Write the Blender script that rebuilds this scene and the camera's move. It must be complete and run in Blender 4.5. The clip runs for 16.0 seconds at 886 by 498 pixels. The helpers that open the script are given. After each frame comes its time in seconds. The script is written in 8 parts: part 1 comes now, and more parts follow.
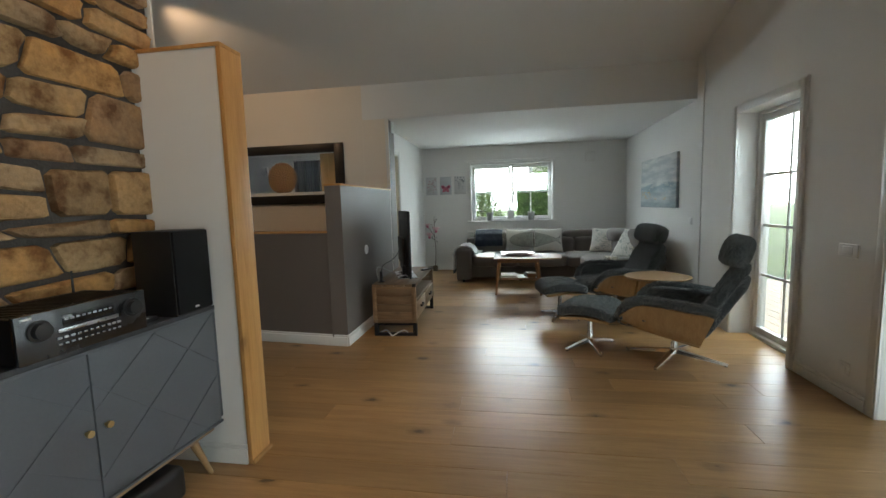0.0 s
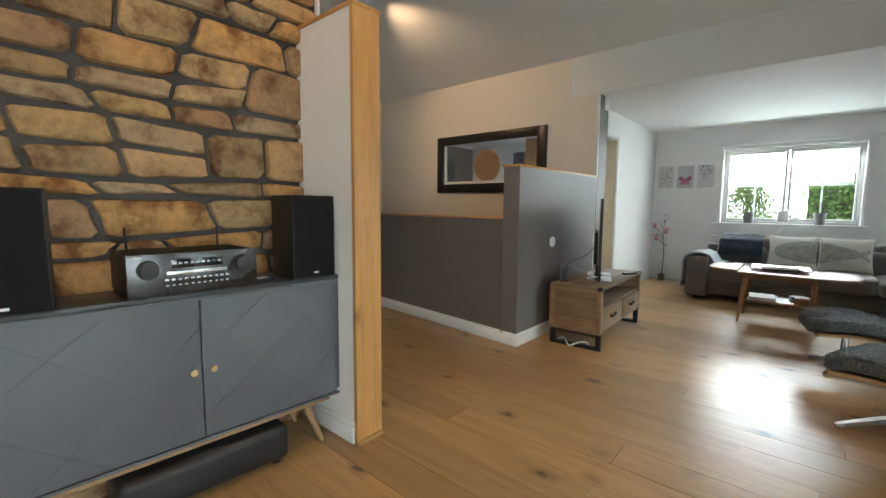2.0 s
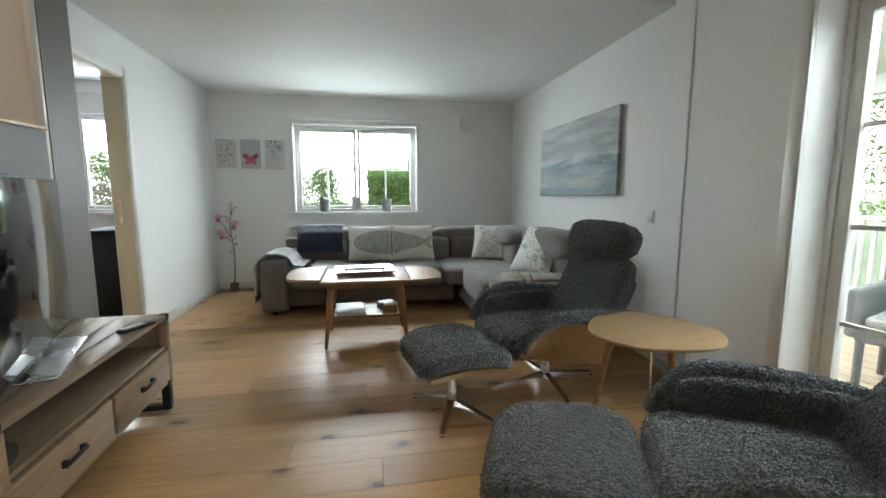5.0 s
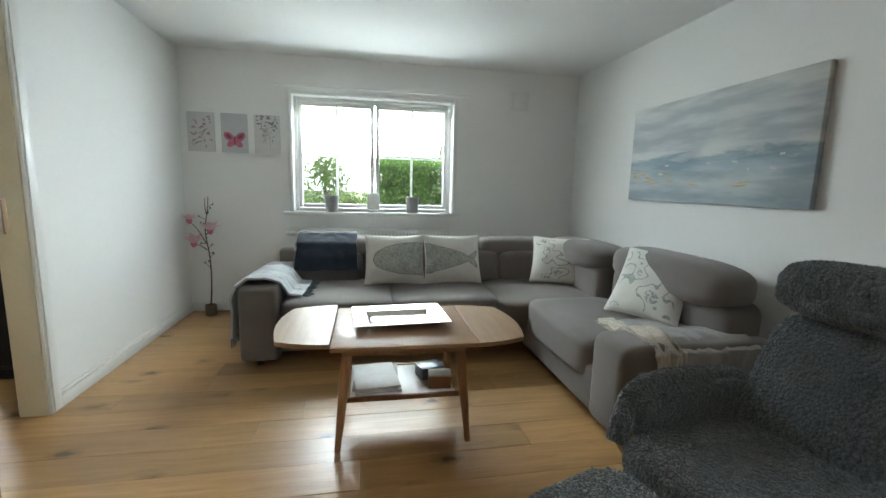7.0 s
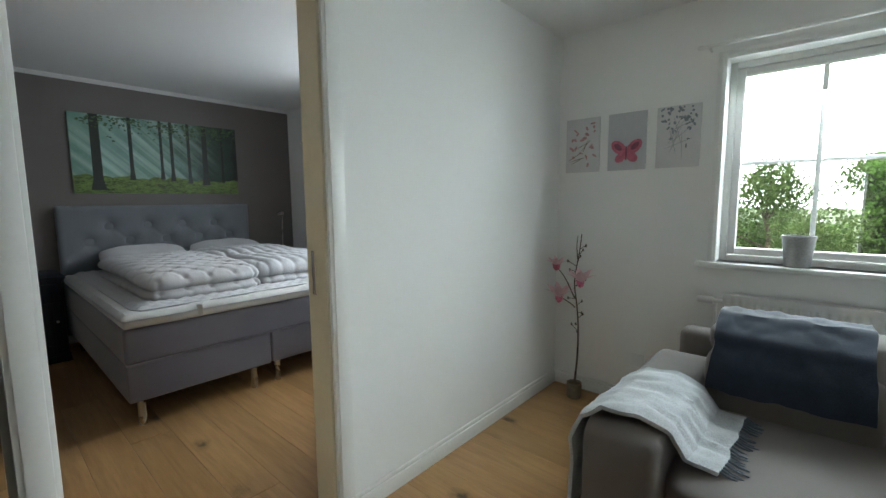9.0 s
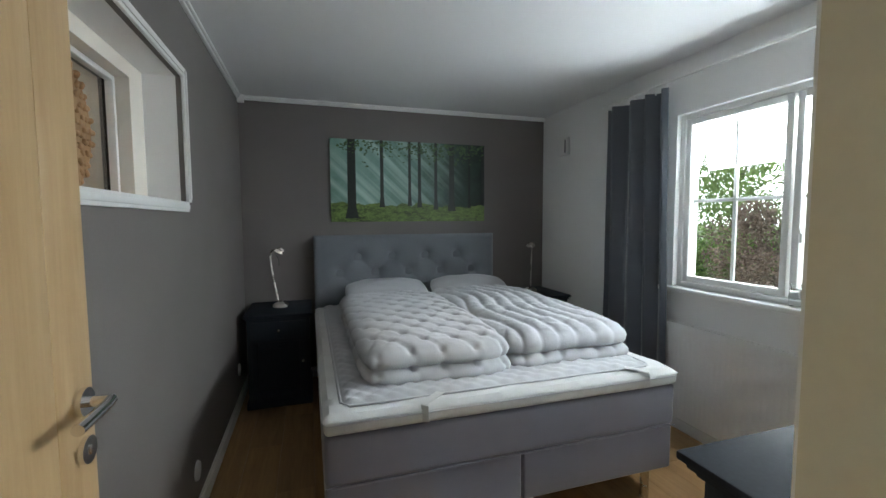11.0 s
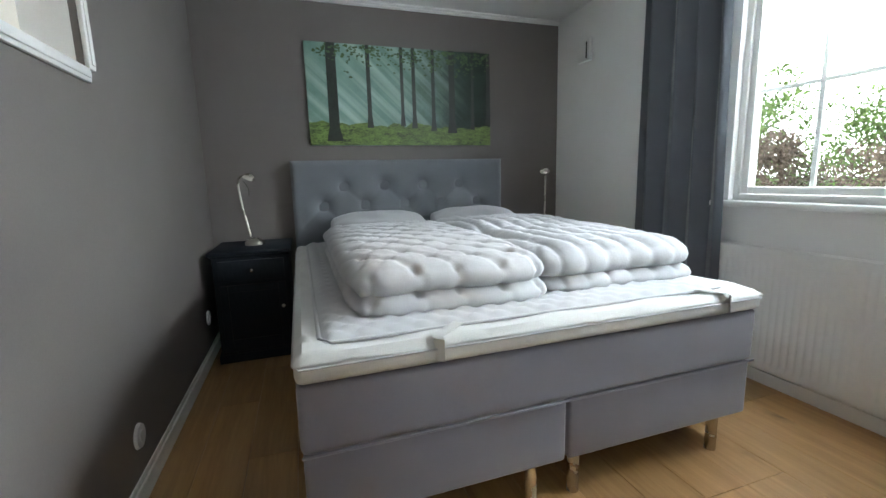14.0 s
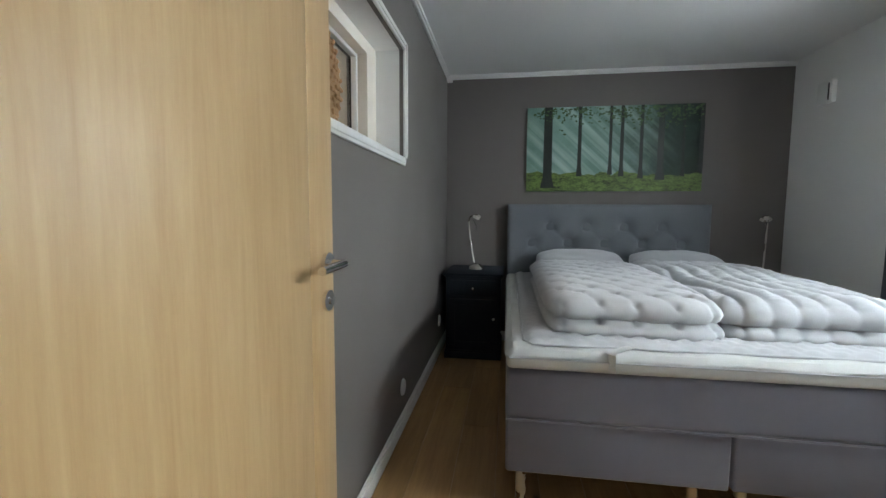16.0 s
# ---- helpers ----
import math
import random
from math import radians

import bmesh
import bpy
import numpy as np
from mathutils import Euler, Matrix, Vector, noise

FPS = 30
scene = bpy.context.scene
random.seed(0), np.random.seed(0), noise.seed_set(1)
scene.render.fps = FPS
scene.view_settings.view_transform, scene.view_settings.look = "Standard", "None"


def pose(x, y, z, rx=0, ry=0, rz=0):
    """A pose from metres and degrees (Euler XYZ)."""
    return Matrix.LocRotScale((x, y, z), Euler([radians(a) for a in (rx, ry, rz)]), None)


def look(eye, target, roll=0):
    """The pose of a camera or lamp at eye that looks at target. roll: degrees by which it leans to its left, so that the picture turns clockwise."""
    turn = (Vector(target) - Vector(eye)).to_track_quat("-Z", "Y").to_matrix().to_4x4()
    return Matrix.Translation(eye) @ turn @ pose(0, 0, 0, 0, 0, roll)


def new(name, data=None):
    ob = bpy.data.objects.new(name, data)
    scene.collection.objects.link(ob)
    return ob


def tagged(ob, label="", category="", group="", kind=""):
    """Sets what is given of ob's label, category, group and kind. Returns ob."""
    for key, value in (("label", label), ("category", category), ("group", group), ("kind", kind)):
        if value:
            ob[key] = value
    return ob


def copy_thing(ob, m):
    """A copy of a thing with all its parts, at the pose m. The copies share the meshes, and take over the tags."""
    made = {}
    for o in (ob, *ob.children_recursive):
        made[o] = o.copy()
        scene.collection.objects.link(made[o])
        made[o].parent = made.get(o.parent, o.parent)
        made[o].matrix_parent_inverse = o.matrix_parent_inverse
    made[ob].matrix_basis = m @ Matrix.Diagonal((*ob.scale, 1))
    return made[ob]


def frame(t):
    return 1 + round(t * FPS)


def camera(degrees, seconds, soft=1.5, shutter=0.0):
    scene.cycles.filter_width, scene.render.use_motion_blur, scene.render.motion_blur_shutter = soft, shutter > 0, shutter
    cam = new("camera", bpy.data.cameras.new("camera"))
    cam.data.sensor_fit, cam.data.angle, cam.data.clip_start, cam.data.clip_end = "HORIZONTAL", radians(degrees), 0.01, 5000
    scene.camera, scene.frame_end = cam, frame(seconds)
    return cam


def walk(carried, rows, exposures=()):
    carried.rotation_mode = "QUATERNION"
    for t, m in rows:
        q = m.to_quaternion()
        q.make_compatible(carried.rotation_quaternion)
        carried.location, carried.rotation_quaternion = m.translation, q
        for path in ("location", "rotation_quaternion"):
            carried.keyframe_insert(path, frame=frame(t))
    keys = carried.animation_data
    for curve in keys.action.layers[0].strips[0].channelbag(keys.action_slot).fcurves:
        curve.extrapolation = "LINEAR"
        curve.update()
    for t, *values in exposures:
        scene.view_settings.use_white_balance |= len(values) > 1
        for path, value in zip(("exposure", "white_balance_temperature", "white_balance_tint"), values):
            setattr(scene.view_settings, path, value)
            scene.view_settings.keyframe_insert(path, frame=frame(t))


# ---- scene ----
cam = camera(92.8, 16.0)
PATH = [
    (0, (0.579, 0.488, 1.262), (0.253, 2.45, 1.055), -1.7),
    (0.5, (0.586, 0.597, 1.282), (-0.429, 2.31, 1.097), -2.1),
    (1, (0.677, 0.695, 1.261), (-0.693, 2.149, 1.164), -0.7),
    (1.5, (0.787, 0.85, 1.193), (-0.679, 2.205, 1.082), 0.2),
    (2, (0.837, 1.112, 1.141), (-0.467, 2.615, 0.94), 0.5),
    (2.5, (0.881, 1.467, 1.122), (0.002, 3.244, 0.857), 0.4),
    (3, (0.9, 1.826, 1.157), (0.373, 3.743, 0.94), 0.0),
    (3.5, (0.854, 2.165, 1.169), (0.664, 4.145, 0.955), 0.1),
    (4, (0.776, 2.494, 1.169), (0.79, 4.477, 0.905), -0.5),
    (4.5, (0.714, 2.789, 1.154), (0.887, 4.764, 0.891), -0.7),
    (4.7, (0.686, 2.92, 1.137), (1.007, 4.878, 0.887), -0.5),
    (6.8, (0.497, 4.28, 1.204), (0.926, 6.21, 0.904), 1.1),
    (7, (0.473, 4.439, 1.209), (0.834, 6.384, 0.915), 1.5),
    (7.5, (0.433, 4.835, 1.243), (0.49, 6.82, 1.005), 0.2),
    (8, (0.372, 5.214, 1.258), (0.005, 7.166, 1.026), -0.2),
    (8.5, (0.393, 5.529, 1.236), (-0.485, 7.307, 0.974), 0.4),
    (9, (0.224, 5.906, 1.281), (-1.099, 7.389, 1.056), -0.5),
    (9.5, (-0.05, 6.107, 1.314), (-1.704, 7.207, 1.082), -0.5),
    (10, (-0.375, 6.254, 1.382), (-2.218, 7.009, 1.204), -0.6),
    (10.2, (-0.514, 6.296, 1.404), (-2.414, 6.907, 1.277), 0.0),
    (12.3, (-1.489, 6.433, 1.324), (-3.386, 7.045, 1.163), -0.9),
    (12.5, (-1.519, 6.445, 1.277), (-3.396, 7.103, 1.072), -0.9),
    (13, (-1.558, 6.446, 1.175), (-3.422, 7.113, 0.893), -1.1),
    (13.5, (-1.552, 6.433, 1.12), (-3.436, 7.033, 0.816), -1.3),
    (14, (-1.509, 6.463, 1.102), (-3.381, 7.087, 0.78), -1.6),
    (14.5, (-1.418, 6.537, 1.135), (-3.159, 7.483, 0.862), -0.5),
    (15, (-1.34, 6.54, 1.195), (-3.127, 7.404, 0.951), -1.5),
    (15.5, (-1.198, 6.47, 1.233), (-3.172, 6.738, 1.055), -1.6),
    (16, (-0.97, 6.404, 1.193), (-2.94, 6.108, 1.02), 0.3),
]
walk(cam, [(t, look(eye, target, roll)) for t, eye, target, roll in PATH],
     exposures=[(0.0, 0.64), (0.6, 0.82), (1.2, 1.08), (2.0, 1.34), (3.0, 1.28), (4.5, 1.22), (7.0, 1.25), (8.5, 0.90), (9.5, 0.60), (10.2, 0.5), (12.3, 1.48), (15.0, 1.44), (16.0, 1.05)])

# ---- light ----
world = bpy.data.worlds.new("world")
world.use_nodes = True
scene.world = world
sky = world.node_tree.nodes.new("ShaderNodeTexSky")
sky.sky_type, sky.sun_disc = "NISHITA", False
SUN_EL, SUN_AZ = radians(48), radians(215)
sky.sun_elevation, sky.sun_rotation = SUN_EL, SUN_AZ
world.node_tree.links.new(sky.outputs[0], world.node_tree.nodes["Background"].inputs[0])
world.node_tree.nodes["Background"].inputs[1].default_value = 0.15

sun_data = bpy.data.lights.new("sun", "SUN")
sun_data.energy, sun_data.angle, sun_data.color = 4.0, radians(0.5), (1.0, 0.95, 0.87)
sun = new("sun", sun_data)
sun.matrix_world = look((0, 0, 0), (-math.sin(SUN_AZ) * math.cos(SUN_EL), -math.cos(SUN_AZ) * math.cos(SUN_EL), -math.sin(SUN_EL)))


def window_light(name, eye, target, w, h, watts, color=(0.93, 0.97, 1.0)):
    d = bpy.data.lights.new(name, "AREA")
    d.shape, d.size, d.size_y, d.energy, d.color = "RECTANGLE", w, h, watts, color
    ob = new(name, d)
    ob.matrix_world = look(eye, target)
    return ob


# the bright sky above the gardens, outside each window, and in the terrace glazing
SKY_TINT = (0.83, 0.97, 1.0)
window_light("sky_light_sofa", (0.56, 8.80, 1.70), (0.56, 7.0, 0.55), 1.34, 0.46, 16, SKY_TINT)
window_light("sky_light_sofa_high", (0.56, 9.75, 3.05), (0.56, 7.2, 0.75), 2.6, 1.3, 62, SKY_TINT)
window_light("sky_light_bedroom", (-2.545, 8.80, 1.86), (-2.9, 6.0, 1.30), 1.24, 0.30, 14, (0.86, 0.96, 1.06))
window_light("sky_light_bedroom_high", (-2.3, 9.95, 3.05), (-2.60, 7.2, 0.75), 2.6, 1.3, 20, (0.86, 0.96, 1.06))
window_light("sky_light_terrace", (3.65, 4.28, 2.30), (1.2, 4.28, 0.2), 1.6, 0.9, 60, SKY_TINT)
window_light("sky_light_terrace_near", (2.86, 2.59, 1.05), (1.0, 2.59, 0.9), 0.80, 1.85, 8, SKY_TINT)
# fill lamp in the added south glazing, brightens the hall and stone wall
window_light("sky_light_terrace_south", (2.86, 0.40, 1.05), (1.0, 0.40, 0.9), 1.85, 1.85, 26, SKY_TINT)


def spot_light(name, eye, target, watts, angle=75):
    d = bpy.data.lights.new(name, "SPOT")
    d.energy, d.spot_size, d.spot_blend, d.color, d.shadow_soft_size = watts, radians(angle), 0.7, (1.0, 0.64, 0.36), 0.03
    ob = new(name, d)
    ob.matrix_world = look(eye, target)


# warm ceiling spots over the stairs and before the stone wall
spot_light("spot_stairs_a", (-2.6, 3.9, 3.10), (-2.3, 5.6, 2.2), 20, 95)
spot_light("spot_stairs_b", (-3.3, 3.3, 3.20), (-4.36, 4.6, 1.8), 4.5, 95)
spot_light("spot_stone", (-0.2, 1.1, 3.60), (-1.2, 1.6, 1.8), 22, 95)
spot_light("spot_floor", (-0.4, 3.0, 3.30), (-0.9, 3.3, 0.0), 19, 110)


# ---- materials ----
def shader(name, rough=0.6, metal=0.0, spec=0.5, coat=0.0):
    m = bpy.data.materials.new(name)
    m.use_nodes = True
    nt = m.node_tree
    b = nt.nodes["Principled BSDF"]
    b.inputs["Roughness"].default_value = rough
    b.inputs["Metallic"].default_value = metal
    b.inputs["Specular IOR Level"].default_value = spec
    b.inputs["Coat Weight"].default_value = coat
    return m, nt, b


def node(nt, kind, **vals):
    n = nt.nodes.new(kind)
    for k, v in vals.items():
        n.inputs[k.replace("_", " ")].default_value = v
    return n


def ramp(nt, fac, stops):
    r = nt.nodes.new("ShaderNodeValToRGB")
    e = r.color_ramp.elements
    while len(e) < len(stops):
        e.new(0.5)
    for el, (p, c) in zip(e, stops):
        el.position, el.color = p, (*c, 1)
    nt.links.new(fac, r.inputs[0])
    return r.outputs[0]


def coords(nt, scale=(1, 1, 1), randomize=False):
    tc = nt.nodes.new("ShaderNodeTexCoord")
    mp = nt.nodes.new("ShaderNodeMapping")
    mp.inputs["Scale"].default_value = scale
    nt.links.new(tc.outputs["Object"], mp.inputs["Vector"])
    if randomize:
        oi = nt.nodes.new("ShaderNodeObjectInfo")
        mul = nt.nodes.new("ShaderNodeVectorMath")
        mul.operation = "MULTIPLY"
        comb = nt.nodes.new("ShaderNodeCombineXYZ")
        for i in range(3):
            nt.links.new(oi.outputs["Random"], comb.inputs[i])
        nt.links.new(comb.outputs[0], mul.inputs[0])
        mul.inputs[1].default_value = (37.0, 61.0, 17.0)
        nt.links.new(mul.outputs[0], mp.inputs["Location"])
    return mp.outputs[0]


def bumped(nt, b, height, strength, dist=0.01):
    bp = nt.nodes.new("ShaderNodeBump")
    bp.inputs["Strength"].default_value = strength
    bp.inputs["Distance"].default_value = dist
    nt.links.new(height, bp.inputs["Height"])
    nt.links.new(bp.outputs[0], b.inputs["Normal"])


def vary(c, f):
    return tuple(min(1, max(0, x * f)) for x in c)


def mottled(name, col, rough=0.6, metal=0.0, scale=6.0, fine=120.0, amount=0.12, bump=0.15, dist=0.003, spec=0.5, coat=0.0, stretch=(1, 1, 1)):
    """A plain surface with large soft blotches, fine grain and slight relief."""
    m, nt, b = shader(name, rough, metal, spec, coat)
    v = coords(nt, stretch)
    big = node(nt, "ShaderNodeTexNoise", Scale=scale, Detail=4.0)
    small = node(nt, "ShaderNodeTexNoise", Scale=fine, Detail=3.0)
    nt.links.new(v, big.inputs["Vector"])
    nt.links.new(v, small.inputs["Vector"])
    mix = nt.nodes.new("ShaderNodeMath")
    mix.operation = "MULTIPLY_ADD"
    nt.links.new(small.outputs[0], mix.inputs[0])
    mix.inputs[1].default_value = 0.5
    half = nt.nodes.new("ShaderNodeMath")
    half.operation = "MULTIPLY"
    half.inputs[1].default_value = 0.5
    nt.links.new(big.outputs[0], half.inputs[0])
    nt.links.new(half.outputs[0], mix.inputs[2])
    c = ramp(nt, mix.outputs[0], [(0.32, vary(col, 1 - amount)), (0.68, vary(col, 1 + amount))])
    nt.links.new(c, b.inputs["Base Color"])
    r = ramp(nt, big.outputs[0], [(0.3, (max(0, rough - 0.07),) * 3), (0.7, (min(1, rough + 0.07),) * 3)])
    nt.links.new(r, b.inputs["Roughness"])
    if bump:
        bumped(nt, b, small.outputs[0], bump, dist)
    return m


def wood(name, light, dark, rough=0.4, axis=0, grain=9.0, random_each=True, knots=0.0, spread=0.25, coat=0.0):
    """Planed wood: long grain along one axis, streaks, a few knots, each piece its own tone."""
    m, nt, b = shader(name, rough, coat=coat)
    b.inputs["Coat Roughness"].default_value = 0.16
    sc = [grain, grain, grain]
    sc[axis] = grain * 0.07
    v = coords(nt, tuple(sc), random_each)
    n1 = node(nt, "ShaderNodeTexNoise", Scale=2.2, Detail=8.0, Roughness=0.65, Distortion=0.6)
    nt.links.new(v, n1.inputs["Vector"])
    n2 = node(nt, "ShaderNodeTexNoise", Scale=9.0, Detail=6.0, Roughness=0.7)
    nt.links.new(v, n2.inputs["Vector"])
    mx = nt.nodes.new("ShaderNodeMath")
    mx.operation = "MULTIPLY_ADD"
    mx.inputs[1].default_value = 0.35
    nt.links.new(n2.outputs[0], mx.inputs[0])
    sc2 = nt.nodes.new("ShaderNodeMath")
    sc2.operation = "MULTIPLY"
    sc2.inputs[1].default_value = 0.65
    nt.links.new(n1.outputs[0], sc2.inputs[0])
    nt.links.new(sc2.outputs[0], mx.inputs[2])
    mid = tuple((a + c) / 2 for a, c in zip(light, dark))
    col = ramp(nt, mx.outputs[0], [(0.33, dark), (0.47, mid), (0.62, light)])
    if random_each:
        oi = nt.nodes.new("ShaderNodeObjectInfo")
        tone = ramp(nt, oi.outputs["Random"], [(0.0, (1 - spread,) * 3), (0.5, (1, 1, 1)), (1.0, (1 + spread * 0.6, 1 + spread * 0.5, 1 + spread * 0.4))])
        mul = nt.nodes.new("ShaderNodeMix")
        mul.data_type, mul.blend_type = "RGBA", "MULTIPLY"
        mul.inputs["Factor"].default_value = 1.0
        nt.links.new(col, mul.inputs["A"])
        nt.links.new(tone, mul.inputs["B"])
        col = mul.outputs["Result"]
    if knots:
        ks = [3.9, 3.9, 3.9]
        ks[axis] = 2.3
        kv = coords(nt, tuple(ks), random_each)
        vo = node(nt, "ShaderNodeTexVoronoi", Scale=1.0, Randomness=1.0)
        wob = node(nt, "ShaderNodeTexNoise", Scale=9.0, Detail=3.0)
        nt.links.new(kv, wob.inputs["Vector"])
        mixv = nt.nodes.new("ShaderNodeVectorMath")
        mixv.operation = "MULTIPLY_ADD"
        mixv.inputs[1].default_value = (0.16, 0.16, 0.16)
        nt.links.new(wob.outputs["Color"], mixv.inputs[0])
        nt.links.new(kv, mixv.inputs[2])
        nt.links.new(mixv.outputs[0], vo.inputs["Vector"])
        kf = ramp(nt, vo.outputs["Distance"], [(0.05, (knots,) * 3), (0.095, (0.45 * knots,) * 3), (0.20, (0, 0, 0))])
        kx = nt.nodes.new("ShaderNodeMix")
        kx.data_type = "RGBA"
        nt.links.new(kf, kx.inputs["Factor"])
        nt.links.new(col, kx.inputs["A"])
        kx.inputs["B"].default_value = (*vary(dark, 0.28), 1)
        col = kx.outputs["Result"]
    nt.links.new(col, b.inputs["Base Color"])
    bumped(nt, b, mx.outputs[0], 0.12, 0.002)
    return m


def fabric(name, col, rough=0.9, weave=420.0, amount=0.12, blotch=5.0, sheen=0.3, bump=0.3):
    m, nt, b = shader(name, rough, spec=0.2)
    b.inputs["Sheen Weight"].default_value = sheen
    b.inputs["Sheen Roughness"].default_value = 0.5
    v = coords(nt)
    big = node(nt, "ShaderNodeTexNoise", Scale=blotch, Detail=5.0, Roughness=0.6)
    nt.links.new(v, big.inputs["Vector"])
    small = node(nt, "ShaderNodeTexNoise", Scale=weave, Detail=2.0)
    nt.links.new(v, small.inputs["Vector"])
    add = nt.nodes.new("ShaderNodeMath")
    add.operation = "ADD"
    nt.links.new(big.outputs[0], add.inputs[0])
    nt.links.new(small.outputs[0], add.inputs[1])
    hv = nt.nodes.new("ShaderNodeMath")
    hv.operation = "MULTIPLY"
    hv.inputs[1].default_value = 0.5
    nt.links.new(add.outputs[0], hv.inputs[0])
    c = ramp(nt, hv.outputs[0], [(0.35, vary(col, 1 - amount)), (0.65, vary(col, 1 + amount))])
    nt.links.new(c, b.inputs["Base Color"])
    bumped(nt, b, small.outputs[0], bump, 0.002)
    return m


def glass_mat(name):
    m, nt, b = shader(name, 0.0)
    b.inputs["Transmission Weight"].default_value = 1.0
    b.inputs["IOR"].default_value = 1.45
    b.inputs["Base Color"].default_value = (0.97, 0.99, 0.98, 1)
    return m


M_WALL = mottled("wall_white", (0.82, 0.82, 0.805), 0.75, scale=1.5, fine=220, amount=0.025, bump=0.12, dist=0.0015)
M_CREAM = mottled("wall_cream", (0.80, 0.74, 0.65), 0.75, scale=1.5, fine=220, amount=0.03, bump=0.12, dist=0.0015)
M_CEIL = mottled("ceiling_white", (0.80, 0.80, 0.79), 0.8, scale=2.0, fine=160, amount=0.02, bump=0.1, dist=0.0015)
M_GREY = mottled("wall_taupe_grey", (0.165, 0.148, 0.136), 0.55, scale=1.3, fine=200, amount=0.06, bump=0.12, dist=0.0015)
M_TRIM = mottled("trim_white", (0.78, 0.78, 0.76), 0.35, scale=4, fine=60, amount=0.03, bump=0.05)
M_JAMB = mottled("jamb_cream", (0.62, 0.57, 0.44), 0.4, scale=4, fine=60, amount=0.04, bump=0.05)
M_OAK = wood("oak_trim", (0.53, 0.295, 0.105), (0.38, 0.185, 0.055), 0.4, axis=2, grain=14, knots=0.5)
def pine_mat():
    """Varnished pine with long flame grain, ring lines and a few knots."""
    m, nt, b = shader("pine_post", 0.42, coat=0.1)
    v = coords(nt, (1, 1, 0.045))
    bend = node(nt, "ShaderNodeTexNoise", Scale=5.0, Detail=2.0)
    nt.links.new(v, bend.inputs["Vector"])
    mv = nt.nodes.new("ShaderNodeVectorMath")
    mv.operation = "MULTIPLY_ADD"
    mv.inputs[1].default_value = (0.05, 0.05, 0.01)
    nt.links.new(bend.outputs["Color"], mv.inputs[0])
    nt.links.new(v, mv.inputs[2])
    wave = node(nt, "ShaderNodeTexWave", Scale=17.0, Distortion=1.3, Detail=3.0)
    wave.inputs["Detail Scale"].default_value = 1.4
    wave.bands_direction = "DIAGONAL"
    nt.links.new(mv.outputs[0], wave.inputs["Vector"])
    fine = node(nt, "ShaderNodeTexNoise", Scale=120.0, Detail=4.0)
    nt.links.new(v, fine.inputs["Vector"])
    col = ramp(nt, wave.outputs["Fac"], [(0.0, (0.62, 0.31, 0.092)), (0.55, (0.595, 0.285, 0.080)), (0.85, (0.51, 0.225, 0.058)), (1.0, (0.45, 0.185, 0.046))])
    grain = ramp(nt, fine.outputs[0], [(0.3, (0.86, 0.84, 0.82)), (0.7, (1.08, 1.08, 1.08))])
    mul = nt.nodes.new("ShaderNodeMix")
    mul.data_type, mul.blend_type = "RGBA", "MULTIPLY"
    mul.inputs["Factor"].default_value = 1.0
    nt.links.new(col, mul.inputs["A"])
    nt.links.new(grain, mul.inputs["B"])
    kn = node(nt, "ShaderNodeTexVoronoi", Scale=1.0)
    nt.links.new(coords(nt, (5.0, 5.0, 1.9)), kn.inputs["Vector"])
    kf = ramp(nt, kn.outputs["Distance"], [(0.05, (0.8, 0.8, 0.8)), (0.10, (0, 0, 0))])
    kx = nt.nodes.new("ShaderNodeMix")
    kx.data_type = "RGBA"
    nt.links.new(kf, kx.inputs["Factor"])
    nt.links.new(mul.outputs["Result"], kx.inputs["A"])
    kx.inputs["B"].default_value = (0.20, 0.075, 0.02, 1)
    nt.links.new(kx.outputs["Result"], b.inputs["Base Color"])
    bumped(nt, b, wave.outputs["Fac"], 0.1, 0.001)
    return m


M_PINE = pine_mat()
M_FLOOR = wood("oak_floor", (0.45, 0.27, 0.116), (0.30, 0.163, 0.061), 0.335, axis=0, grain=11, knots=1.0, spread=0.20, coat=0.05)
M_GAP = mottled("floor_gap", (0.12, 0.072, 0.035), 0.8, amount=0.2)
M_GLASS = glass_mat("window_glass")


# ---- building blocks ----
def add_box(bm, c, s, bevel=0.0, seg=2, rot=None):
    t = bmesh.new()
    bmesh.ops.create_cube(t, size=1)
    bmesh.ops.scale(t, vec=s, verts=t.verts)
    if bevel:
        bmesh.ops.bevel(t, geom=t.edges[:], offset=min(bevel, min(s) * 0.49), segments=seg, affect="EDGES", profile=0.5)
    m = Matrix.Translation(c)
    if rot:
        m = m @ Euler([radians(a) for a in rot]).to_matrix().to_4x4()
    bmesh.ops.transform(t, matrix=m, verts=t.verts)
    merge(bm, t)
    return bm


def merge(bm, t):
    me = bpy.data.meshes.new("tmp")
    t.to_mesh(me)
    t.free()
    bm.from_mesh(me)
    bpy.data.meshes.remove(me)


def box(c, s, bevel=0.0, seg=2, rot=None):
    return add_box(bmesh.new(), c, s, bevel, seg, rot)


def slab(x0, x1, y0, y1, z0, z1, bevel=0.0):
    return box(((x0 + x1) / 2, (y0 + y1) / 2, (z0 + z1) / 2), (x1 - x0, y1 - y0, z1 - z0), bevel)


def add_slab(bm, x0, x1, y0, y1, z0, z1, bevel=0.0):
    return add_box(bm, ((x0 + x1) / 2, (y0 + y1) / 2, (z0 + z1) / 2), (x1 - x0, y1 - y0, z1 - z0), bevel)


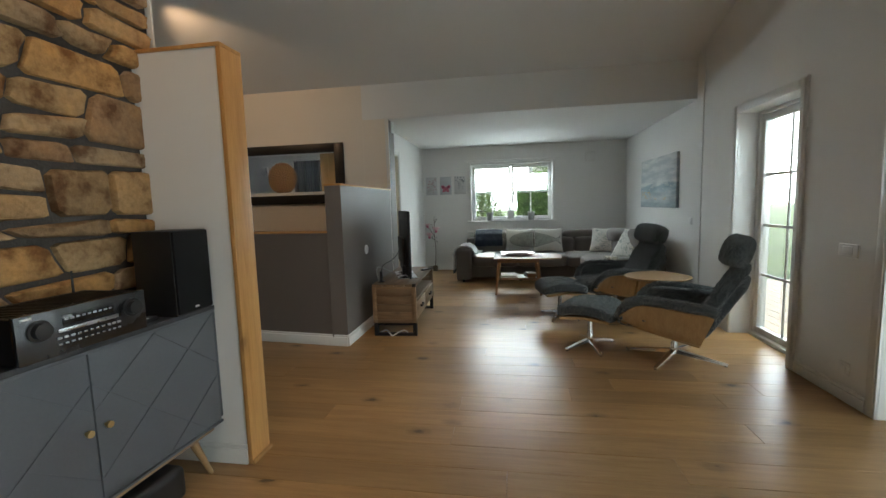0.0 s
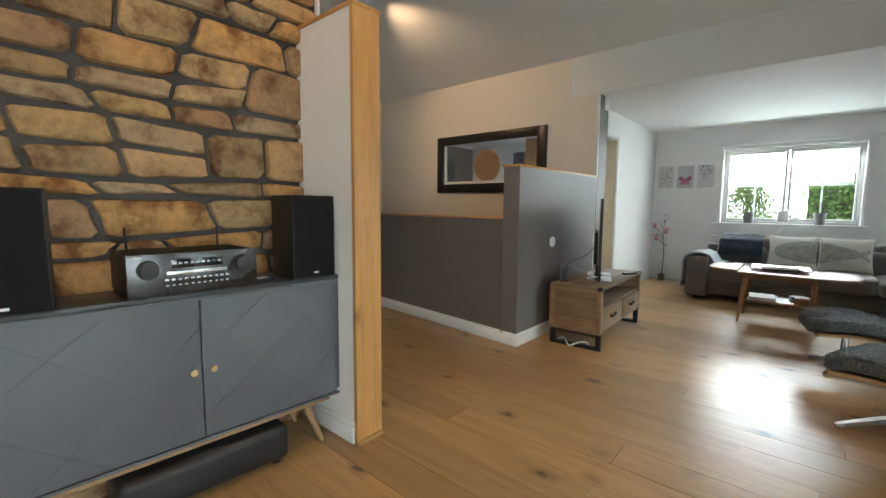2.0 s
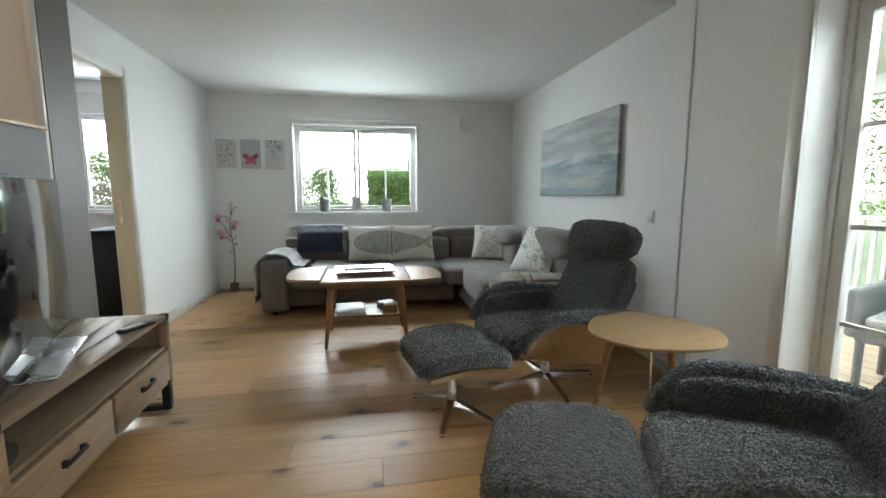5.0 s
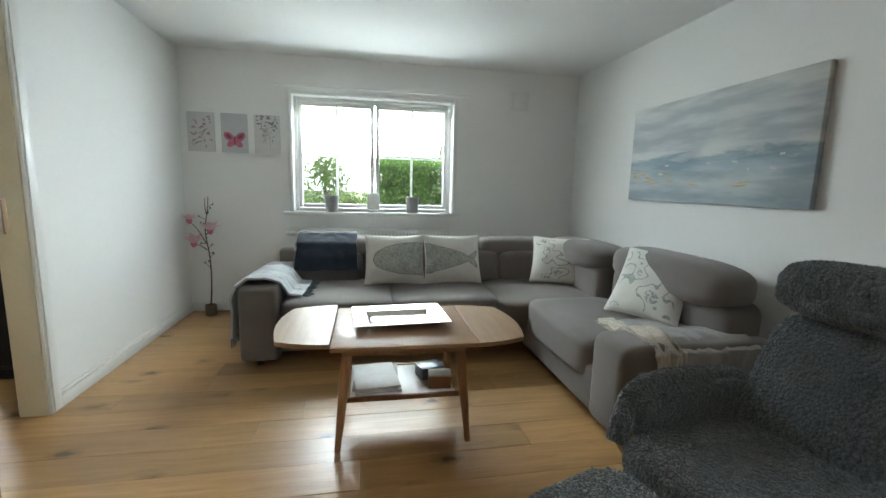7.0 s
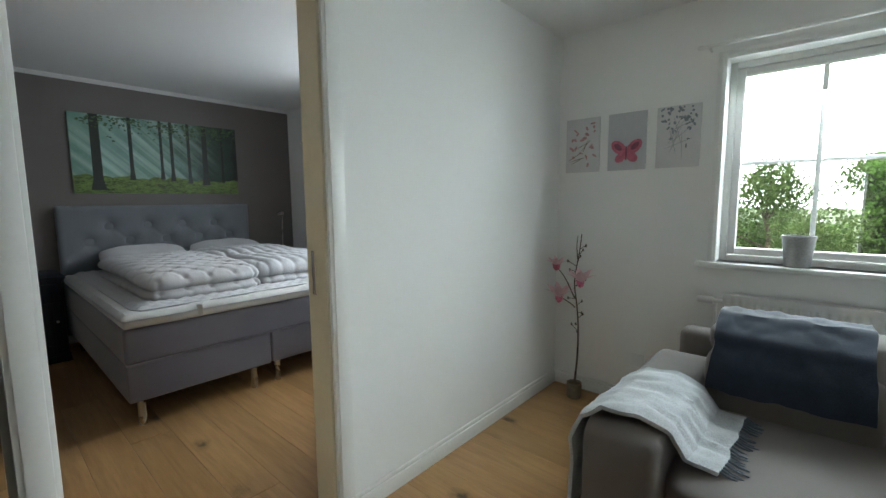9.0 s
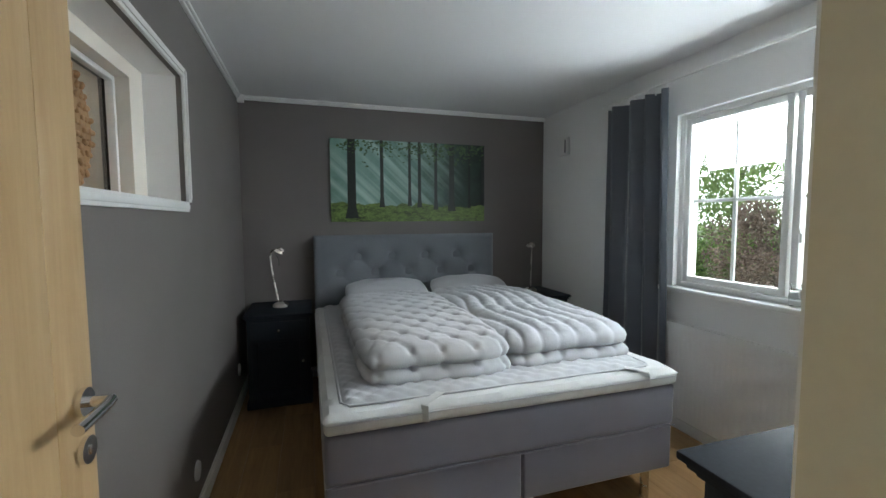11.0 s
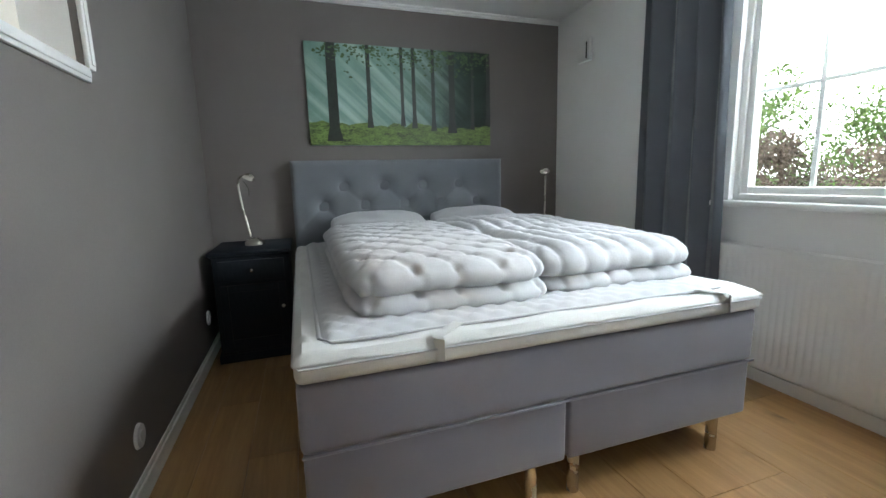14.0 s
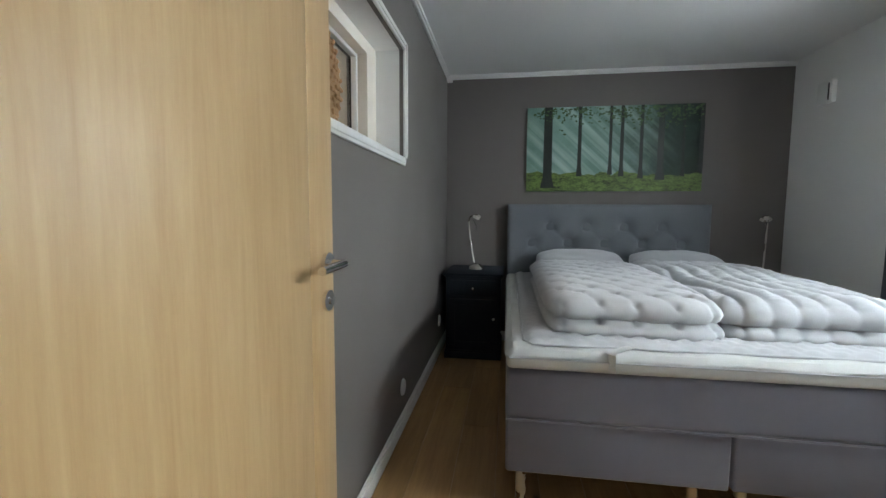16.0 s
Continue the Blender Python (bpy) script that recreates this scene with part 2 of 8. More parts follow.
def add_rod(bm, a, b, r0, r1=None, n=14, caps=True):
    a, b = Vector(a), Vector(b)
    t = bmesh.new()
    bmesh.ops.create_cone(t, cap_ends=caps, segments=n, radius1=r0, radius2=r0 if r1 is None else r1, depth=(b - a).length)
    q = (b - a).to_track_quat("Z", "Y").to_matrix().to_4x4()
    bmesh.ops.transform(t, matrix=Matrix.Translation((a + b) / 2) @ q, verts=t.verts)
    merge(bm, t)
    return bm


def rod(a, b, r0, r1=None, n=14):
    return add_rod(bmesh.new(), a, b, r0, r1, n)


def lathe(profile, n=28, at=(0, 0, 0)):
    """profile: (radius, height) pairs turned about z."""
    bm = bmesh.new()
    rings = []
    for r, z in profile:
        rings.append([bm.verts.new((at[0] + r * math.cos(2 * math.pi * i / n), at[1] + r * math.sin(2 * math.pi * i / n), at[2] + z)) for i in range(n)])
    for lo, hi in zip(rings, rings[1:]):
        for i in range(n):
            bm.faces.new((lo[i], lo[(i + 1) % n], hi[(i + 1) % n], hi[i]))
    bm.faces.new(rings[0][::-1])
    bm.faces.new(rings[-1])
    return bm


def sweep(points, r, n=8, taper=1.0):
    """A round tube along points."""
    bm = bmesh.new()
    pts = [Vector(p) for p in points]
    rings = []
    for i, p in enumerate(pts):
        d = (pts[min(i + 1, len(pts) - 1)] - pts[max(i - 1, 0)]).normalized()
        side = d.orthogonal().normalized() if i == 0 else (side - d * side.dot(d)).normalized()
        up = d.cross(side)
        rr = r * (1 + (taper - 1) * i / max(1, len(pts) - 1))
        rings.append([bm.verts.new(p + (side * math.cos(2 * math.pi * k / n) + up * math.sin(2 * math.pi * k / n)) * rr) for k in range(n)])
    for lo, hi in zip(rings, rings[1:]):
        for k in range(n):
            bm.faces.new((lo[k], lo[(k + 1) % n], hi[(k + 1) % n], hi[k]))
    bm.faces.new(rings[0][::-1])
    bm.faces.new(rings[-1])
    return bm


def bez(p0, p1, p2, p3, n=12):
    p0, p1, p2, p3 = map(Vector, (p0, p1, p2, p3))
    return [p0 * (1 - t) ** 3 + p1 * 3 * t * (1 - t) ** 2 + p2 * 3 * t * t * (1 - t) + p3 * t ** 3 for t in (i / n for i in range(n + 1))]


def sheet(fn, nu, nv, thick=0.0, closed_u=False):
    """A surface from fn(u, v) -> point, u and v from 0 to 1; with thickness it gets a back and rims."""
    bm = bmesh.new()
    g = [[bm.verts.new(fn(i / nu, j / nv)) for j in range(nv + 1)] for i in range(nu + 1)]
    for i in range(nu):
        for j in range(nv):
            bm.faces.new((g[i][j], g[i + 1][j], g[i + 1][j + 1], g[i][j + 1]))
    if thick:
        bm.normal_update()
        bmesh.ops.solidify(bm, geom=bm.faces[:], thickness=thick)
    bmesh.ops.recalc_face_normals(bm, faces=bm.faces[:])
    return bm


def puffy(c, s, power=4.0, nu=28, nv=18, rough=0.0, scale=6.0, seed=0.0):
    """A stuffed, rounded block: a super-ellipsoid, slightly uneven."""
    bm = bmesh.new()

    def f(w, p):
        return math.copysign(abs(w) ** (2 / p), w)
    rows = []
    for j in range(1, nv):
        ph = -math.pi / 2 + math.pi * j / nv
        ring = []
        for i in range(nu):
            th = 2 * math.pi * i / nu
            p = Vector((f(math.cos(ph), power) * f(math.cos(th), power) * s[0] / 2, f(math.cos(ph), power) * f(math.sin(th), power) * s[1] / 2, f(math.sin(ph), power) * s[2] / 2))
            if rough:
                p *= 1 + rough * noise.noise(p * scale + Vector((seed, seed, seed)))
            ring.append(bm.verts.new(p + Vector(c)))
        rows.append(ring)
    lo = bm.verts.new(Vector(c) + Vector((0, 0, -s[2] / 2)))
    hi = bm.verts.new(Vector(c) + Vector((0, 0, s[2] / 2)))
    for a, b2 in zip(rows, rows[1:]):
        for i in range(nu):
            bm.faces.new((a[i], a[(i + 1) % nu], b2[(i + 1) % nu], b2[i]))
    for i in range(nu):
        bm.faces.new((lo, rows[0][(i + 1) % nu], rows[0][i]))
        bm.faces.new((hi, rows[-1][i], rows[-1][(i + 1) % nu]))
    return bm


def mesh_of(name, bm, material):
    me = bpy.data.meshes.new(name)
    bm.to_mesh(me)
    bm.free()
    me.shade_smooth()
    me.set_sharp_from_angle(angle=radians(38))
    me.materials.append(material)
    return me


def part(name, bm, material, parent=None, label=""):
    ob = new(name, mesh_of(name, bm, material))
    if parent:
        ob.parent = parent
    return tagged(ob, label)


def thing(name, label, category, at=(0, 0, 0), turn=0.0, group=""):
    ob = new(name)
    ob.empty_display_size = 0.05
    ob.matrix_basis = pose(*at, 0, 0, turn)
    return tagged(ob, label, category, group)


def single(name, bm, material, label, category, at=(0, 0, 0), turn=0.0, group=""):
    ob = part(name, bm, material)
    ob.matrix_basis = pose(*at, 0, 0, turn)
    return tagged(ob, label, category, group)


def structure(name, bm, material, label="", category="wall"):
    return tagged(part(name, bm, material), label, category, kind="structure")

# ---- structure ----
# main lines of the plan
XW, XE, YN = -1.07, 2.61, 8.60
YNB = 8.70                            # north face of the bedroom
XTV = -0.92                           # face of the half wall behind the television
XES = 2.57                            # east wall of the open hall
YH = 5.62                             # face of the header and of the cream wall
ZL, ZB = 2.335, 2.425                   # low ceilings
XHW, YBL = -4.89, 5.848                # bedroom: head wall, stair-side wall
XBE = -1.24                           # bedroom side of the wall between the rooms
DY0, DY1, DZ = 5.965, 6.775, 2.02       # bedroom doorway
WX0, WX1, WZ0, WZ1 = -0.185, 1.315, 0.94, 2.0     # sofa-room window
BX0, BX1, BZ0, BZ1 = -3.225, -1.865, 0.95, 2.07     # bedroom window
TY0, TY1, TZ = 3.86, 4.70, 1.99       # terrace door
UY0, UY1 = 2.10, 3.08                 # second terrace door
VY0, VY1 = -0.60, 1.40                # unseen wide glazing further along the terrace, added to light the hall
PX0, PX1, PZ0, PZ1 = -3.07, -1.61, 1.43, 1.98      # glazed opening, stairs to bedroom
YS, XW2 = -1.8, -4.36                 # closing walls
SLOPE = 0.30

def wall_with_hole(name, axis, face, back, a0, a1, z0, z1, holes, material, label):
    """A wall along x or y between two planes, with rectangular holes (a0, a1, z0, z1)."""
    bm = bmesh.new()
    lo, hi = min(face, back), max(face, back)

    def piece(p0, p1, q0, q1):
        if p1 - p0 < 1e-4 or q1 - q0 < 1e-4:
            return
        if axis == "x":
            add_slab(bm, p0, p1, lo, hi, q0, q1)
        else:
            add_slab(bm, lo, hi, p0, p1, q0, q1)
    at = a0
    for h0, h1, hz0, hz1 in sorted(holes):
        piece(at, h0, z0, z1)
        piece(h0, h1, z0, hz0)
        piece(h0, h1, hz1, z1)
        at = h1
    piece(at, a1, z0, z1)
    bmesh.ops.remove_doubles(bm, verts=bm.verts, dist=1e-5)
    return structure(name, bm, material, label)


wall_with_hole("wall_north", "x", YN, YN + 0.30, XBE, XE + 0.3, 0, 2.7, [(WX0, WX1, WZ0, WZ1)], M_WALL, "white painted plaster wall with window opening")
wall_with_hole("wall_north_bedroom", "x", YNB, YNB + 0.20, XHW - 0.6, XBE + 0.1, 0, 2.7, [(BX0, BX1, BZ0, BZ1)], M_WALL, "white painted bedroom wall with window opening")
wall_with_hole("wall_east", "y", XE, XE + 0.25, YH - 0.04, YN, 0, 2.7, [], M_WALL, "white painted plaster wall")
wall_with_hole("wall_east_hall", "y", XES, XE + 0.25, YS, YH - 0.04, 0, 5.2, [(VY0, VY1, 0.0, TZ), (UY0, UY1, 0.0, TZ), (TY0, TY1, 0.0, TZ)], M_WALL, "white painted wall with terrace doors")
# wall between sofa room and bedroom: white towards the sofa room, grey skin where it is painted grey
wall_with_hole("wall_west", "y", XW - 0.05, XBE, DY0 - 0.02, YN, 0, 2.7, [(DY0, DY1, 0.0, DZ)], M_WALL, "white painted wall with bedroom doorway")
structure("wall_stub_grey", slab(XBE, XTV, YH + 0.03, DY0 - 0.075, 0, ZL - 0.002), M_GREY, "taupe grey painted wall beside the doorway")
# tall half wall behind the television bench
structure("half_wall_tall", slab(XTV - 0.15, XTV, 4.06, YH, 0, 1.462), M_GREY, "taupe grey half wall beside the stairs")
# low half wall round the stairs, slightly askew
low = structure("half_wall_low", slab(-2.66, 0.0, 0, 0.12, 0, 1.04), M_GREY, "low taupe grey half wall round the stairs")
low.matrix_basis = pose(XTV - 0.075, 4.063, 0, 0, 0, -6.0)
cap = structure("half_wall_cap_low", slab(-2.68, -0.07, -0.012, 0.135, 1.04, 1.058, 0.004), M_OAK, "oak cap on the low half wall", "trim")
cap.matrix_basis = low.matrix_basis
structure("half_wall_cap_tall", slab(XTV - 0.162, XTV + 0.012, 4.045, YH, 1.462, 1.480, 0.004), M_OAK, "oak cap on the tall half wall", "trim")
# cream wall over the stairs, bedroom wall skin and the header over the sofa room
wall_with_hole("wall_stairs", "x", YH, YBL - 0.15, XHW - 0.2, XBE, -2.6, 3.0, [(PX0 - 0.004, PX1 + 0.004, PZ0 - 0.004, PZ1 + 0.004)], M_CREAM, "warm cream painted wall over the stairs")
wall_with_hole("wall_stair_side_core", "x", YBL - 0.15, YBL - 0.02, XHW - 0.05, XBE, 0, ZB, [(-3.215, PX1 + 0.01, 1.485, 2.045)], M_WALL, "white core and reveals of the glazed opening")
wall_with_hole("wall_bedroom_stair_side", "x", YBL - 0.02, YBL, XHW - 0.05, XBE, 0, ZB, [(-3.215, PX1 + 0.01, 1.485, 2.045)], M_GREY, "taupe grey painted bedroom wall")
wall_with_hole("wall_head", "y", XHW, XHW - 0.2, YBL - 0.02, YNB + 0.4, 0, ZB, [], M_GREY, "taupe grey painted wall behind the bed")
structure("wall_stairs_end", slab(XBE + 0.001, XTV - 0.004, YH, YH + 0.028, -0.02, ZL), M_CREAM, "cream end of the stair wall")
structure("header", slab(XBE, XE + 0.1, YH, YH + 0.22, ZL, 3.0), M_WALL, "white painted header over the room opening")
structure("wall_west_hall", slab(XW2 - 0.2, XW2, YS, YH, -2.6, 5.2), M_CREAM, "warm cream painted wall")
structure("wall_south", slab(XW2 - 0.2, XE + 0.25, YS - 0.2, YS, -2.6, 5.2), M_WALL, "white painted wall")
# ceilings
structure("ceiling_sofa_room", slab(XBE - 0.02, XE + 0.1, YH + 0.22, YN + 0.1, ZL, ZL + 0.1), M_CEIL, "flat white ceiling", "ceiling")
structure("ceiling_header_soffit", slab(XTV + 0.003, XE, YH + 0.003, YH + 0.22, ZL - 0.004, ZL), M_CEIL, "white soffit", "ceiling")
structure("ceiling_bedroom", slab(XHW - 0.1, XBE - 0.02, YBL - 0.02, YNB + 0.4, ZB, ZB + 0.1), M_CEIL, "flat white ceiling", "ceiling")


def sloped_ceiling():
    bm = bmesh.new()
    y0, y1 = YS - 0.2, YH + 0.1
    z1 = 2.75 - SLOPE * 0.1
    z0 = 2.75 + SLOPE * (YH - y0)
    for x in (XW2 - 0.2, XE + 0.25):
        for y, z in ((y0, z0), (y1, z1), (y1, z1 + 0.12), (y0, z0 + 0.12)):
            bm.verts.new((x, y, z))
    bm.verts.ensure_lookup_table()
    v = bm.verts
    for q in ((0, 1, 2, 3), (7, 6, 5, 4), (0, 4, 5, 1), (2, 6, 7, 3), (1, 5, 6, 2), (0, 3, 7, 4)):
        bm.faces.new([v[i] for i in q])
    bmesh.ops.recalc_face_normals(bm, faces=bm.faces[:])
    return bm


structure("ceiling_hall", sloped_ceiling(), M_CEIL, "sloped white ceiling", "ceiling")
structure("roof", slab(XHW - 0.6, XE + 0.5, YH + 0.12, YN + 0.42, 2.86, 2.98), M_GAP, "dark roof deck", "roof")

# floor: a base; the planks come last in the file
floor = structure("floor", slab(-5.1, XE + 0.3, 4.2, YN + 0.46, -0.05, -0.016), M_GAP, "knotty oak plank floor", "floor")
structure("floor_hall_base", slab(-4.8, XE + 0.3, YS, 4.2, -0.05, -0.016), M_GAP, "floor base", "floor")


def board(name, x0, x1, y0, y1, h=0.09, along="x", proud=0.016, side=1, material=None):
    """A baseboard with a stepped, rounded top."""
    bm = bmesh.new()
    if along == "x":
        add_slab(bm, x0, x1, min(y0, y0 + side * proud), max(y0, y0 + side * proud), 0, h - 0.022, 0.002)
        add_slab(bm, x0, x1, min(y0, y0 + side * proud * 0.6), max(y0, y0 + side * proud * 0.6), h - 0.022, h, 0.004)
    else:
        add_slab(bm, min(x0, x0 + side * proud), max(x0, x0 + side * proud), y0, y1, 0, h - 0.022, 0.002)
        add_slab(bm, min(x0, x0 + side * proud * 0.6), max(x0, x0 + side * proud * 0.6), y0, y1, h - 0.022, h, 0.004)
    return structure(name, bm, material or M_TRIM, "white profiled baseboard", "baseboard")


board("baseboard_north", XW - 0.05, XE, YN, YN, side=-1)
board("baseboard_west", XW - 0.05, 0, DY1 + 0.07, YN - 0.016, along="y", side=1)
board("baseboard_east", XE, 0, YH + 0.01, YN - 0.016, along="y", side=-1)
board("baseboard_east_hall_1", XES, 0, TY1 + 0.08, YH - 0.06, along="y", side=-1)
board("baseboard_east_hall_2", XES, 0, UY1 + 0.08, TY0 - 0.08, along="y", side=-1)
board("baseboard_tv_wall", XTV, 0, 4.047, DY0 - 0.09, h=0.105, along="y", side=1)
lb = board("baseboard_low_wall", -2.66, 0.075, 0, 0, h=0.105, side=-1)
lb.matrix_basis = low.matrix_basis
board("baseboard_bedroom_stair_side", XHW + 0.016, XBE - 0.06, YBL, YBL, side=1)
board("baseboard_bedroom_head", XHW, 0, YBL, YNB + 0.3, along="y", side=1)
board("baseboard_bedroom_north", XHW - 0.1, XBE, YNB, YNB, side=-1)


def cornice(name, a, b, inward):
    bm = bmesh.new()
    (x0, y0), (x1, y1) = a, b
    for d, h in ((0.028, 0.018), (0.016, 0.036)):
        add_slab(bm, min(x0, x1, x0 + inward[0] * d), max(x0, x1, x0 + inward[0] * d), min(y0, y1, y0 + inward[1] * d), max(y0, y1, y0 + inward[1] * d), ZB - h, ZB - (0 if h < 0.02 else 0.018), 0.002)
    return structure(name, bm, M_TRIM, "white ceiling moulding", "trim")


cornice("cornice_head", (XHW, YBL + 0.03), (XHW, YNB + 0.35), (1, 0))
cornice("cornice_stair_side", (XHW + 0.03, YBL), (XBE, YBL), (0, 1))
structure("cornice_corner_block", slab(XHW, XHW + 0.045, YBL, YBL + 0.05, ZB - 0.06, ZB, 0.004), M_TRIM, "white corner block of the moulding", "trim")
# white edge trim where the grey stub meets the cream wall
structure("edge_trim_upright", slab(XTV - 0.03, XTV + 0.012, YH - 0.016, YH - 0.001, 1.48, ZL - 0.01, 0.002), M_TRIM, "white edge trim", "trim")
structure("edge_trim_block", slab(XTV - 0.02, XTV + 0.02, YH + 0.15, YH + 0.24, ZL - 0.14, ZL - 0.005, 0.004), M_TRIM, "small white block under the ceiling", "trim")
structure("wall_joint_strip", slab(XES - 0.008, XES + 0.01, 5.40, 5.43, 0, 2.8, 0.003), M_TRIM, "white joint strip on the wall", "trim")


# ---- windows ----
def casing(name, axis, face, side, a0, a1, z0, z1, w=0.065, t=0.016, bottom=False, material=None):
    """Flat profiled boards round an opening, on one wall face."""
    ob = thing(name, "white profiled casing round an opening", "trim")
    ob["kind"] = "structure"
    f0, f1 = sorted((face, face + side * t))
    g0, g1 = sorted((face + side * t, face + side * (t + 0.006)))
    runs = [(a0 - w, a0, z0, z1 + w), (a1, a1 + w, z0, z1 + w), (a0, a1, z1, z1 + w)]
    if bottom:
        runs.append((a0, a1, z0 - w, z0))
    for p0, p1, q0, q1 in runs:
        bm = bmesh.new()
        m = 0.012
        if axis == "x":
            add_slab(bm, p0, p1, f0, f1, q0, q1, 0.003)
            add_slab(bm, p0 + m, p1 - m, g0, g1, q0 + m, q1 - m, 0.003)
        else:
            add_slab(bm, f0, f1, p0, p1, q0, q1, 0.003)
            add_slab(bm, g0, g1, p0 + m, p1 - m, q0 + m, q1 - m, 0.003)
        part("casing_board", bm, material or M_TRIM, ob)
    return ob


def window(name, x0, x1, z0, z1, yf):
    """Two-casement window with thin glazing bars, set in its opening."""
    win = thing(name, "white two-casement window with thin glazing bars", "window")
    win["kind"] = "structure"
    fr = bmesh.new()
    w, d0, d1 = 0.032, yf, yf + 0.08
    add_slab(fr, x0, x0 + w, d0, d1, z0, z1, 0.003)
    add_slab(fr, x1 - w, x1, d0, d1, z0, z1, 0.003)
    add_slab(fr, x0 + w, x1 - w, d0, d1, z1 - w, z1, 0.003)
    add_slab(fr, x0 + w, x1 - w, d0, d1, z0, z0 + w, 0.003)
    part("window_frame", fr, M_TRIM, win)
    xm = (x0 + x1) / 2
    for c0, c1 in ((x0 + w, xm - 0.008), (xm + 0.008, x1 - w)):
        sash = bmesh.new()
        s = 0.036
        e0, e1 = yf + 0.012, yf + 0.062
        zz0, zz1 = z0 + w + 0.004, z1 - w - 0.004
        add_slab(sash, c0, c0 + s, e0, e1, zz0, zz1, 0.004)
        add_slab(sash, c1 - s, c1, e0, e1, zz0, zz1, 0.004)
        add_slab(sash, c0 + s, c1 - s, e0, e1, zz0, zz0 + s, 0.004)
        add_slab(sash, c0 + s, c1 - s, e0, e1, zz1 - s, zz1, 0.004)
        sh = part("sash", sash, M_TRIM, win)
        bars = bmesh.new()
        cm = (c0 + c1) / 2
        add_slab(bars, cm - 0.011, cm + 0.011, yf + 0.045, yf + 0.058, zz0 + s, zz1 - s, 0.002)
        part("glazing_bar", bars, M_TRIM, sh)
        bars = bmesh.new()
        zq = zz0 + (zz1 - zz0) * 0.5
        add_slab(bars, c0 + s, c1 - s, yf + 0.046, yf + 0.057, zq - 0.010, zq + 0.010, 0.002)
        part("glazing_bar", bars, M_TRIM, sh)
        g = part("pane", slab(c0 + s - 0.004, c1 - s + 0.004, yf + 0.034, yf + 0.038, zz0 + s - 0.004, zz1 - s + 0.004), M_GLASS, sh, "clear window glass")
        g.visible_shadow = False
    lat = bmesh.new()
    add_box(lat, (xm + 0.06, yf + 0.004, z0 + (z1 - z0) * 0.32), (0.014, 0.012, 0.07), 0.003)
    add_box(lat, (xm + 0.06, yf - 0.004, z0 + (z1 - z0) * 0.32 + 0.02), (0.012, 0.02, 0.02), 0.003)
    part("latch", lat, M_TRIM, win)
    return win


window("window_1", WX0, WX1, WZ0, WZ1, YN + 0.10)
window("window_2", BX0, BX1, BZ0, BZ1, YNB + 0.035)
structure("window_sill_sofa_room", slab(WX0 - 0.09, WX1 + 0.09, YN - 0.045, YN + 0.10, WZ0 - 0.028, WZ0, 0.006), M_TRIM, "white window sill", "window sill")
structure("window_sill_bedroom", slab(BX0 - 0.07, BX1 + 0.07, YNB - 0.055, YNB + 0.035, BZ0 - 0.030, BZ0, 0.006), M_TRIM, "white window sill", "window sill")
casing("window_casing_sofa_room", "x", YN, -1, WX0, WX1, WZ0, WZ1, 0.04, 0.014)


def terrace_door(name, y0, y1):
    d = thing(name, "white glazed terrace door with dark glazing bars", "door")
    d["kind"] = "structure"
    xf = XES + 0.16
    fr = bmesh.new()
    w = 0.03
    add_slab(fr, xf, xf + 0.07, y0, y0 + w, 0.0, TZ, 0.003)
    add_slab(fr, xf, xf + 0.07, y1 - w, y1, 0.0, TZ, 0.003)
    add_slab(fr, xf, xf + 0.07, y0 + w, y1 - w, TZ - w, TZ, 0.003)
    add_slab(fr, xf - 0.02, xf + 0.07, y0 + w, y1 - w, 0.0, 0.03, 0.003)
    part("door_frame", fr, M_TRIM, d)
    lf = bmesh.new()
    s = 0.055
    a, b, z0, z1 = y0 + w + 0.004, y1 - w - 0.004, 0.035, TZ - w - 0.004
    add_slab(lf, xf + 0.01, xf + 0.06, a, a + s, z0, z1, 0.004)
    add_slab(lf, xf + 0.01, xf + 0.06, b - s, b, z0, z1, 0.004)
    add_slab(lf, xf + 0.01, xf + 0.06, a + s, b - s, z1 - s, z1, 0.004)
    add_slab(lf, xf + 0.01, xf + 0.06, a + s, b - s, z0, z0 + s, 0.004)
    leaf = part("door_leaf", lf, M_TRIM, d)
    part("glazing_bar", slab(xf + 0.029, xf + 0.043, (a + b) / 2 - 0.011, (a + b) / 2 + 0.011, z0 + s, z1 - s, 0.002), M_TRIM, leaf)
    for z in (0.566, 1.004, 1.442):
        part("glazing_bar", slab(xf + 0.028, xf + 0.044, a + s, b - s, z - 0.011, z + 0.011, 0.002), M_TRIM, leaf)
    g = part("pane", slab(xf + 0.034, xf + 0.038, a + s - 0.005, b - s + 0.005, z0 + s - 0.005, z1 - s + 0.005), M_GLASS, leaf, "clear door glass")
    g.visible_shadow = False
    return d


terrace_door("door_1", TY0, TY1)
terrace_door("door_2", UY0, UY1)
# the next two are unseen, added round the fill lamp further south
terrace_door("door_3", VY0, (VY0 + VY1) / 2 - 0.003)
terrace_door("door_4", (VY0 + VY1) / 2 + 0.003, VY1)
casing("terrace_door_casing", "y", XES, -1, TY0, TY1, 0.0, TZ, 0.07, 0.018)
casing("terrace_door_casing_near", "y", XES, -1, UY0, UY1, 0.0, TZ, 0.07, 0.018)

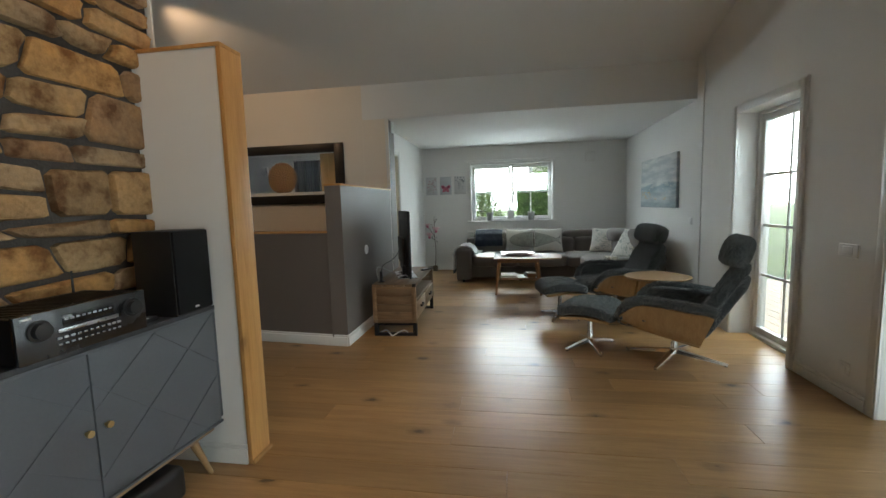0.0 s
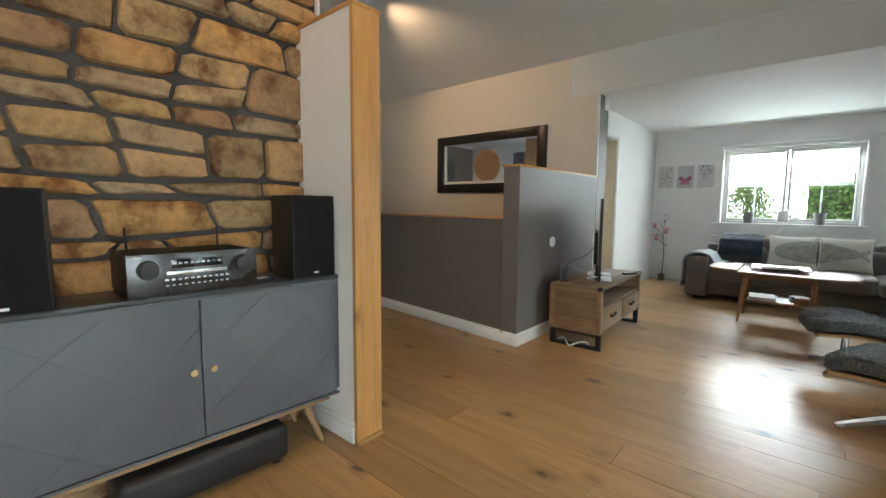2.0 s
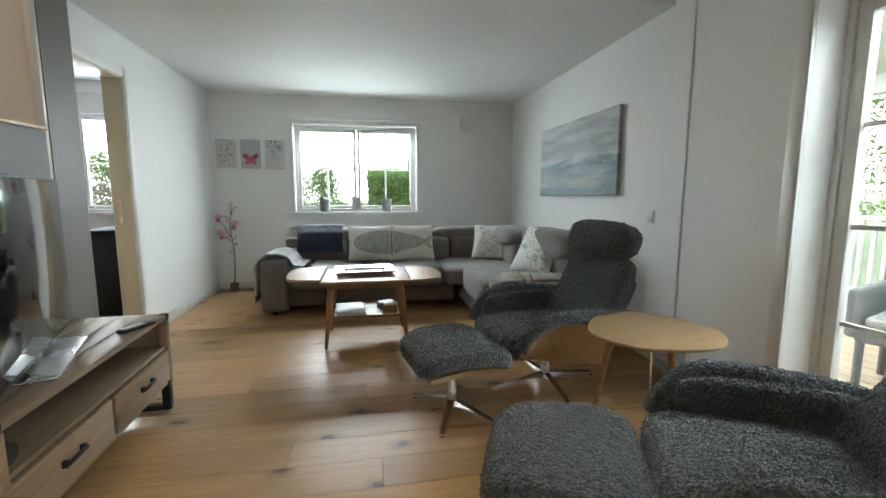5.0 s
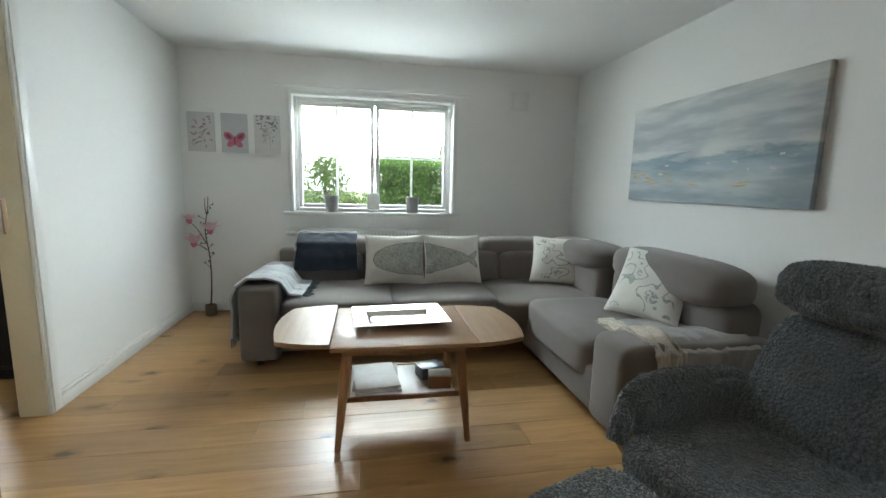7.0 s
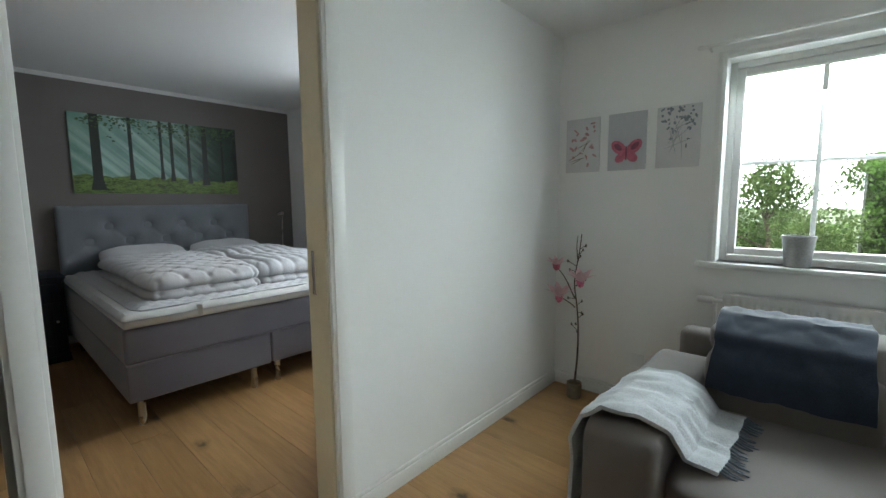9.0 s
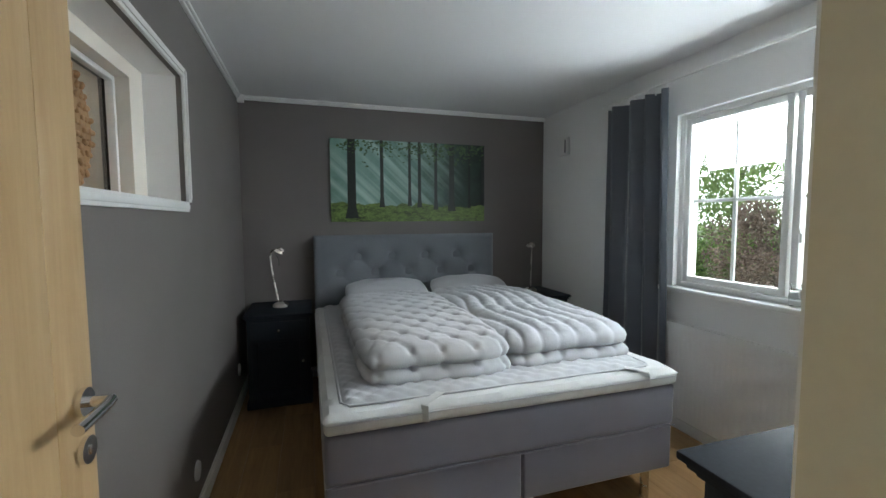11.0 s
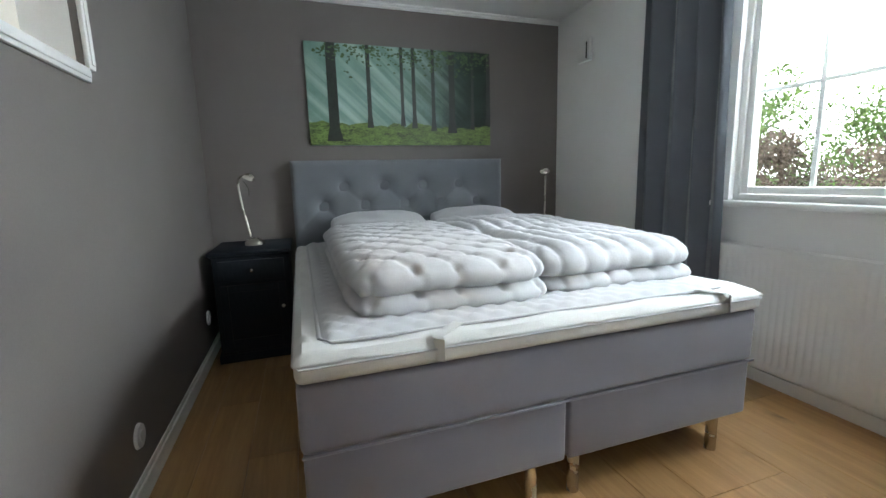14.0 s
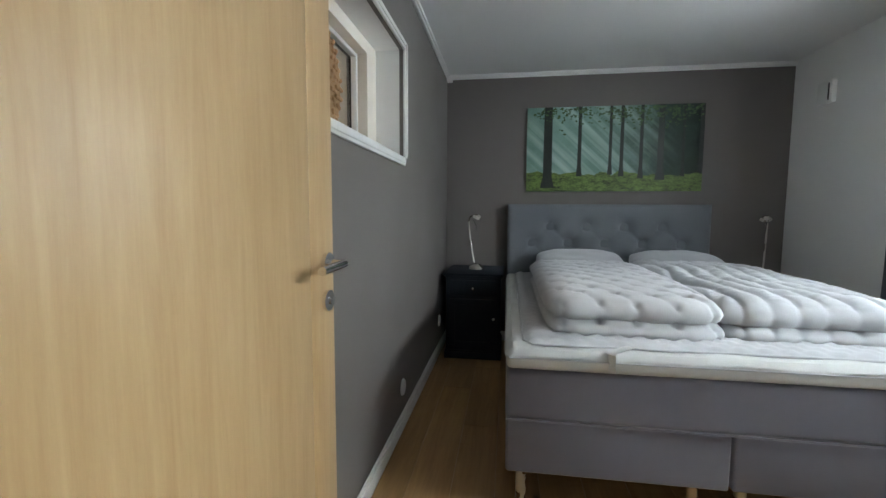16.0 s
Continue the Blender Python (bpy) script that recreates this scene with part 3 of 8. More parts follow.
# bedroom doorway: cream lining, casings, then the open door
lin = bmesh.new()
add_slab(lin, XBE - 0.003, XW - 0.047, DY0 - 0.01, DY0 + 0.012, 0, DZ - 0.012, 0.002)
add_slab(lin, XBE - 0.003, XW - 0.047, DY1 - 0.012, DY1 + 0.01, 0, DZ - 0.012, 0.002)
add_slab(lin, XBE - 0.003, XW - 0.047, DY0 - 0.01, DY1 + 0.01, DZ - 0.012, DZ + 0.01, 0.002)
structure("door_lining", lin, M_JAMB, "cream painted door lining", "door frame")
casing("door_casing_sofa_room", "y", XW - 0.05, 1, DY0 + 0.035, DY1, 0.0, DZ, 0.075, 0.016, material=M_TRIM)
casing("door_casing_bedroom", "y", XBE, -1, DY0 + 0.0, DY1, 0.0, DZ, 0.055, 0.014, material=M_TRIM)

# ---- more materials ----


def stone_mat():
    m, nt, b = shader("fieldstone", 0.85, spec=0.25)
    v = coords(nt, (1, 1, 1), True)
    n1 = node(nt, "ShaderNodeTexNoise", Scale=7.0, Detail=6.0, Roughness=0.6)
    nt.links.new(v, n1.inputs["Vector"])
    n2 = node(nt, "ShaderNodeTexNoise", Scale=38.0, Detail=6.0, Roughness=0.7)
    nt.links.new(v, n2.inputs["Vector"])
    oi = nt.nodes.new("ShaderNodeObjectInfo")
    tone = ramp(nt, oi.outputs["Random"], [(0.0, (0.24, 0.16, 0.10)), (0.22, (0.50, 0.32, 0.145)), (0.45, (0.40, 0.295, 0.19)), (0.65, (0.56, 0.32, 0.12)), (0.82, (0.35, 0.20, 0.105)), (1.0, (0.45, 0.34, 0.215))])
    stain = ramp(nt, n1.outputs[0], [(0.36, (0.40, 0.30, 0.24)), (0.5, (0.95, 0.95, 0.95)), (0.7, (1.18, 1.10, 0.95))])
    mul = nt.nodes.new("ShaderNodeMix")
    mul.data_type, mul.blend_type = "RGBA", "MULTIPLY"
    mul.inputs["Factor"].default_value = 1.0
    nt.links.new(tone, mul.inputs["A"])
    nt.links.new(stain, mul.inputs["B"])
    fine = ramp(nt, n2.outputs[0], [(0.3, (0.72, 0.70, 0.68)), (0.6, (1.05, 1.05, 1.05))])
    mul2 = nt.nodes.new("ShaderNodeMix")
    mul2.data_type, mul2.blend_type = "RGBA", "MULTIPLY"
    mul2.inputs["Factor"].default_value = 1.0
    nt.links.new(mul.outputs["Result"], mul2.inputs["A"])
    nt.links.new(fine, mul2.inputs["B"])
    nt.links.new(mul2.outputs["Result"], b.inputs["Base Color"])
    add = nt.nodes.new("ShaderNodeMath")
    add.operation = "ADD"
    nt.links.new(n1.outputs[0], add.inputs[0])
    nt.links.new(n2.outputs[0], add.inputs[1])
    bumped(nt, b, add.outputs[0], 0.5, 0.012)
    return m


M_STONE = stone_mat()
M_MORTAR = mottled("mortar", (0.085, 0.075, 0.068), 0.95, scale=9, fine=90, amount=0.25, bump=0.5, dist=0.006)
M_CABINET = mottled("cabinet_grey", (0.115, 0.122, 0.135), 0.5, scale=3, fine=80, amount=0.05, bump=0.05)
M_CABTOP = mottled("cabinet_top_dark", (0.035, 0.037, 0.042), 0.35, scale=4, fine=80, amount=0.15, bump=0.05)
M_BRASS = mottled("brass", (0.62, 0.47, 0.22), 0.32, 1.0, amount=0.08, bump=0.03)
M_BLACK = mottled("black_plastic", (0.012, 0.012, 0.013), 0.45, amount=0.2, bump=0.08)
M_BLACKCLOTH = mottled("speaker_cloth", (0.010, 0.010, 0.011), 0.9, fine=700, amount=0.35, bump=0.3, spec=0.2)
M_DARKMETAL = mottled("black_steel", (0.02, 0.02, 0.022), 0.45, 0.6, amount=0.15, bump=0.1)
M_ALU = mottled("brushed_metal", (0.62, 0.62, 0.63), 0.28, 1.0, fine=200, amount=0.06, bump=0.03)
M_CHROME = mottled("chrome", (0.82, 0.82, 0.83), 0.12, 1.0, amount=0.03, bump=0.0)
M_WHITEP = mottled("white_plastic", (0.78, 0.78, 0.77), 0.4, amount=0.03, bump=0.03)
M_FRAME = mottled("black_frame", (0.018, 0.016, 0.015), 0.4, scale=5, fine=150, amount=0.3, bump=0.1)
M_RATTAN = wood("rattan", (0.40, 0.235, 0.11), (0.24, 0.13, 0.055), 0.6, axis=2, grain=40, random_each=False)
M_ACACIA = wood("acacia", (0.27, 0.17, 0.093), (0.135, 0.078, 0.040), 0.45, axis=0, grain=10, knots=0.5, spread=0.3)
M_ACACIA_Y = wood("acacia_long", (0.245, 0.165, 0.10), (0.125, 0.080, 0.047), 0.45, axis=1, grain=10, knots=0.4, spread=0.25)
M_SCREEN = mottled("screen", (0.008, 0.008, 0.009), 0.08, amount=0.05, bump=0.0, coat=0.3)
M_SOFA = fabric("sofa_taupe", (0.18, 0.161, 0.150), 0.92, weave=500, amount=0.12, blotch=4, sheen=0.25, bump=0.25)
M_LEG = wood("teak_leg", (0.34, 0.18, 0.085), (0.22, 0.105, 0.045), 0.35, axis=2, grain=16)
M_TABLE = wood("teak_top", (0.33, 0.195, 0.105), (0.22, 0.12, 0.06), 0.40, axis=0, grain=13, spread=0.12, coat=0.06)
M_TABLE_LEAF = wood("teak_leaf", (0.38, 0.24, 0.12), (0.27, 0.155, 0.075), 0.44, axis=1, grain=13, spread=0.12, coat=0.02)
M_SHELL = wood("oak_veneer_shell", (0.50, 0.32, 0.155), (0.38, 0.22, 0.095), 0.35, axis=2, grain=16, spread=0.08)
M_SIDETOP = wood("oak_side_table", (0.40, 0.255, 0.125), (0.31, 0.185, 0.083), 0.35, axis=0, grain=13, spread=0.08)
M_NAVY = fabric("navy_blanket", (0.020, 0.030, 0.052), 0.95, weave=260, amount=0.25, blotch=14, sheen=0.5, bump=0.5)
M_PALEGREY = fabric("pale_blanket", (0.42, 0.44, 0.46), 0.95, weave=190, amount=0.2, blotch=12, sheen=0.3, bump=0.6)
M_FRINGE = fabric("fringe_bluegrey", (0.12, 0.145, 0.175), 0.95, weave=160, amount=0.35, blotch=20, bump=0.6)
M_CREAMKNIT = fabric("cream_knit", (0.50, 0.46, 0.38), 0.95, weave=120, amount=0.2, blotch=20, bump=0.8)
M_PALETHROW = fabric("grey_throw", (0.30, 0.285, 0.27), 0.95, weave=200, amount=0.15, blotch=10, bump=0.5)
M_TRAY = mottled("silver_tray", (0.70, 0.69, 0.66), 0.22, 1.0, scale=8, fine=120, amount=0.07, bump=0.05)
M_POT = mottled("zinc_pot", (0.34, 0.34, 0.335), 0.55, 0.3, scale=12, fine=120, amount=0.18, bump=0.15)
M_PAPER = mottled("paper", (0.60, 0.60, 0.58), 0.6, scale=14, fine=200, amount=0.12, bump=0.05)
M_DARKPAPER = mottled("magazine", (0.20, 0.21, 0.23), 0.4, scale=14, fine=90, amount=0.4, bump=0.05)
M_BARK = mottled("twig", (0.10, 0.075, 0.055), 0.8, scale=30, amount=0.3, bump=0.4)
M_PETAL = mottled("petal", (0.62, 0.16, 0.27), 0.6, scale=25, fine=90, amount=0.35, bump=0.05)
M_PETALPALE = mottled("petal_pale", (0.76, 0.52, 0.56), 0.6, scale=25, fine=90, amount=0.2, bump=0.05)
M_SOCKETW = M_WHITEP


def boucle():
    """Curly sheepskin cover, dark grey."""
    m, nt, b = shader("sheepskin_grey", 0.95, spec=0.15)
    b.inputs["Sheen Weight"].default_value = 0.55
    b.inputs["Sheen Roughness"].default_value = 0.5
    v = coords(nt)
    vo = node(nt, "ShaderNodeTexVoronoi", Scale=85.0)
    ns = node(nt, "ShaderNodeTexNoise", Scale=60.0, Detail=5.0, Roughness=0.75, Distortion=1.6)
    big = node(nt, "ShaderNodeTexNoise", Scale=7.0, Detail=3.0)
    for n in (vo, ns, big):
        nt.links.new(v, n.inputs["Vector"])
    mix = nt.nodes.new("ShaderNodeMath")
    mix.operation = "SUBTRACT"
    nt.links.new(ns.outputs[0], mix.inputs[0])
    nt.links.new(vo.outputs["Distance"], mix.inputs[1])
    c = ramp(nt, mix.outputs[0], [(0.0, (0.060, 0.071, 0.077)), (0.22, (0.095, 0.111, 0.119)), (0.50, (0.165, 0.188, 0.198))])
    tint = ramp(nt, big.outputs[0], [(0.35, (0.82, 0.82, 0.82)), (0.65, (1.12, 1.12, 1.12))])
    mul = nt.nodes.new("ShaderNodeMix")
    mul.data_type, mul.blend_type = "RGBA", "MULTIPLY"
    mul.inputs["Factor"].default_value = 1.0
    nt.links.new(c, mul.inputs["A"])
    nt.links.new(tint, mul.inputs["B"])
    nt.links.new(mul.outputs["Result"], b.inputs["Base Color"])
    bumped(nt, b, mix.outputs[0], 1.0, 0.011)
    return m


M_BOUCLE = boucle()


# ---- stone wall, partition and post ----
XST = -1.19
stone_wall = structure("wall_stone", slab(XST - 0.35, XST, YS, 2.41, 0, 4.6), M_MORTAR, "fieldstone wall with dark recessed mortar")
structure("stone_edge_trim", slab(XST - 0.02, XST + 0.03, 2.412, 2.424, 2.05, 4.4, 0.002), M_TRIM, "white edge of the stone wall", "trim")
PXE = -0.717
part_wall = structure("partition_wall", slab(XST, PXE - 0.024, 2.30, 2.44, 0, 2.01), M_WALL, "short white partition wall")
structure("partition_cap", slab(XST, PXE, 2.292, 2.448, 2.01, 2.028, 0.003), M_OAK, "oak cap on the partition", "trim")
structure("partition_end_board", slab(PXE - 0.024, PXE, 2.294, 2.446, 0, 2.01, 0.003), M_OAK, "oak board on the partition's end", "trim")
structure("partition_foot_trim", slab(PXE, PXE + 0.012, 2.29, 2.45, 0, 0.02, 0.002), M_OAK, "oak strip at the foot", "trim")
board("baseboard_partition", XST, PXE - 0.024, 2.30, 2.30, h=0.10, side=-1)
structure("timber_post", slab(XST - 0.02, -1.055, 0.86, 1.03, 0, 4.4, 0.022), M_PINE, "varnished pine post with a long grain", "post")

shelf = thing("wall_shelf", "thin grey wooden shelf on the stone wall", "shelf")
part("shelf_board", slab(XST - 0.01, -1.03, 0.25, 0.855, 1.185, 1.205, 0.004), mottled("shelf_grey", (0.40, 0.38, 0.35), 0.6, amount=0.15), shelf)
part("back_board", slab(XST - 0.005, XST + 0.03, 0.25, 0.85, 1.07, 1.185, 0.003), M_PINE, shelf, "pine board under the shelf")
sock = thing("wall_socket", "white double wall socket on a pine board", "socket")
part("plate", slab(XST + 0.03, XST + 0.045, 0.68, 0.77, 1.075, 1.165, 0.006), M_WHITEP, sock)
part("insert", rod((XST + 0.045, 0.725, 1.12), (XST + 0.048, 0.725, 1.12), 0.03, n=20), M_WHITEP, sock)
single("white_cable", sweep(bez((XST + 0.05, 0.72, 1.10), (XST + 0.12, 0.75, 0.8), (XST + 0.05, 0.62, 0.55), (XST + 0.08, 0.80, 0.005), 18), 0.004), M_WHITEP, "white power cable hanging down the stone wall", "cable")
single("black_cable", sweep(bez((XST + 0.055, 0.72, 1.10), (XST + 0.07, 0.60, 0.95), (XST + 0.06, 0.82, 0.85), (XST + 0.04, 0.74, 0.72), 18) + bez((XST + 0.04, 0.74, 0.72), (XST + 0.03, 0.7, 0.5), (XST + 0.03, 0.66, 0.2), (XST + 0.05, 0.64, 0.004), 10)[1:], 0.004), M_BLACK, "thin black cable on the stone wall", "cable")
single("cabinet_cable", sweep(bez((-1.10, 1.055, 0.72), (-1.06, 1.03, 0.55), (-1.14, 1.05, 0.35), (-1.06, 1.045, 0.005), 18), 0.004), M_WHITEP, "white cable behind the cabinet", "cable")


# ---- sideboard with the hifi ----
def sideboard():
    w, d, z0, z1 = 1.225, 0.30, 0.215, 0.81
    sb = thing("sideboard", "dark grey sideboard with two grooved doors on slanted wooden legs", "sideboard", (-0.892, 1.695, 0), 0)
    sb.rotation_euler[2] = radians(-2.6)
    # local: front faces +x at x = 0, length along y
    part("body", box((-d / 2 - 0.012, 0, (z0 + z1) / 2 - 0.004), (d - 0.02, w - 0.004, z1 - z0 - 0.012), 0.003), M_CABINET, sb)
    part("top", box((-d / 2, 0, z1 - 0.010), (d + 0.004, w, 0.020), 0.003), M_CABTOP, sb, "dark grey top board")
    edge = bmesh.new()
    add_box(edge, (-0.006, 0, z1 - 0.026), (0.012, w, 0.012), 0.002)
    add_box(edge, (-0.006, 0, z0 + 0.006), (0.012, w, 0.012), 0.002)
    add_box(edge, (-0.006, -w / 2 + 0.009, (z0 + z1) / 2), (0.012, 0.018, z1 - z0 - 0.06), 0.002)
    add_box(edge, (-0.006, w / 2 - 0.009, (z0 + z1) / 2), (0.012, 0.018, z1 - z0 - 0.06), 0.002)
    part("front_edge", edge, M_CABINET, sb)
    dw, dh = (w - 0.042) / 2, z1 - z0 - 0.050
    zc = (z0 + z1) / 2 - 0.006
    for s in (-1, 1):
        door = part("door", box((-0.007, s * (dw / 2 + 0.002), zc), (0.014, dw - 0.002, dh), 0.002), M_CABINET, sb)
        gr = bmesh.new()
        # slanted ridges in a lattice, clipped to the door
        for k, (y0, q0, y1, q1) in enumerate(((-0.5, 0.5, 0.5, -0.36), (-0.5, 0.05, 0.05, 0.5), (-0.35, -0.5, 0.5, 0.30), (-0.5, -0.08, 0.0, -0.5), (0.05, 0.5, 0.5, 0.12))):
            a = Vector((0.0004, s * (dw / 2) + s * -1 * y0 * dw * -1 * s * s, zc + q0 * dh))
            a = Vector((0.0, s * dw / 2 + y0 * (dw - 0.01) * -s, zc + q0 * (dh - 0.01)))
            b = Vector((0.0, s * dw / 2 + y1 * (dw - 0.01) * -s, zc + q1 * (dh - 0.01)))
            mid, ln = (a + b) / 2, (b - a).length
            ang = math.degrees(math.atan2(b.z - a.z, b.y - a.y))
            add_box(gr, mid, (0.007, ln, 0.0045), 0.0, rot=(ang, 0, 0))
        part("door_ridge", gr, M_CABINET, door, "raised diagonal ridges")
        kn = bmesh.new()
        add_rod(kn, (0.0, s * 0.035, zc + 0.0), (0.014, s * 0.035, zc + 0.0), 0.005, n=10)
        add_rod(kn, (0.012, s * 0.035, zc + 0.0), (0.024, s * 0.035, zc + 0.0), 0.012, 0.013, n=8)
        part("knob", kn, M_BRASS, door, "brass knob")
    base = bmesh.new()
    add_box(base, (-0.03, 0, z0 - 0.012), (0.022, w - 0.10, 0.024), 0.002)
    add_box(base, (-d + 0.03, 0, z0 - 0.012), (0.022, w - 0.10, 0.024), 0.002)
    part("leg_rail", base, M_SIDETOP, sb, "light wooden rail")
    for sx in (-0.035, -d + 0.035):
        for s in (-1, 1):
            part("leg", rod((sx, s * (w / 2 - 0.17), z0 - 0.022), (sx + (0.02 if sx > -0.1 else -0.02), s * (w / 2 - 0.10), 0.0), 0.020, 0.011), M_SIDETOP, sb, "slanted tapered wooden leg")
    return sb


sideboard()


def speaker(x, y, turn=0):
    sp = thing("bookshelf_speaker", "black bookshelf loudspeaker with a cloth front", "loudspeaker", (x, y, 0.81), turn, "hifi speakers")
    part("cabinet", box((-0.11, 0, 0.1875), (0.20, 0.205, 0.375), 0.003), M_BLACK, sp)
    part("grille", box((-0.005, 0, 0.19), (0.014, 0.197, 0.362), 0.005), M_BLACKCLOTH, sp, "black cloth grille")
    part("badge", box((0.0025, 0.0, 0.028), (0.002, 0.022, 0.008), 0.0005), M_WHITEP, sp, "small pale badge")
    return sp


speaker(-0.872, 1.182, -8)
speaker(-0.848, 2.172, -2)


M_GUNMETAL = mottled("gunmetal", (0.085, 0.085, 0.09), 0.24, 0.9, fine=200, amount=0.08, bump=0.03)


def receiver():
    rv = thing("av_receiver", "black hifi receiver with knobs and a display", "receiver", (-0.848, 1.682, 0.81), -2)
    part("case", box((-0.15, 0, 0.085), (0.27, 0.425, 0.14), 0.003), M_BLACK, rv)
    part("front", box((-0.01, 0, 0.085), (0.018, 0.430, 0.150), 0.003), M_GUNMETAL, rv, "brushed gunmetal front panel")
    for s in (-1, 1):
        k = bmesh.new()
        add_rod(k, (0, s * 0.155, 0.105), (0.006, s * 0.155, 0.105), 0.034, n=28)
        add_rod(k, (0.004, s * 0.155, 0.105), (0.024, s * 0.155, 0.105), 0.026, 0.025, n=28)
        part("knob", k, M_BLACK, rv)
    part("display", box((0.0, 0, 0.120), (0.004, 0.17, 0.032), 0.001), M_SCREEN, rv, "dark glass display")
    bars = bmesh.new()
    for i in range(9):
        add_box(bars, (0.0022, -0.075 + i * 0.0185, 0.122), (0.001, 0.011, 0.006))
    part("display_text", bars, mottled("display_glyphs", (0.45, 0.47, 0.5), 0.4, bump=0), rv, "pale display bars")
    part("strip", box((0.0, 0, 0.088), (0.006, 0.20, 0.012), 0.001), M_ALU, rv, "bright metal strip")
    btn = bmesh.new()
    for i in range(11):
        add_box(btn, (0.002, -0.10 + i * 0.02, 0.065), (0.006, 0.012, 0.007), 0.001)
        add_box(btn, (0.002, -0.10 + i * 0.02, 0.045), (0.004, 0.010, 0.005), 0.001)
    part("buttons", btn, M_ALU, rv, "row of small metal buttons")
    part("badge", box((0.0, -0.185, 0.148), (0.003, 0.03, 0.006)), M_WHITEP, rv)
    for s in (-1, 1):
        part("antenna", rod((-0.27, s * 0.16, 0.09), (-0.275, s * 0.165, 0.24), 0.005, 0.004, 8), M_BLACK, rv, "short black antenna")
        for x in (-0.05, -0.25):
            part("foot", rod((x, s * 0.17, 0), (x, s * 0.17, 0.016), 0.022, n=14), M_BLACK, rv)
    gr = bmesh.new()
    for i in range(22):
        add_box(gr, (-0.15, -0.19 + i * 0.018, 0.1565), (0.20, 0.008, 0.003))
    part("vent_slats", gr, M_DARKMETAL, rv, "slotted top")
    return rv


receiver()


def remote(x, y, z, turn, name="remote_control"):
    r = thing(name, "black remote control with pale buttons", "remote control", (x, y, z), turn)
    part("shell", box((0, 0, 0.009), (0.045, 0.165, 0.018), 0.006), M_BLACK, r)
    b = bmesh.new()
    for i in range(6):
        for j in range(3):
            add_box(b, (-0.012 + j * 0.012, -0.06 + i * 0.017, 0.0185), (0.007, 0.008, 0.003), 0.001)
    part("buttons", b, M_WHITEP, r)


remote(-0.93, 1.955, 0.81, 12)
sub = thing("subwoofer", "black subwoofer box on the floor under the sideboard", "loudspeaker", (-1.0, 1.72, 0), -3)
part("cabinet", box((0, 0, 0.095), (0.28, 0.62, 0.15), 0.03, 4), M_BLACK, sub)
for a in (-1, 1):
    for b_ in (-1, 1):
        part("foot", rod((a * 0.1, b_ * 0.26, 0), (a * 0.1, b_ * 0.26, 0.022), 0.018), M_BLACK, sub)


# ---- half wall: opening frame, disc, wall bits ----
pf = thing("opening_frame", "wide black wooden frame round the glazed opening", "frame")
for x0, x1, z0, z1 in ((PX0 - 0.10, PX0 + 0.012, PZ0 - 0.10, PZ1 + 0.10), (PX1 - 0.012, PX1 + 0.11, PZ0 - 0.10, PZ1 + 0.10), (PX0 + 0.012, PX1 - 0.012, PZ1 - 0.012, PZ1 + 0.10), (PX0 + 0.012, PX1 - 0.012, PZ0 - 0.10, PZ0 + 0.012)):
    part("frame_board", slab(x0, x1, YH - 0.028, YH - 0.001, z0, z1, 0.004), M_FRAME, pf)
g = part("pane", slab(PX0 + 0.006, PX1 - 0.006, YH - 0.010, YH - 0.006, PZ0 + 0.006, PZ1 - 0.006), M_GLASS, pf, "clear glass")
g.visible_shadow = False
casing("opening_casing_bedroom", "x", YBL, 1, -3.215, PX1, 1.485, 2.045, 0.045, 0.014, bottom=True)
inner_trim = thing("opening_inner_bead", "white bead behind the glass of the opening", "trim")
inner_trim["kind"] = "structure"
for x0, x1, z0, z1 in ((PX0, PX0 + 0.02, PZ0, PZ1), (PX1 - 0.02, PX1, PZ0, PZ1), (PX0 + 0.02, PX1 - 0.02, PZ1 - 0.02, PZ1), (PX0 + 0.02, PX1 - 0.02, PZ0, PZ0 + 0.02)):
    part("bead", slab(x0, x1, YH + 0.001, YH + 0.03, z0, z1, 0.002), M_TRIM, inner_trim)


def rattan_disc():
    d = thing("rattan_ornament", "round carved rattan ornament on a small foot in the opening", "ornament", (-2.42, YH + 0.115, PZ0))
    bm = bmesh.new()
    rng = random.Random(3)
    R, zc = 0.205, 0.245
    for ring, r in enumerate((0.03, 0.055, 0.08, 0.105, 0.13, 0.155, 0.18, 0.198)):
        n = max(8, int(r * 180))
        for i in range(n):
            a = 2 * math.pi * (i + 0.5 * (ring % 2)) / n
            p = Vector((r * math.cos(a), rng.uniform(-0.004, 0.004), zc + r * math.sin(a)))
            add_box(bm, p, (0.017, 0.022, 0.024), 0.004, 1, rot=(0, -math.degrees(a) + 90 + rng.uniform(-14, 14), 0))
    part("woven_block", bm, M_RATTAN, d)["kind"] = "stuff"
    part("backing", rod((0, -0.004, zc), (0, 0.004, zc), R - 0.004, n=40), M_RATTAN, d)
    ft = bmesh.new()
    add_box(ft, (0, 0, 0.008), (0.14, 0.08, 0.016), 0.003)
    add_rod(ft, (0, 0, 0.012), (0, 0, 0.07), 0.008)
    part("foot", ft, M_RATTAN, d)


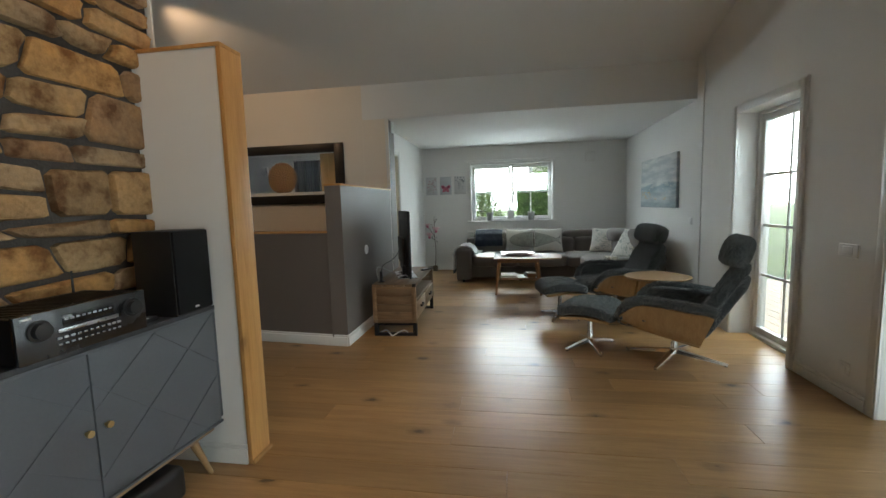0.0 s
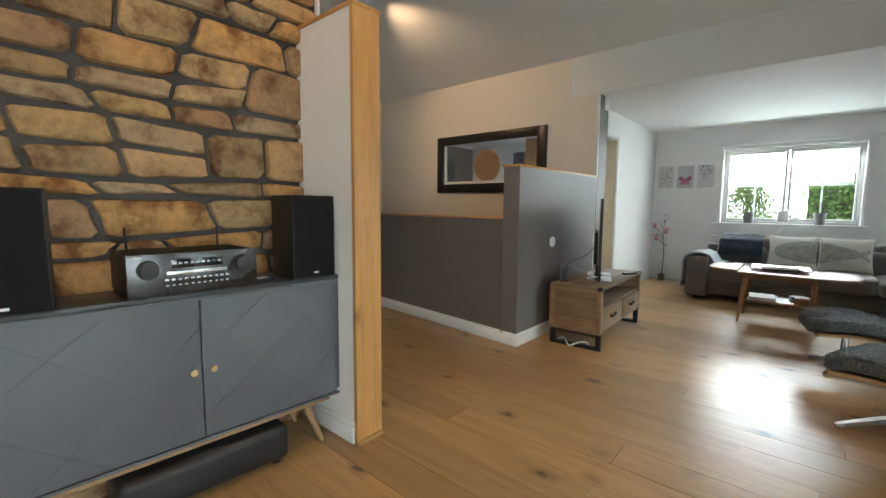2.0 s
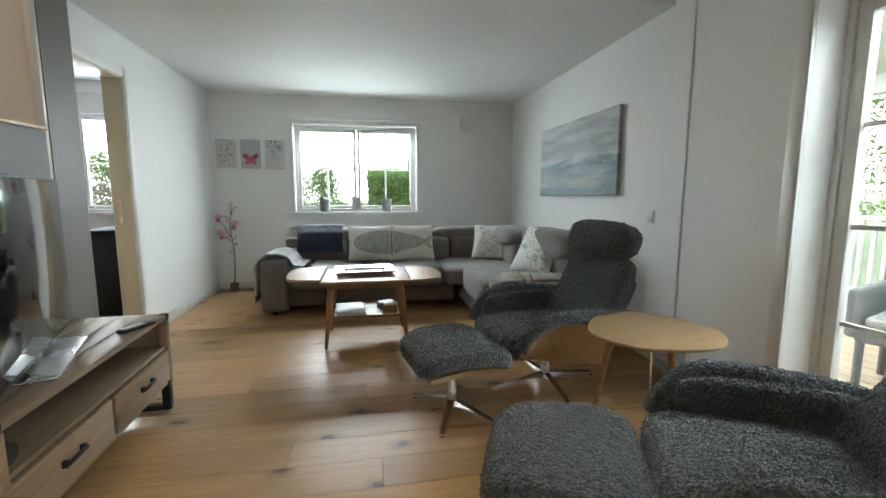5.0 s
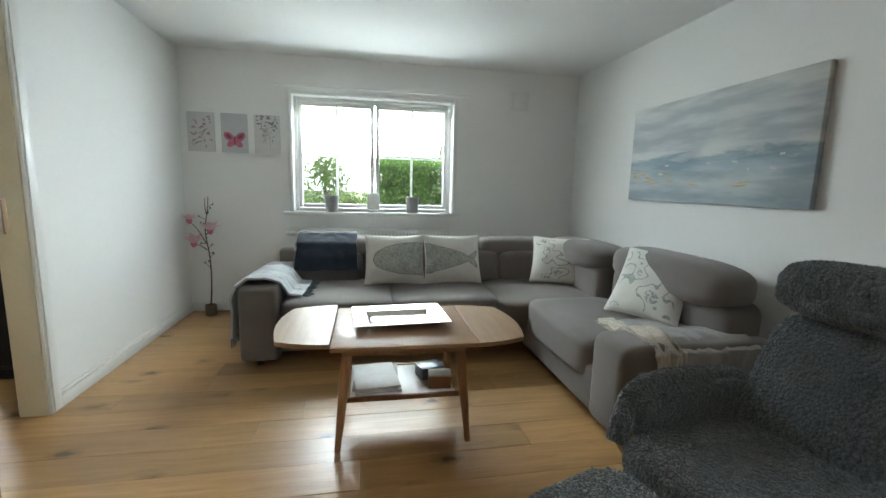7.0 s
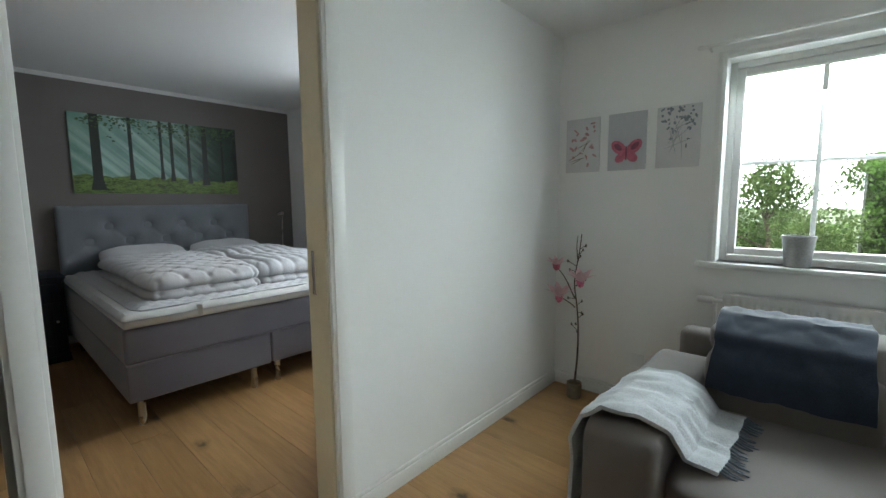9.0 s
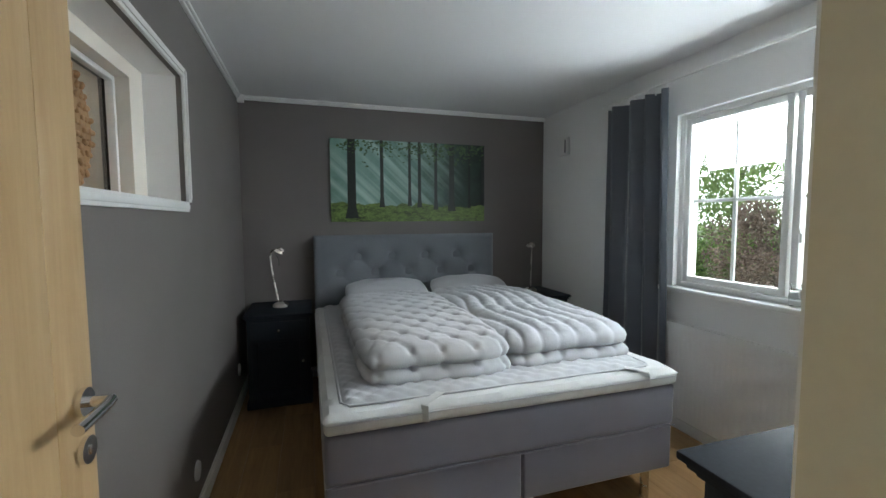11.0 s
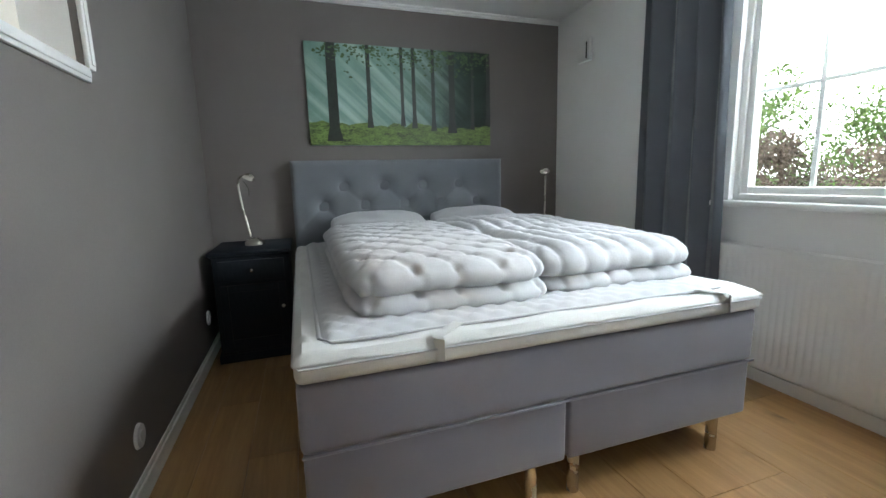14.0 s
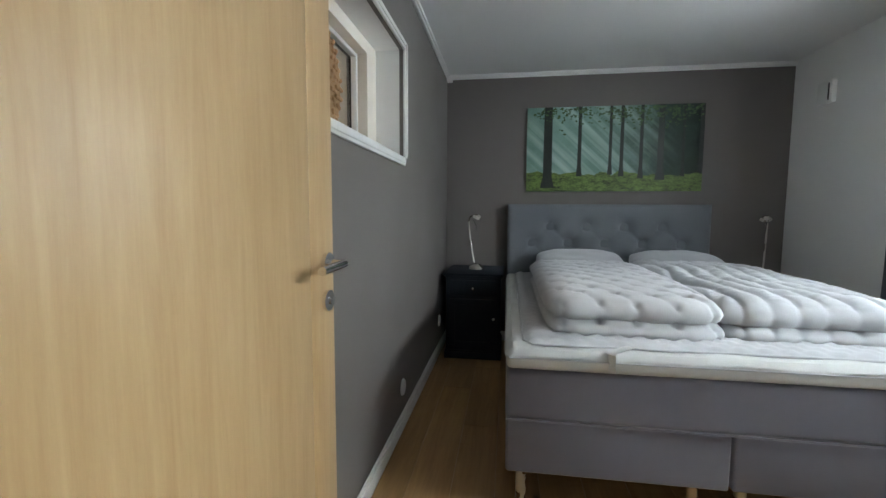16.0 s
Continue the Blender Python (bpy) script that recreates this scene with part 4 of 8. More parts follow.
rattan_disc()
vp = thing("cable_cover_plate", "round white cover plate on the grey wall", "cover plate")
part("plate", rod((XTV, 4.65, 0.83), (XTV + 0.010, 4.65, 0.83), 0.048, 0.045, 32), M_WHITEP, vp)
for s in (-1, 1):
    part("screw", rod((XTV + 0.009, 4.65 + s * 0.022, 0.83), (XTV + 0.012, 4.65 + s * 0.022, 0.83), 0.004, n=10), M_ALU, vp)


def wall_decor(y, z):
    d = thing("wall_ornament", "black square metal frame with leaf ornament", "wall ornament", (XW2 + 0.012, y, z), 0, "square wall ornaments")
    fr = bmesh.new()
    s = 0.16
    for a, b in (((0, -s, -s), (0, s, -s)), ((0, -s, s), (0, s, s)), ((0, -s, -s), (0, -s, s)), ((0, s, -s), (0, s, s))):
        add_rod(fr, a, b, 0.008, n=6)
    part("frame", fr, M_DARKMETAL, d)
    lf = bmesh.new()
    add_rod(lf, (0, -s, s), (0, s, -s), 0.006, n=6)
    for k in (-0.55, -0.1, 0.35, 0.75):
        merge(lf, puffy((0, -s * -k, s * -k), (0.012, 0.07, 0.06), 2.0, 10, 6))
    part("leaf_branch", lf, M_DARKMETAL, d)
    return d


wall_decor(4.62, 1.46)
wall_decor(4.28, 1.74)
rail = thing("stair_handrail", "dark wooden handrail on the stair wall", "handrail")
part("rail", rod((XW2 + 0.06, 5.4, 0.72), (XW2 + 0.06, 3.9, 0.95), 0.02), M_LEG, rail)
for y in (5.1, 4.2):
    part("bracket", rod((XW2, y, 0.70 + (5.4 - y) * 0.153), (XW2 + 0.06, y, 0.745 + (5.4 - y) * 0.153), 0.008, n=8), M_DARKMETAL, rail)


# ---- television bench ----
def tv_bench():
    L, D, z0, z1 = 1.165, 0.43, 0.135, 0.515
    tb = thing("tv_bench", "rustic acacia television bench on black steel legs", "tv bench", (-0.585, 4.945, 0), 2.4)
    for i in range(4):
        part("top_board", box((-D / 2 + D / 8 + i * D / 4, 0, z1 - 0.012), (D / 4 - 0.003, L, 0.024), 0.003), M_ACACIA_Y, tb)
    for sx in (-1, 1):
        for sy in (-1, 1):
            part("corner_post", box((sx * (D / 2 - 0.02), sy * (L / 2 - 0.02), (z0 + z1) / 2 - 0.012), (0.04, 0.04, z1 - z0 - 0.024), 0.003), M_ACACIA, tb)
    for sy in (-1, 1):
        y = sy * (L / 2 - 0.016)
        for i in range(4):
            h = (z1 - z0 - 0.075) / 4
            part("side_slat", box((0, y, z0 + 0.03 + h * (i + 0.5)), (D - 0.08, 0.018, h - 0.002), 0.002), M_ACACIA, tb)
        part("side_rail", box((0, y, z0 + 0.015), (D - 0.08, 0.03, 0.03), 0.002), M_ACACIA, tb)
        part("side_rail", box((0, y, z1 - 0.036), (D - 0.08, 0.03, 0.024), 0.002), M_ACACIA, tb)
    part("back_panel", box((-D / 2 + 0.01, 0, (z0 + z1) / 2), (0.012, L - 0.08, z1 - z0 - 0.04)), M_ACACIA_Y, tb)
    part("shelf", box((0, 0, z0 + 0.205), (D - 0.03, L - 0.05, 0.02), 0.002), M_ACACIA_Y, tb)
    part("bottom", box((0, 0, z0 + 0.012), (D - 0.03, L - 0.05, 0.02), 0.002), M_ACACIA_Y, tb)
    for sy in (-1, 1):
        dr = part("drawer_front", box((D / 2 - 0.012, sy * (L / 4 - 0.012), z0 + 0.108), (0.022, L / 2 - 0.048, 0.160), 0.003), M_ACACIA_Y, tb)
        h = bmesh.new()
        add_box(h, (D / 2 + 0.018, sy * (L / 4 - 0.012), z0 + 0.115), (0.012, 0.11, 0.014), 0.004)
        for e in (-1, 1):
            add_box(h, (D / 2 + 0.006, sy * (L / 4 - 0.012) + e * 0.05, z0 + 0.115), (0.022, 0.016, 0.024), 0.003)
        part("handle", h, M_DARKMETAL, dr, "black metal pull")
    for sy in (-1, 1):
        lg = bmesh.new()
        y = sy * (L / 2 - 0.035)
        for sx in (-1, 1):
            add_box(lg, (sx * (D / 2 - 0.022), y, z0 / 2), (0.04, 0.04, z0), 0.002)
        add_box(lg, (0, y, 0.014), (D - 0.085, 0.04, 0.028), 0.002)
        add_box(lg, (0, y, z0 - 0.014), (D - 0.085, 0.04, 0.028), 0.002)
        part("leg_frame", lg, M_DARKMETAL, tb, "black steel leg frame")
    for sy in (-1, 1):
        part("corner_fitting", box((D / 2 - 0.016, sy * (L / 2 - 0.016), z1 - 0.012), (0.036, 0.036, 0.03), 0.003), M_DARKMETAL, tb, "black corner fitting")


tv_bench()


def television():
    tv = thing("television", "flat black television on a metal foot, turned to the sofa", "television", (-0.565, 4.91, 0.515), 20.5)
    W, H = 0.95, 0.665
    part("panel", box((-0.012, 0, 0.032 + H / 2), (0.022, W, H), 0.006), M_BLACK, tv)
    part("screen", box((0.0008, 0, 0.036 + H / 2), (0.003, W - 0.02, H - 0.028), 0.001), M_SCREEN, tv, "dark glossy screen")
    part("back_box", box((-0.045, 0, 0.04 + H * 0.36), (0.03, W * 0.52, H * 0.42), 0.012), M_BLACK, tv)
    ft = bmesh.new()
    add_box(ft, (-0.01, 0, 0.006), (0.20, 0.52, 0.010), 0.003)
    part("foot_plate", ft, M_ALU, tv, "flat metal foot plate")
    part("neck", box((-0.03, 0, 0.055), (0.03, 0.09, 0.11), 0.006), M_BLACK, tv)


television()
remote(-0.42, 5.27, 0.515, -25)
bx = thing("streaming_box", "small black upright box behind the television", "media box", (-0.72, 4.50, 0.515), 15)
part("case", box((0, 0, 0.055), (0.025, 0.07, 0.11), 0.006), M_BLACK, bx)
part("base", box((0, 0, 0.005), (0.06, 0.08, 0.01), 0.003), M_BLACK, bx)
single("tv_cable", sweep(bez((-0.72, 4.55, 0.55), (-0.80, 4.65, 0.75), (-0.70, 4.80, 0.60), (-0.66, 4.98, 0.78), 20), 0.004), M_BLACK, "thin dark cable behind the television", "cable")
single("antenna_cable", sweep(bez((-0.74, 4.48, 0.525), (-0.85, 4.62, 0.72), (-0.82, 4.8, 0.62), (-0.70, 4.92, 0.53), 20), 0.0045), M_POT, "grey cable on the bench", "cable")
game = thing("headphones", "black headphones on the bench shelf", "headphones", (-0.42, 4.45, 0.35))
part("ear_cup", rod((0.02, 0.0, 0.05), (0.05, 0.0, 0.05), 0.038, 0.032, 20), M_BLACK, game)
part("body", puffy((0, 0.0, 0.045), (0.09, 0.09, 0.09), 3, 16, 10), M_BLACK, game)
single("floor_cables", sweep([Vector((-0.74 + 0.3 * t, 4.36 + 0.05 * math.sin(9 * t) + 0.03, 0.012 + 0.03 * abs(math.sin(6 * t)))) for t in (i / 24 for i in range(25))], 0.007), M_WHITEP, "white cables lying under the bench", "cable")

# ---- corner sofa ----
def rounded(c, s, bevel, seg=4, rough=0.0, scale=3.0):
    """A padded block with generous rounded edges; slightly uneven when rough."""
    bm = box(c, s, bevel, seg)
    if rough:
        bmesh.ops.subdivide_edges(bm, edges=[e for e in bm.edges if e.calc_length() > 0.12], cuts=4, use_grid_fill=True)
        for v in bm.verts:
            v.co += v.co.normalized() * 0 + Vector((noise.noise(v.co * scale), noise.noise(v.co * scale + Vector((7, 3, 1))), noise.noise(v.co * scale + Vector((2, 9, 4))))) * rough
    return bm


def padded(x0, x1, y0, y1, z0, z1, power=6.0, rough=0.012, seed=0.0):
    return puffy(((x0 + x1) / 2, (y0 + y1) / 2, (z0 + z1) / 2), (x1 - x0, y1 - y0, z1 - z0), power, 44, 26, rough, 5.0, seed)


def sofa():
    s = thing("corner_sofa", "taupe fabric corner sofa with adjustable headrests", "sofa")
    part("base", rounded((0.68, 7.80, 0.185), (1.75, 0.95, 0.25), 0.03), M_SOFA, s)
    part("base_wing", rounded((2.06, 7.28, 0.185), (0.88, 1.95, 0.25), 0.03), M_SOFA, s)
    part("arm", padded(-0.335, -0.085, 7.205, 8.22, 0.03, 0.548, 11.0, 0.008, 1), M_SOFA, s)
    part("arm", padded(1.615, 2.48, 6.075, 6.345, 0.03, 0.505, 11.0, 0.008, 2), M_SOFA, s)
    part("seat_cushion", padded(-0.095, 0.665, 7.215, 8.0, 0.24, 0.438, 7.0, 0.015, 3), M_SOFA, s)
    part("seat_cushion", padded(0.655, 1.43, 7.215, 8.0, 0.24, 0.438, 7.0, 0.015, 4), M_SOFA, s)
    part("seat_cushion", padded(1.42, 2.30, 7.16, 8.05, 0.23, 0.425, 6.0, 0.015, 5), M_SOFA, s)
    part("seat_cushion", padded(1.585, 2.28, 6.33, 7.26, 0.19, 0.445, 6.0, 0.02, 6), M_SOFA, s)
    for x0, x1, k in ((-0.10, 0.45, 7), (0.45, 1.05, 8), (1.05, 1.62, 9), (1.62, 2.2, 10)):
        part("back_cushion", padded(x0, x1, 7.86, 8.22, 0.36, 0.665, 6.0, 0.012, k), M_SOFA, s)
    for x0, x1, k in ((-0.10, 0.68, 11), (0.68, 1.43, 12), (1.43, 2.12, 13)):
        part("headrest", padded(x0, x1, 7.93, 8.19, 0.605, 0.775, 3.6, 0.02, k), M_SOFA, s)
    part("back_frame", rounded((1.1, 8.26, 0.34), (2.72, 0.12, 0.62), 0.04), M_SOFA, s)
    for y0, y1, k in ((6.16, 7.20, 14), (7.22, 8.1, 15)):
        part("back_cushion", padded(2.22 if k == 14 else 2.14, 2.48, y0, y1, 0.36, 0.67, 6.0, 0.015, k), M_SOFA, s)
        part("headrest", padded(2.16 if k == 14 else 2.08, 2.48, y0 + 0.0, y1 - 0.01, 0.60, 0.845 if k == 14 else 0.80, 3.4, 0.03, k + 5), M_SOFA, s)
    part("back_frame", rounded((2.49, 7.25, 0.32), (0.09, 1.85, 0.58), 0.03), M_SOFA, s)
    for x, y in ((-0.22, 7.30), (-0.22, 8.1), (1.72, 6.16), (2.4, 6.16), (2.4, 8.2), (0.7, 7.4)):
        part("foot", rod((x, y, 0), (x, y, 0.065), 0.022, n=12), M_BLACK, s, "short black foot")


sofa()


def cushion(name, label, at, turn, tilt, w, h, inside, m_print, seed):
    """A square scatter cushion: plain cover, with a printed figure on its front."""
    c = thing(name, label, "cushion", at, turn, "scatter cushions")
    N = 84

    def height(u, v):
        a, b = abs(2 * u - 1), abs(2 * v - 1)
        e = max(0.0, 1 - a ** 2.4) ** 0.55 * max(0.0, 1 - b ** 2.4) ** 0.55
        return 0.065 * e + 0.004 * noise.noise(Vector((u * 5, v * 5, seed)))

    def pinch(u, v):
        a, b = 2 * u - 1, 2 * v - 1
        return Vector((0, a * w / 2 * (1 - 0.07 * (1 - b * b) * abs(a)), b * h / 2 * (1 - 0.07 * (1 - a * a) * abs(b))))
    rot = Euler((0, radians(-tilt), 0)).to_matrix()

    def face(side):
        return lambda u, v: rot @ (pinch(u, v) + Vector((side * height(u, v), 0, 0))) + Vector((0, 0, h / 2))
    front = sheet(face(1), N, N)
    if inside:
        front.faces.ensure_lookup_table()
        for i in range(N):
            for j in range(N):
                if inside((i + 0.5) / N, (j + 0.5) / N):
                    rim_cell = inside in (fish_front, fish_tail) and not all(inside((i + 0.5 + di) / N, (j + 0.5 + dj) / N) for di, dj in ((1, 0), (-1, 0), (0, 1), (0, -1)))
                    front.faces[i * N + j].material_index = 2 if rim_cell else 1
    f = part("front", front, M_COVER, c)
    f.data.materials.append(m_print)
    f.data.materials.append(M_INK)
    part("back", sheet(face(-1), 20, 20), M_COVER, c)
    rim = [rot @ (pinch(*p)) + Vector((0, 0, h / 2)) for p in [(k / 10, 0) for k in range(11)] + [(1, k / 10) for k in range(1, 11)] + [(1 - k / 10, 1) for k in range(1, 11)] + [(0, 1 - k / 10) for k in range(1, 10)]]
    part("piping", sweep(rim + [rim[0]], 0.004, 6), M_COVER, c)
    return c


M_COVER = fabric("cushion_linen", (0.70, 0.69, 0.65), 0.9, weave=380, amount=0.06, blotch=6, sheen=0.1)
M_INK = fabric("print_outline", (0.17, 0.18, 0.165), 0.9, weave=70, amount=0.3, blotch=14, sheen=0.05)
M_FISH = fabric("fish_print", (0.42, 0.44, 0.40), 0.9, weave=70, amount=0.28, blotch=18, sheen=0.05)
M_PRINT = fabric("sea_print", (0.37, 0.41, 0.39), 0.9, weave=60, amount=0.3, blotch=22, sheen=0.05)


def fish_front(u, v):
    # body: the head half of a large fish, cut at the cushion's edge (u grows to the right)
    y = v - 0.47
    e = max(0.0, 1 - ((u - 0.86) / 0.74) ** 2) ** 0.5
    wob = 0.012 * noise.noise(Vector((u * 14, v * 14, 0)))
    return u > 0.12 and -0.31 * e + wob < y < 0.36 * e + wob


def fish_tail(u, v):
    y = v - 0.47
    wob = 0.012 * noise.noise(Vector((u * 14, v * 14, 5)))
    if u < 0.76:
        half = 0.045 + 0.315 * max(0.0, 1 - u / 0.78) ** 0.75
        return u > 0.015 and -half * 0.82 + wob < y < half + wob
    return u < 0.95 and abs(y) < 0.045 + (u - 0.76) * 0.75 and not (u > 0.89 and abs(y) < (u - 0.89) * 2.0)


def squiggle(seed):
    def f(u, v):
        p = Vector((u * 3.2 + seed, v * 3.2, seed * 1.7))
        a = noise.noise(p) + 0.5 * noise.noise(p * 2.3)
        edge = 0.06 < u < 0.94 and 0.06 < v < 0.94
        return edge and (abs(a) < 0.045 or (a > 0.30 and noise.noise(p * 9) > -0.1))
    return f


cushion("scatter_cushion", "white cushion printed with the head of a grey fish", (0.70, 7.76, 0.425), -90, 20, 0.47, 0.40, fish_front, M_FISH, 1.0)
cushion("scatter_cushion", "white cushion printed with the tail of a grey fish", (1.17, 7.77, 0.425), -90, 20, 0.47, 0.40, fish_tail, M_FISH, 2.0)
cushion("scatter_cushion", "white cushion printed with grey sea creatures in the sofa corner", (2.07, 7.69, 0.42), -118, 22, 0.46, 0.40, squiggle(3.3), M_PRINT, 3.0)
cushion("scatter_cushion", "white cushion printed with grey-green shells on the sofa wing", (2.17, 6.66, 0.43), 205, 32, 0.45, 0.45, squiggle(8.1), M_PRINT, 4.0)


def draped(name, label, path, width, across, material, seed, fringe=None, thick=0.012, folds=0.01):
    """A blanket hung over something: a path (points), swept across a direction, with soft folds."""
    b = thing(name, label, "blanket")
    pts = [Vector(p) for p in path]
    lens = [0]
    for p, q in zip(pts, pts[1:]):
        lens.append(lens[-1] + (q - p).length)
    side = Vector(across).normalized()

    def at(t):
        d = t * lens[-1]
        for i in range(len(pts) - 1):
            if d <= lens[i + 1] + 1e-9:
                f = (d - lens[i]) / (lens[i + 1] - lens[i])
                return pts[i].lerp(pts[i + 1], f), (pts[i + 1] - pts[i]).normalized()
        return pts[-1], (pts[-1] - pts[-2]).normalized()

    def fn(u, v):
        p, d = at(u)
        n = side.cross(d)
        w = (v - 0.5) * width * (1 + 0.05 * noise.noise(Vector((u * 3, seed, 0))))
        lift = folds * (noise.noise(Vector((u * 4 + seed, v * 7, seed))) + 0.5 * noise.noise(Vector((u * 9, v * 15, seed))))
        return p + side * w + n * abs(lift) + d * 0.02 * noise.noise(Vector((v * 5, seed, 3)))
    part("cloth", sheet(fn, 40, 30, thick), material, b)
    if fringe:
        fb = bmesh.new()
        rng = random.Random(int(seed * 10))
        for u in (0.0, 1.0):
            for k in range(30):
                p = fn(u, (k + 0.5) / 30)
                _, d = at(u)
                e = p + (d if u else -d) * 0.055 + Vector((rng.uniform(-0.01, 0.01), rng.uniform(-0.01, 0.01), -0.012))
                merge(fb, sweep([p, (p + e) / 2 + Vector((0, 0, -0.004)), e], 0.005, 5, 0.6))
        part("fringe", fb, fringe, b, "twisted blue-grey fringe")["kind"] = "stuff"
    return b


draped("navy_blanket", "folded navy blue fleece blanket over the sofa back", [(0.17, 7.835, 0.53), (0.17, 7.84, 0.62), (0.17, 7.90, 0.72), (0.17, 8.0, 0.785), (0.17, 8.10, 0.785), (0.17, 8.20, 0.72)], 0.47, (1, 0, 0), M_NAVY, 1.5, None, 0.022, 0.012)
draped("pale_throw", "pale grey knitted throw with a fringe over the sofa arm", [(-0.375, 7.46, 0.20), (-0.372, 7.46, 0.46), (-0.345, 7.47, 0.555), (-0.27, 7.48, 0.60), (-0.16, 7.50, 0.605), (-0.07, 7.53, 0.56), (-0.02, 7.55, 0.475), (0.06, 7.57, 0.462)], 0.44, (0.05, 1, 0), M_PALEGREY, 2.5, M_FRINGE, 0.014, 0.016)
draped("wing_throw", "grey throw with a cream knitted edge over the sofa end", [(2.12, 6.62, 0.462), (2.12, 6.40, 0.485), (2.12, 6.30, 0.518), (2.12, 6.16, 0.518), (2.12, 6.055, 0.48), (2.12, 6.05, 0.18)], 0.46, (1, 0, 0), M_PALETHROW, 3.5, None, 0.014, 0.016)
draped("knit_scarf", "cream cable-knit scarf hanging over the sofa end", [(1.87, 6.66, 0.462), (1.86, 6.40, 0.49), (1.85, 6.30, 0.535), (1.85, 6.16, 0.537), (1.85, 6.038, 0.48), (1.85, 6.032, 0.20)], 0.14, (1, 0, 0), M_CREAMKNIT, 4.5, None, 0.022, 0.03)


# ---- coffee table ----
def coffee_table():
    t = thing("coffee_table", "teak coffee table with drop leaves and a lower shelf", "coffee table", (0.65, 6.485, 0))
    z, th = 0.52, 0.020
    part("tabletop", box((0, 0, z - th / 2), (0.655, 0.60, th), 0.004), M_TABLE, t)
    for s in (-1, 1):
        def leaf(u, v, s=s):
            x = 0.329 + u * (0.225 + 0.04 * (1 - (2 * v - 1) ** 2))
            half = 0.30 - 0.055 * u ** 2
            return Vector((s * x, (2 * v - 1) * half, z))
        part("drop_leaf", sheet(leaf, 8, 16, th), M_TABLE_LEAF, t, "lighter drop leaf with a curved end")
    ap = bmesh.new()
    for s in (-1, 1):
        add_box(ap, (0, s * 0.215, z - th - 0.025), (0.56, 0.018, 0.05), 0.003)
        add_box(ap, (s * 0.27, 0, z - th - 0.025), (0.018, 0.42, 0.05), 0.003)
    part("apron", ap, M_LEG, t)
    for sx in (-1, 1):
        for sy in (-1, 1):
            lg = bmesh.new()
            a, b = Vector((sx * 0.255, sy * 0.20, z - th)), Vector((sx * 0.305, sy * 0.155 if sy < 0 else 0.21, 0))
            b.y = sy * 0.225
            add_rod(lg, a, a.lerp(b, 0.3), 0.021, 0.025, 16)
            add_rod(lg, a.lerp(b, 0.3), b, 0.025, 0.013, 16)
            part("leg", lg, M_LEG, t)
    part("shelf", box((0, 0, 0.22), (0.50, 0.34, 0.012), 0.003), M_WHITEP, t, "pale lower shelf")
    for s in (-1, 1):
        part("shelf_rail", box((0, s * 0.178, 0.222), (0.55, 0.018, 0.022), 0.004), M_LEG, t)
    return t


coffee_table()


def tray():
    t = thing("silver_tray", "rectangular silver tray with a wide flat rim on the table", "tray", (0.645, 6.53, 0.52), 4)

    def ring(hx, hy, z):
        return [Vector((hx, hy, z)), Vector((-hx, hy, z)), Vector((-hx, -hy, z)), Vector((hx, -hy, z))]
    def pressed(rows, closed):
        bm = bmesh.new()
        vs = [[bm.verts.new(p) for p in r] for r in rows]
        for a, b in zip(vs, vs[1:]):
            for i in range(4):
                bm.faces.new((a[i], a[(i + 1) % 4], b[(i + 1) % 4], b[i]))
        if closed:
            bm.faces.new(vs[-1])
        bmesh.ops.recalc_face_normals(bm, faces=bm.faces[:])
        bmesh.ops.solidify(bm, geom=bm.faces[:], thickness=0.003)
        bmesh.ops.bevel(bm, geom=[e for e in bm.edges if e.calc_length() > 0.02], offset=0.001, segments=2, affect="EDGES")
        return bm
    part("rim", pressed([ring(a, b, z) for a, b, z in ((0.235, 0.165, 0.034), (0.233, 0.163, 0.038), (0.222, 0.152, 0.037), (0.167, 0.102, 0.028))], False), M_TRAY, t, "wide flat silver rim")
    part("dish", pressed([ring(a, b, z) for a, b, z in ((0.166, 0.101, 0.0275), (0.148, 0.085, 0.010), (0.143, 0.080, 0.006))], True), M_TRAY, t)


tray()
for k, (x, y, z, w, h, th, trn, m, lab) in enumerate(((0.525, 6.48, 0.226, 0.22, 0.28, 0.012, 4, M_PAPER, "pale magazine on the table shelf"), (0.525, 6.478, 0.238, 0.215, 0.27, 0.014, -3, M_DARKPAPER, "dark grey magazine on the table shelf"), (0.52, 6.475, 0.252, 0.21, 0.275, 0.008, 6, M_PAPER, "folded newspaper on the magazines"))):
    mg = thing("magazine", lab, "magazine", (x, y, z), trn, "magazines")
    part("page_block", box((0, 0, th / 2), (w, h, th - 0.002), 0.001), M_PAPER, mg)
    part("cover", box((0, 0, th - 0.0005), (w + 0.002, h + 0.002, 0.001)), m, mg)
bxk = thing("card_box", "small dark box with a pale lid on the table shelf", "box", (0.805, 6.515, 0.226), 18)
part("body", box((0, 0, 0.025), (0.13, 0.09, 0.05), 0.003), M_DARKPAPER, bxk)
part("lid", box((0, 0, 0.054), (0.134, 0.094, 0.010), 0.002), mottled("box_blue", (0.16, 0.19, 0.24), 0.3, amount=0.2), bxk)
bxl = thing("small_wooden_box", "small brown wooden box with a white top", "box", (0.835, 6.395, 0.226), -6)
part("body", box((0, 0, 0.03), (0.11, 0.08, 0.06), 0.003), M_LEG, bxl)
part("lid", box((0, 0, 0.064), (0.112, 0.082, 0.008), 0.002), M_PAPER, bxl)


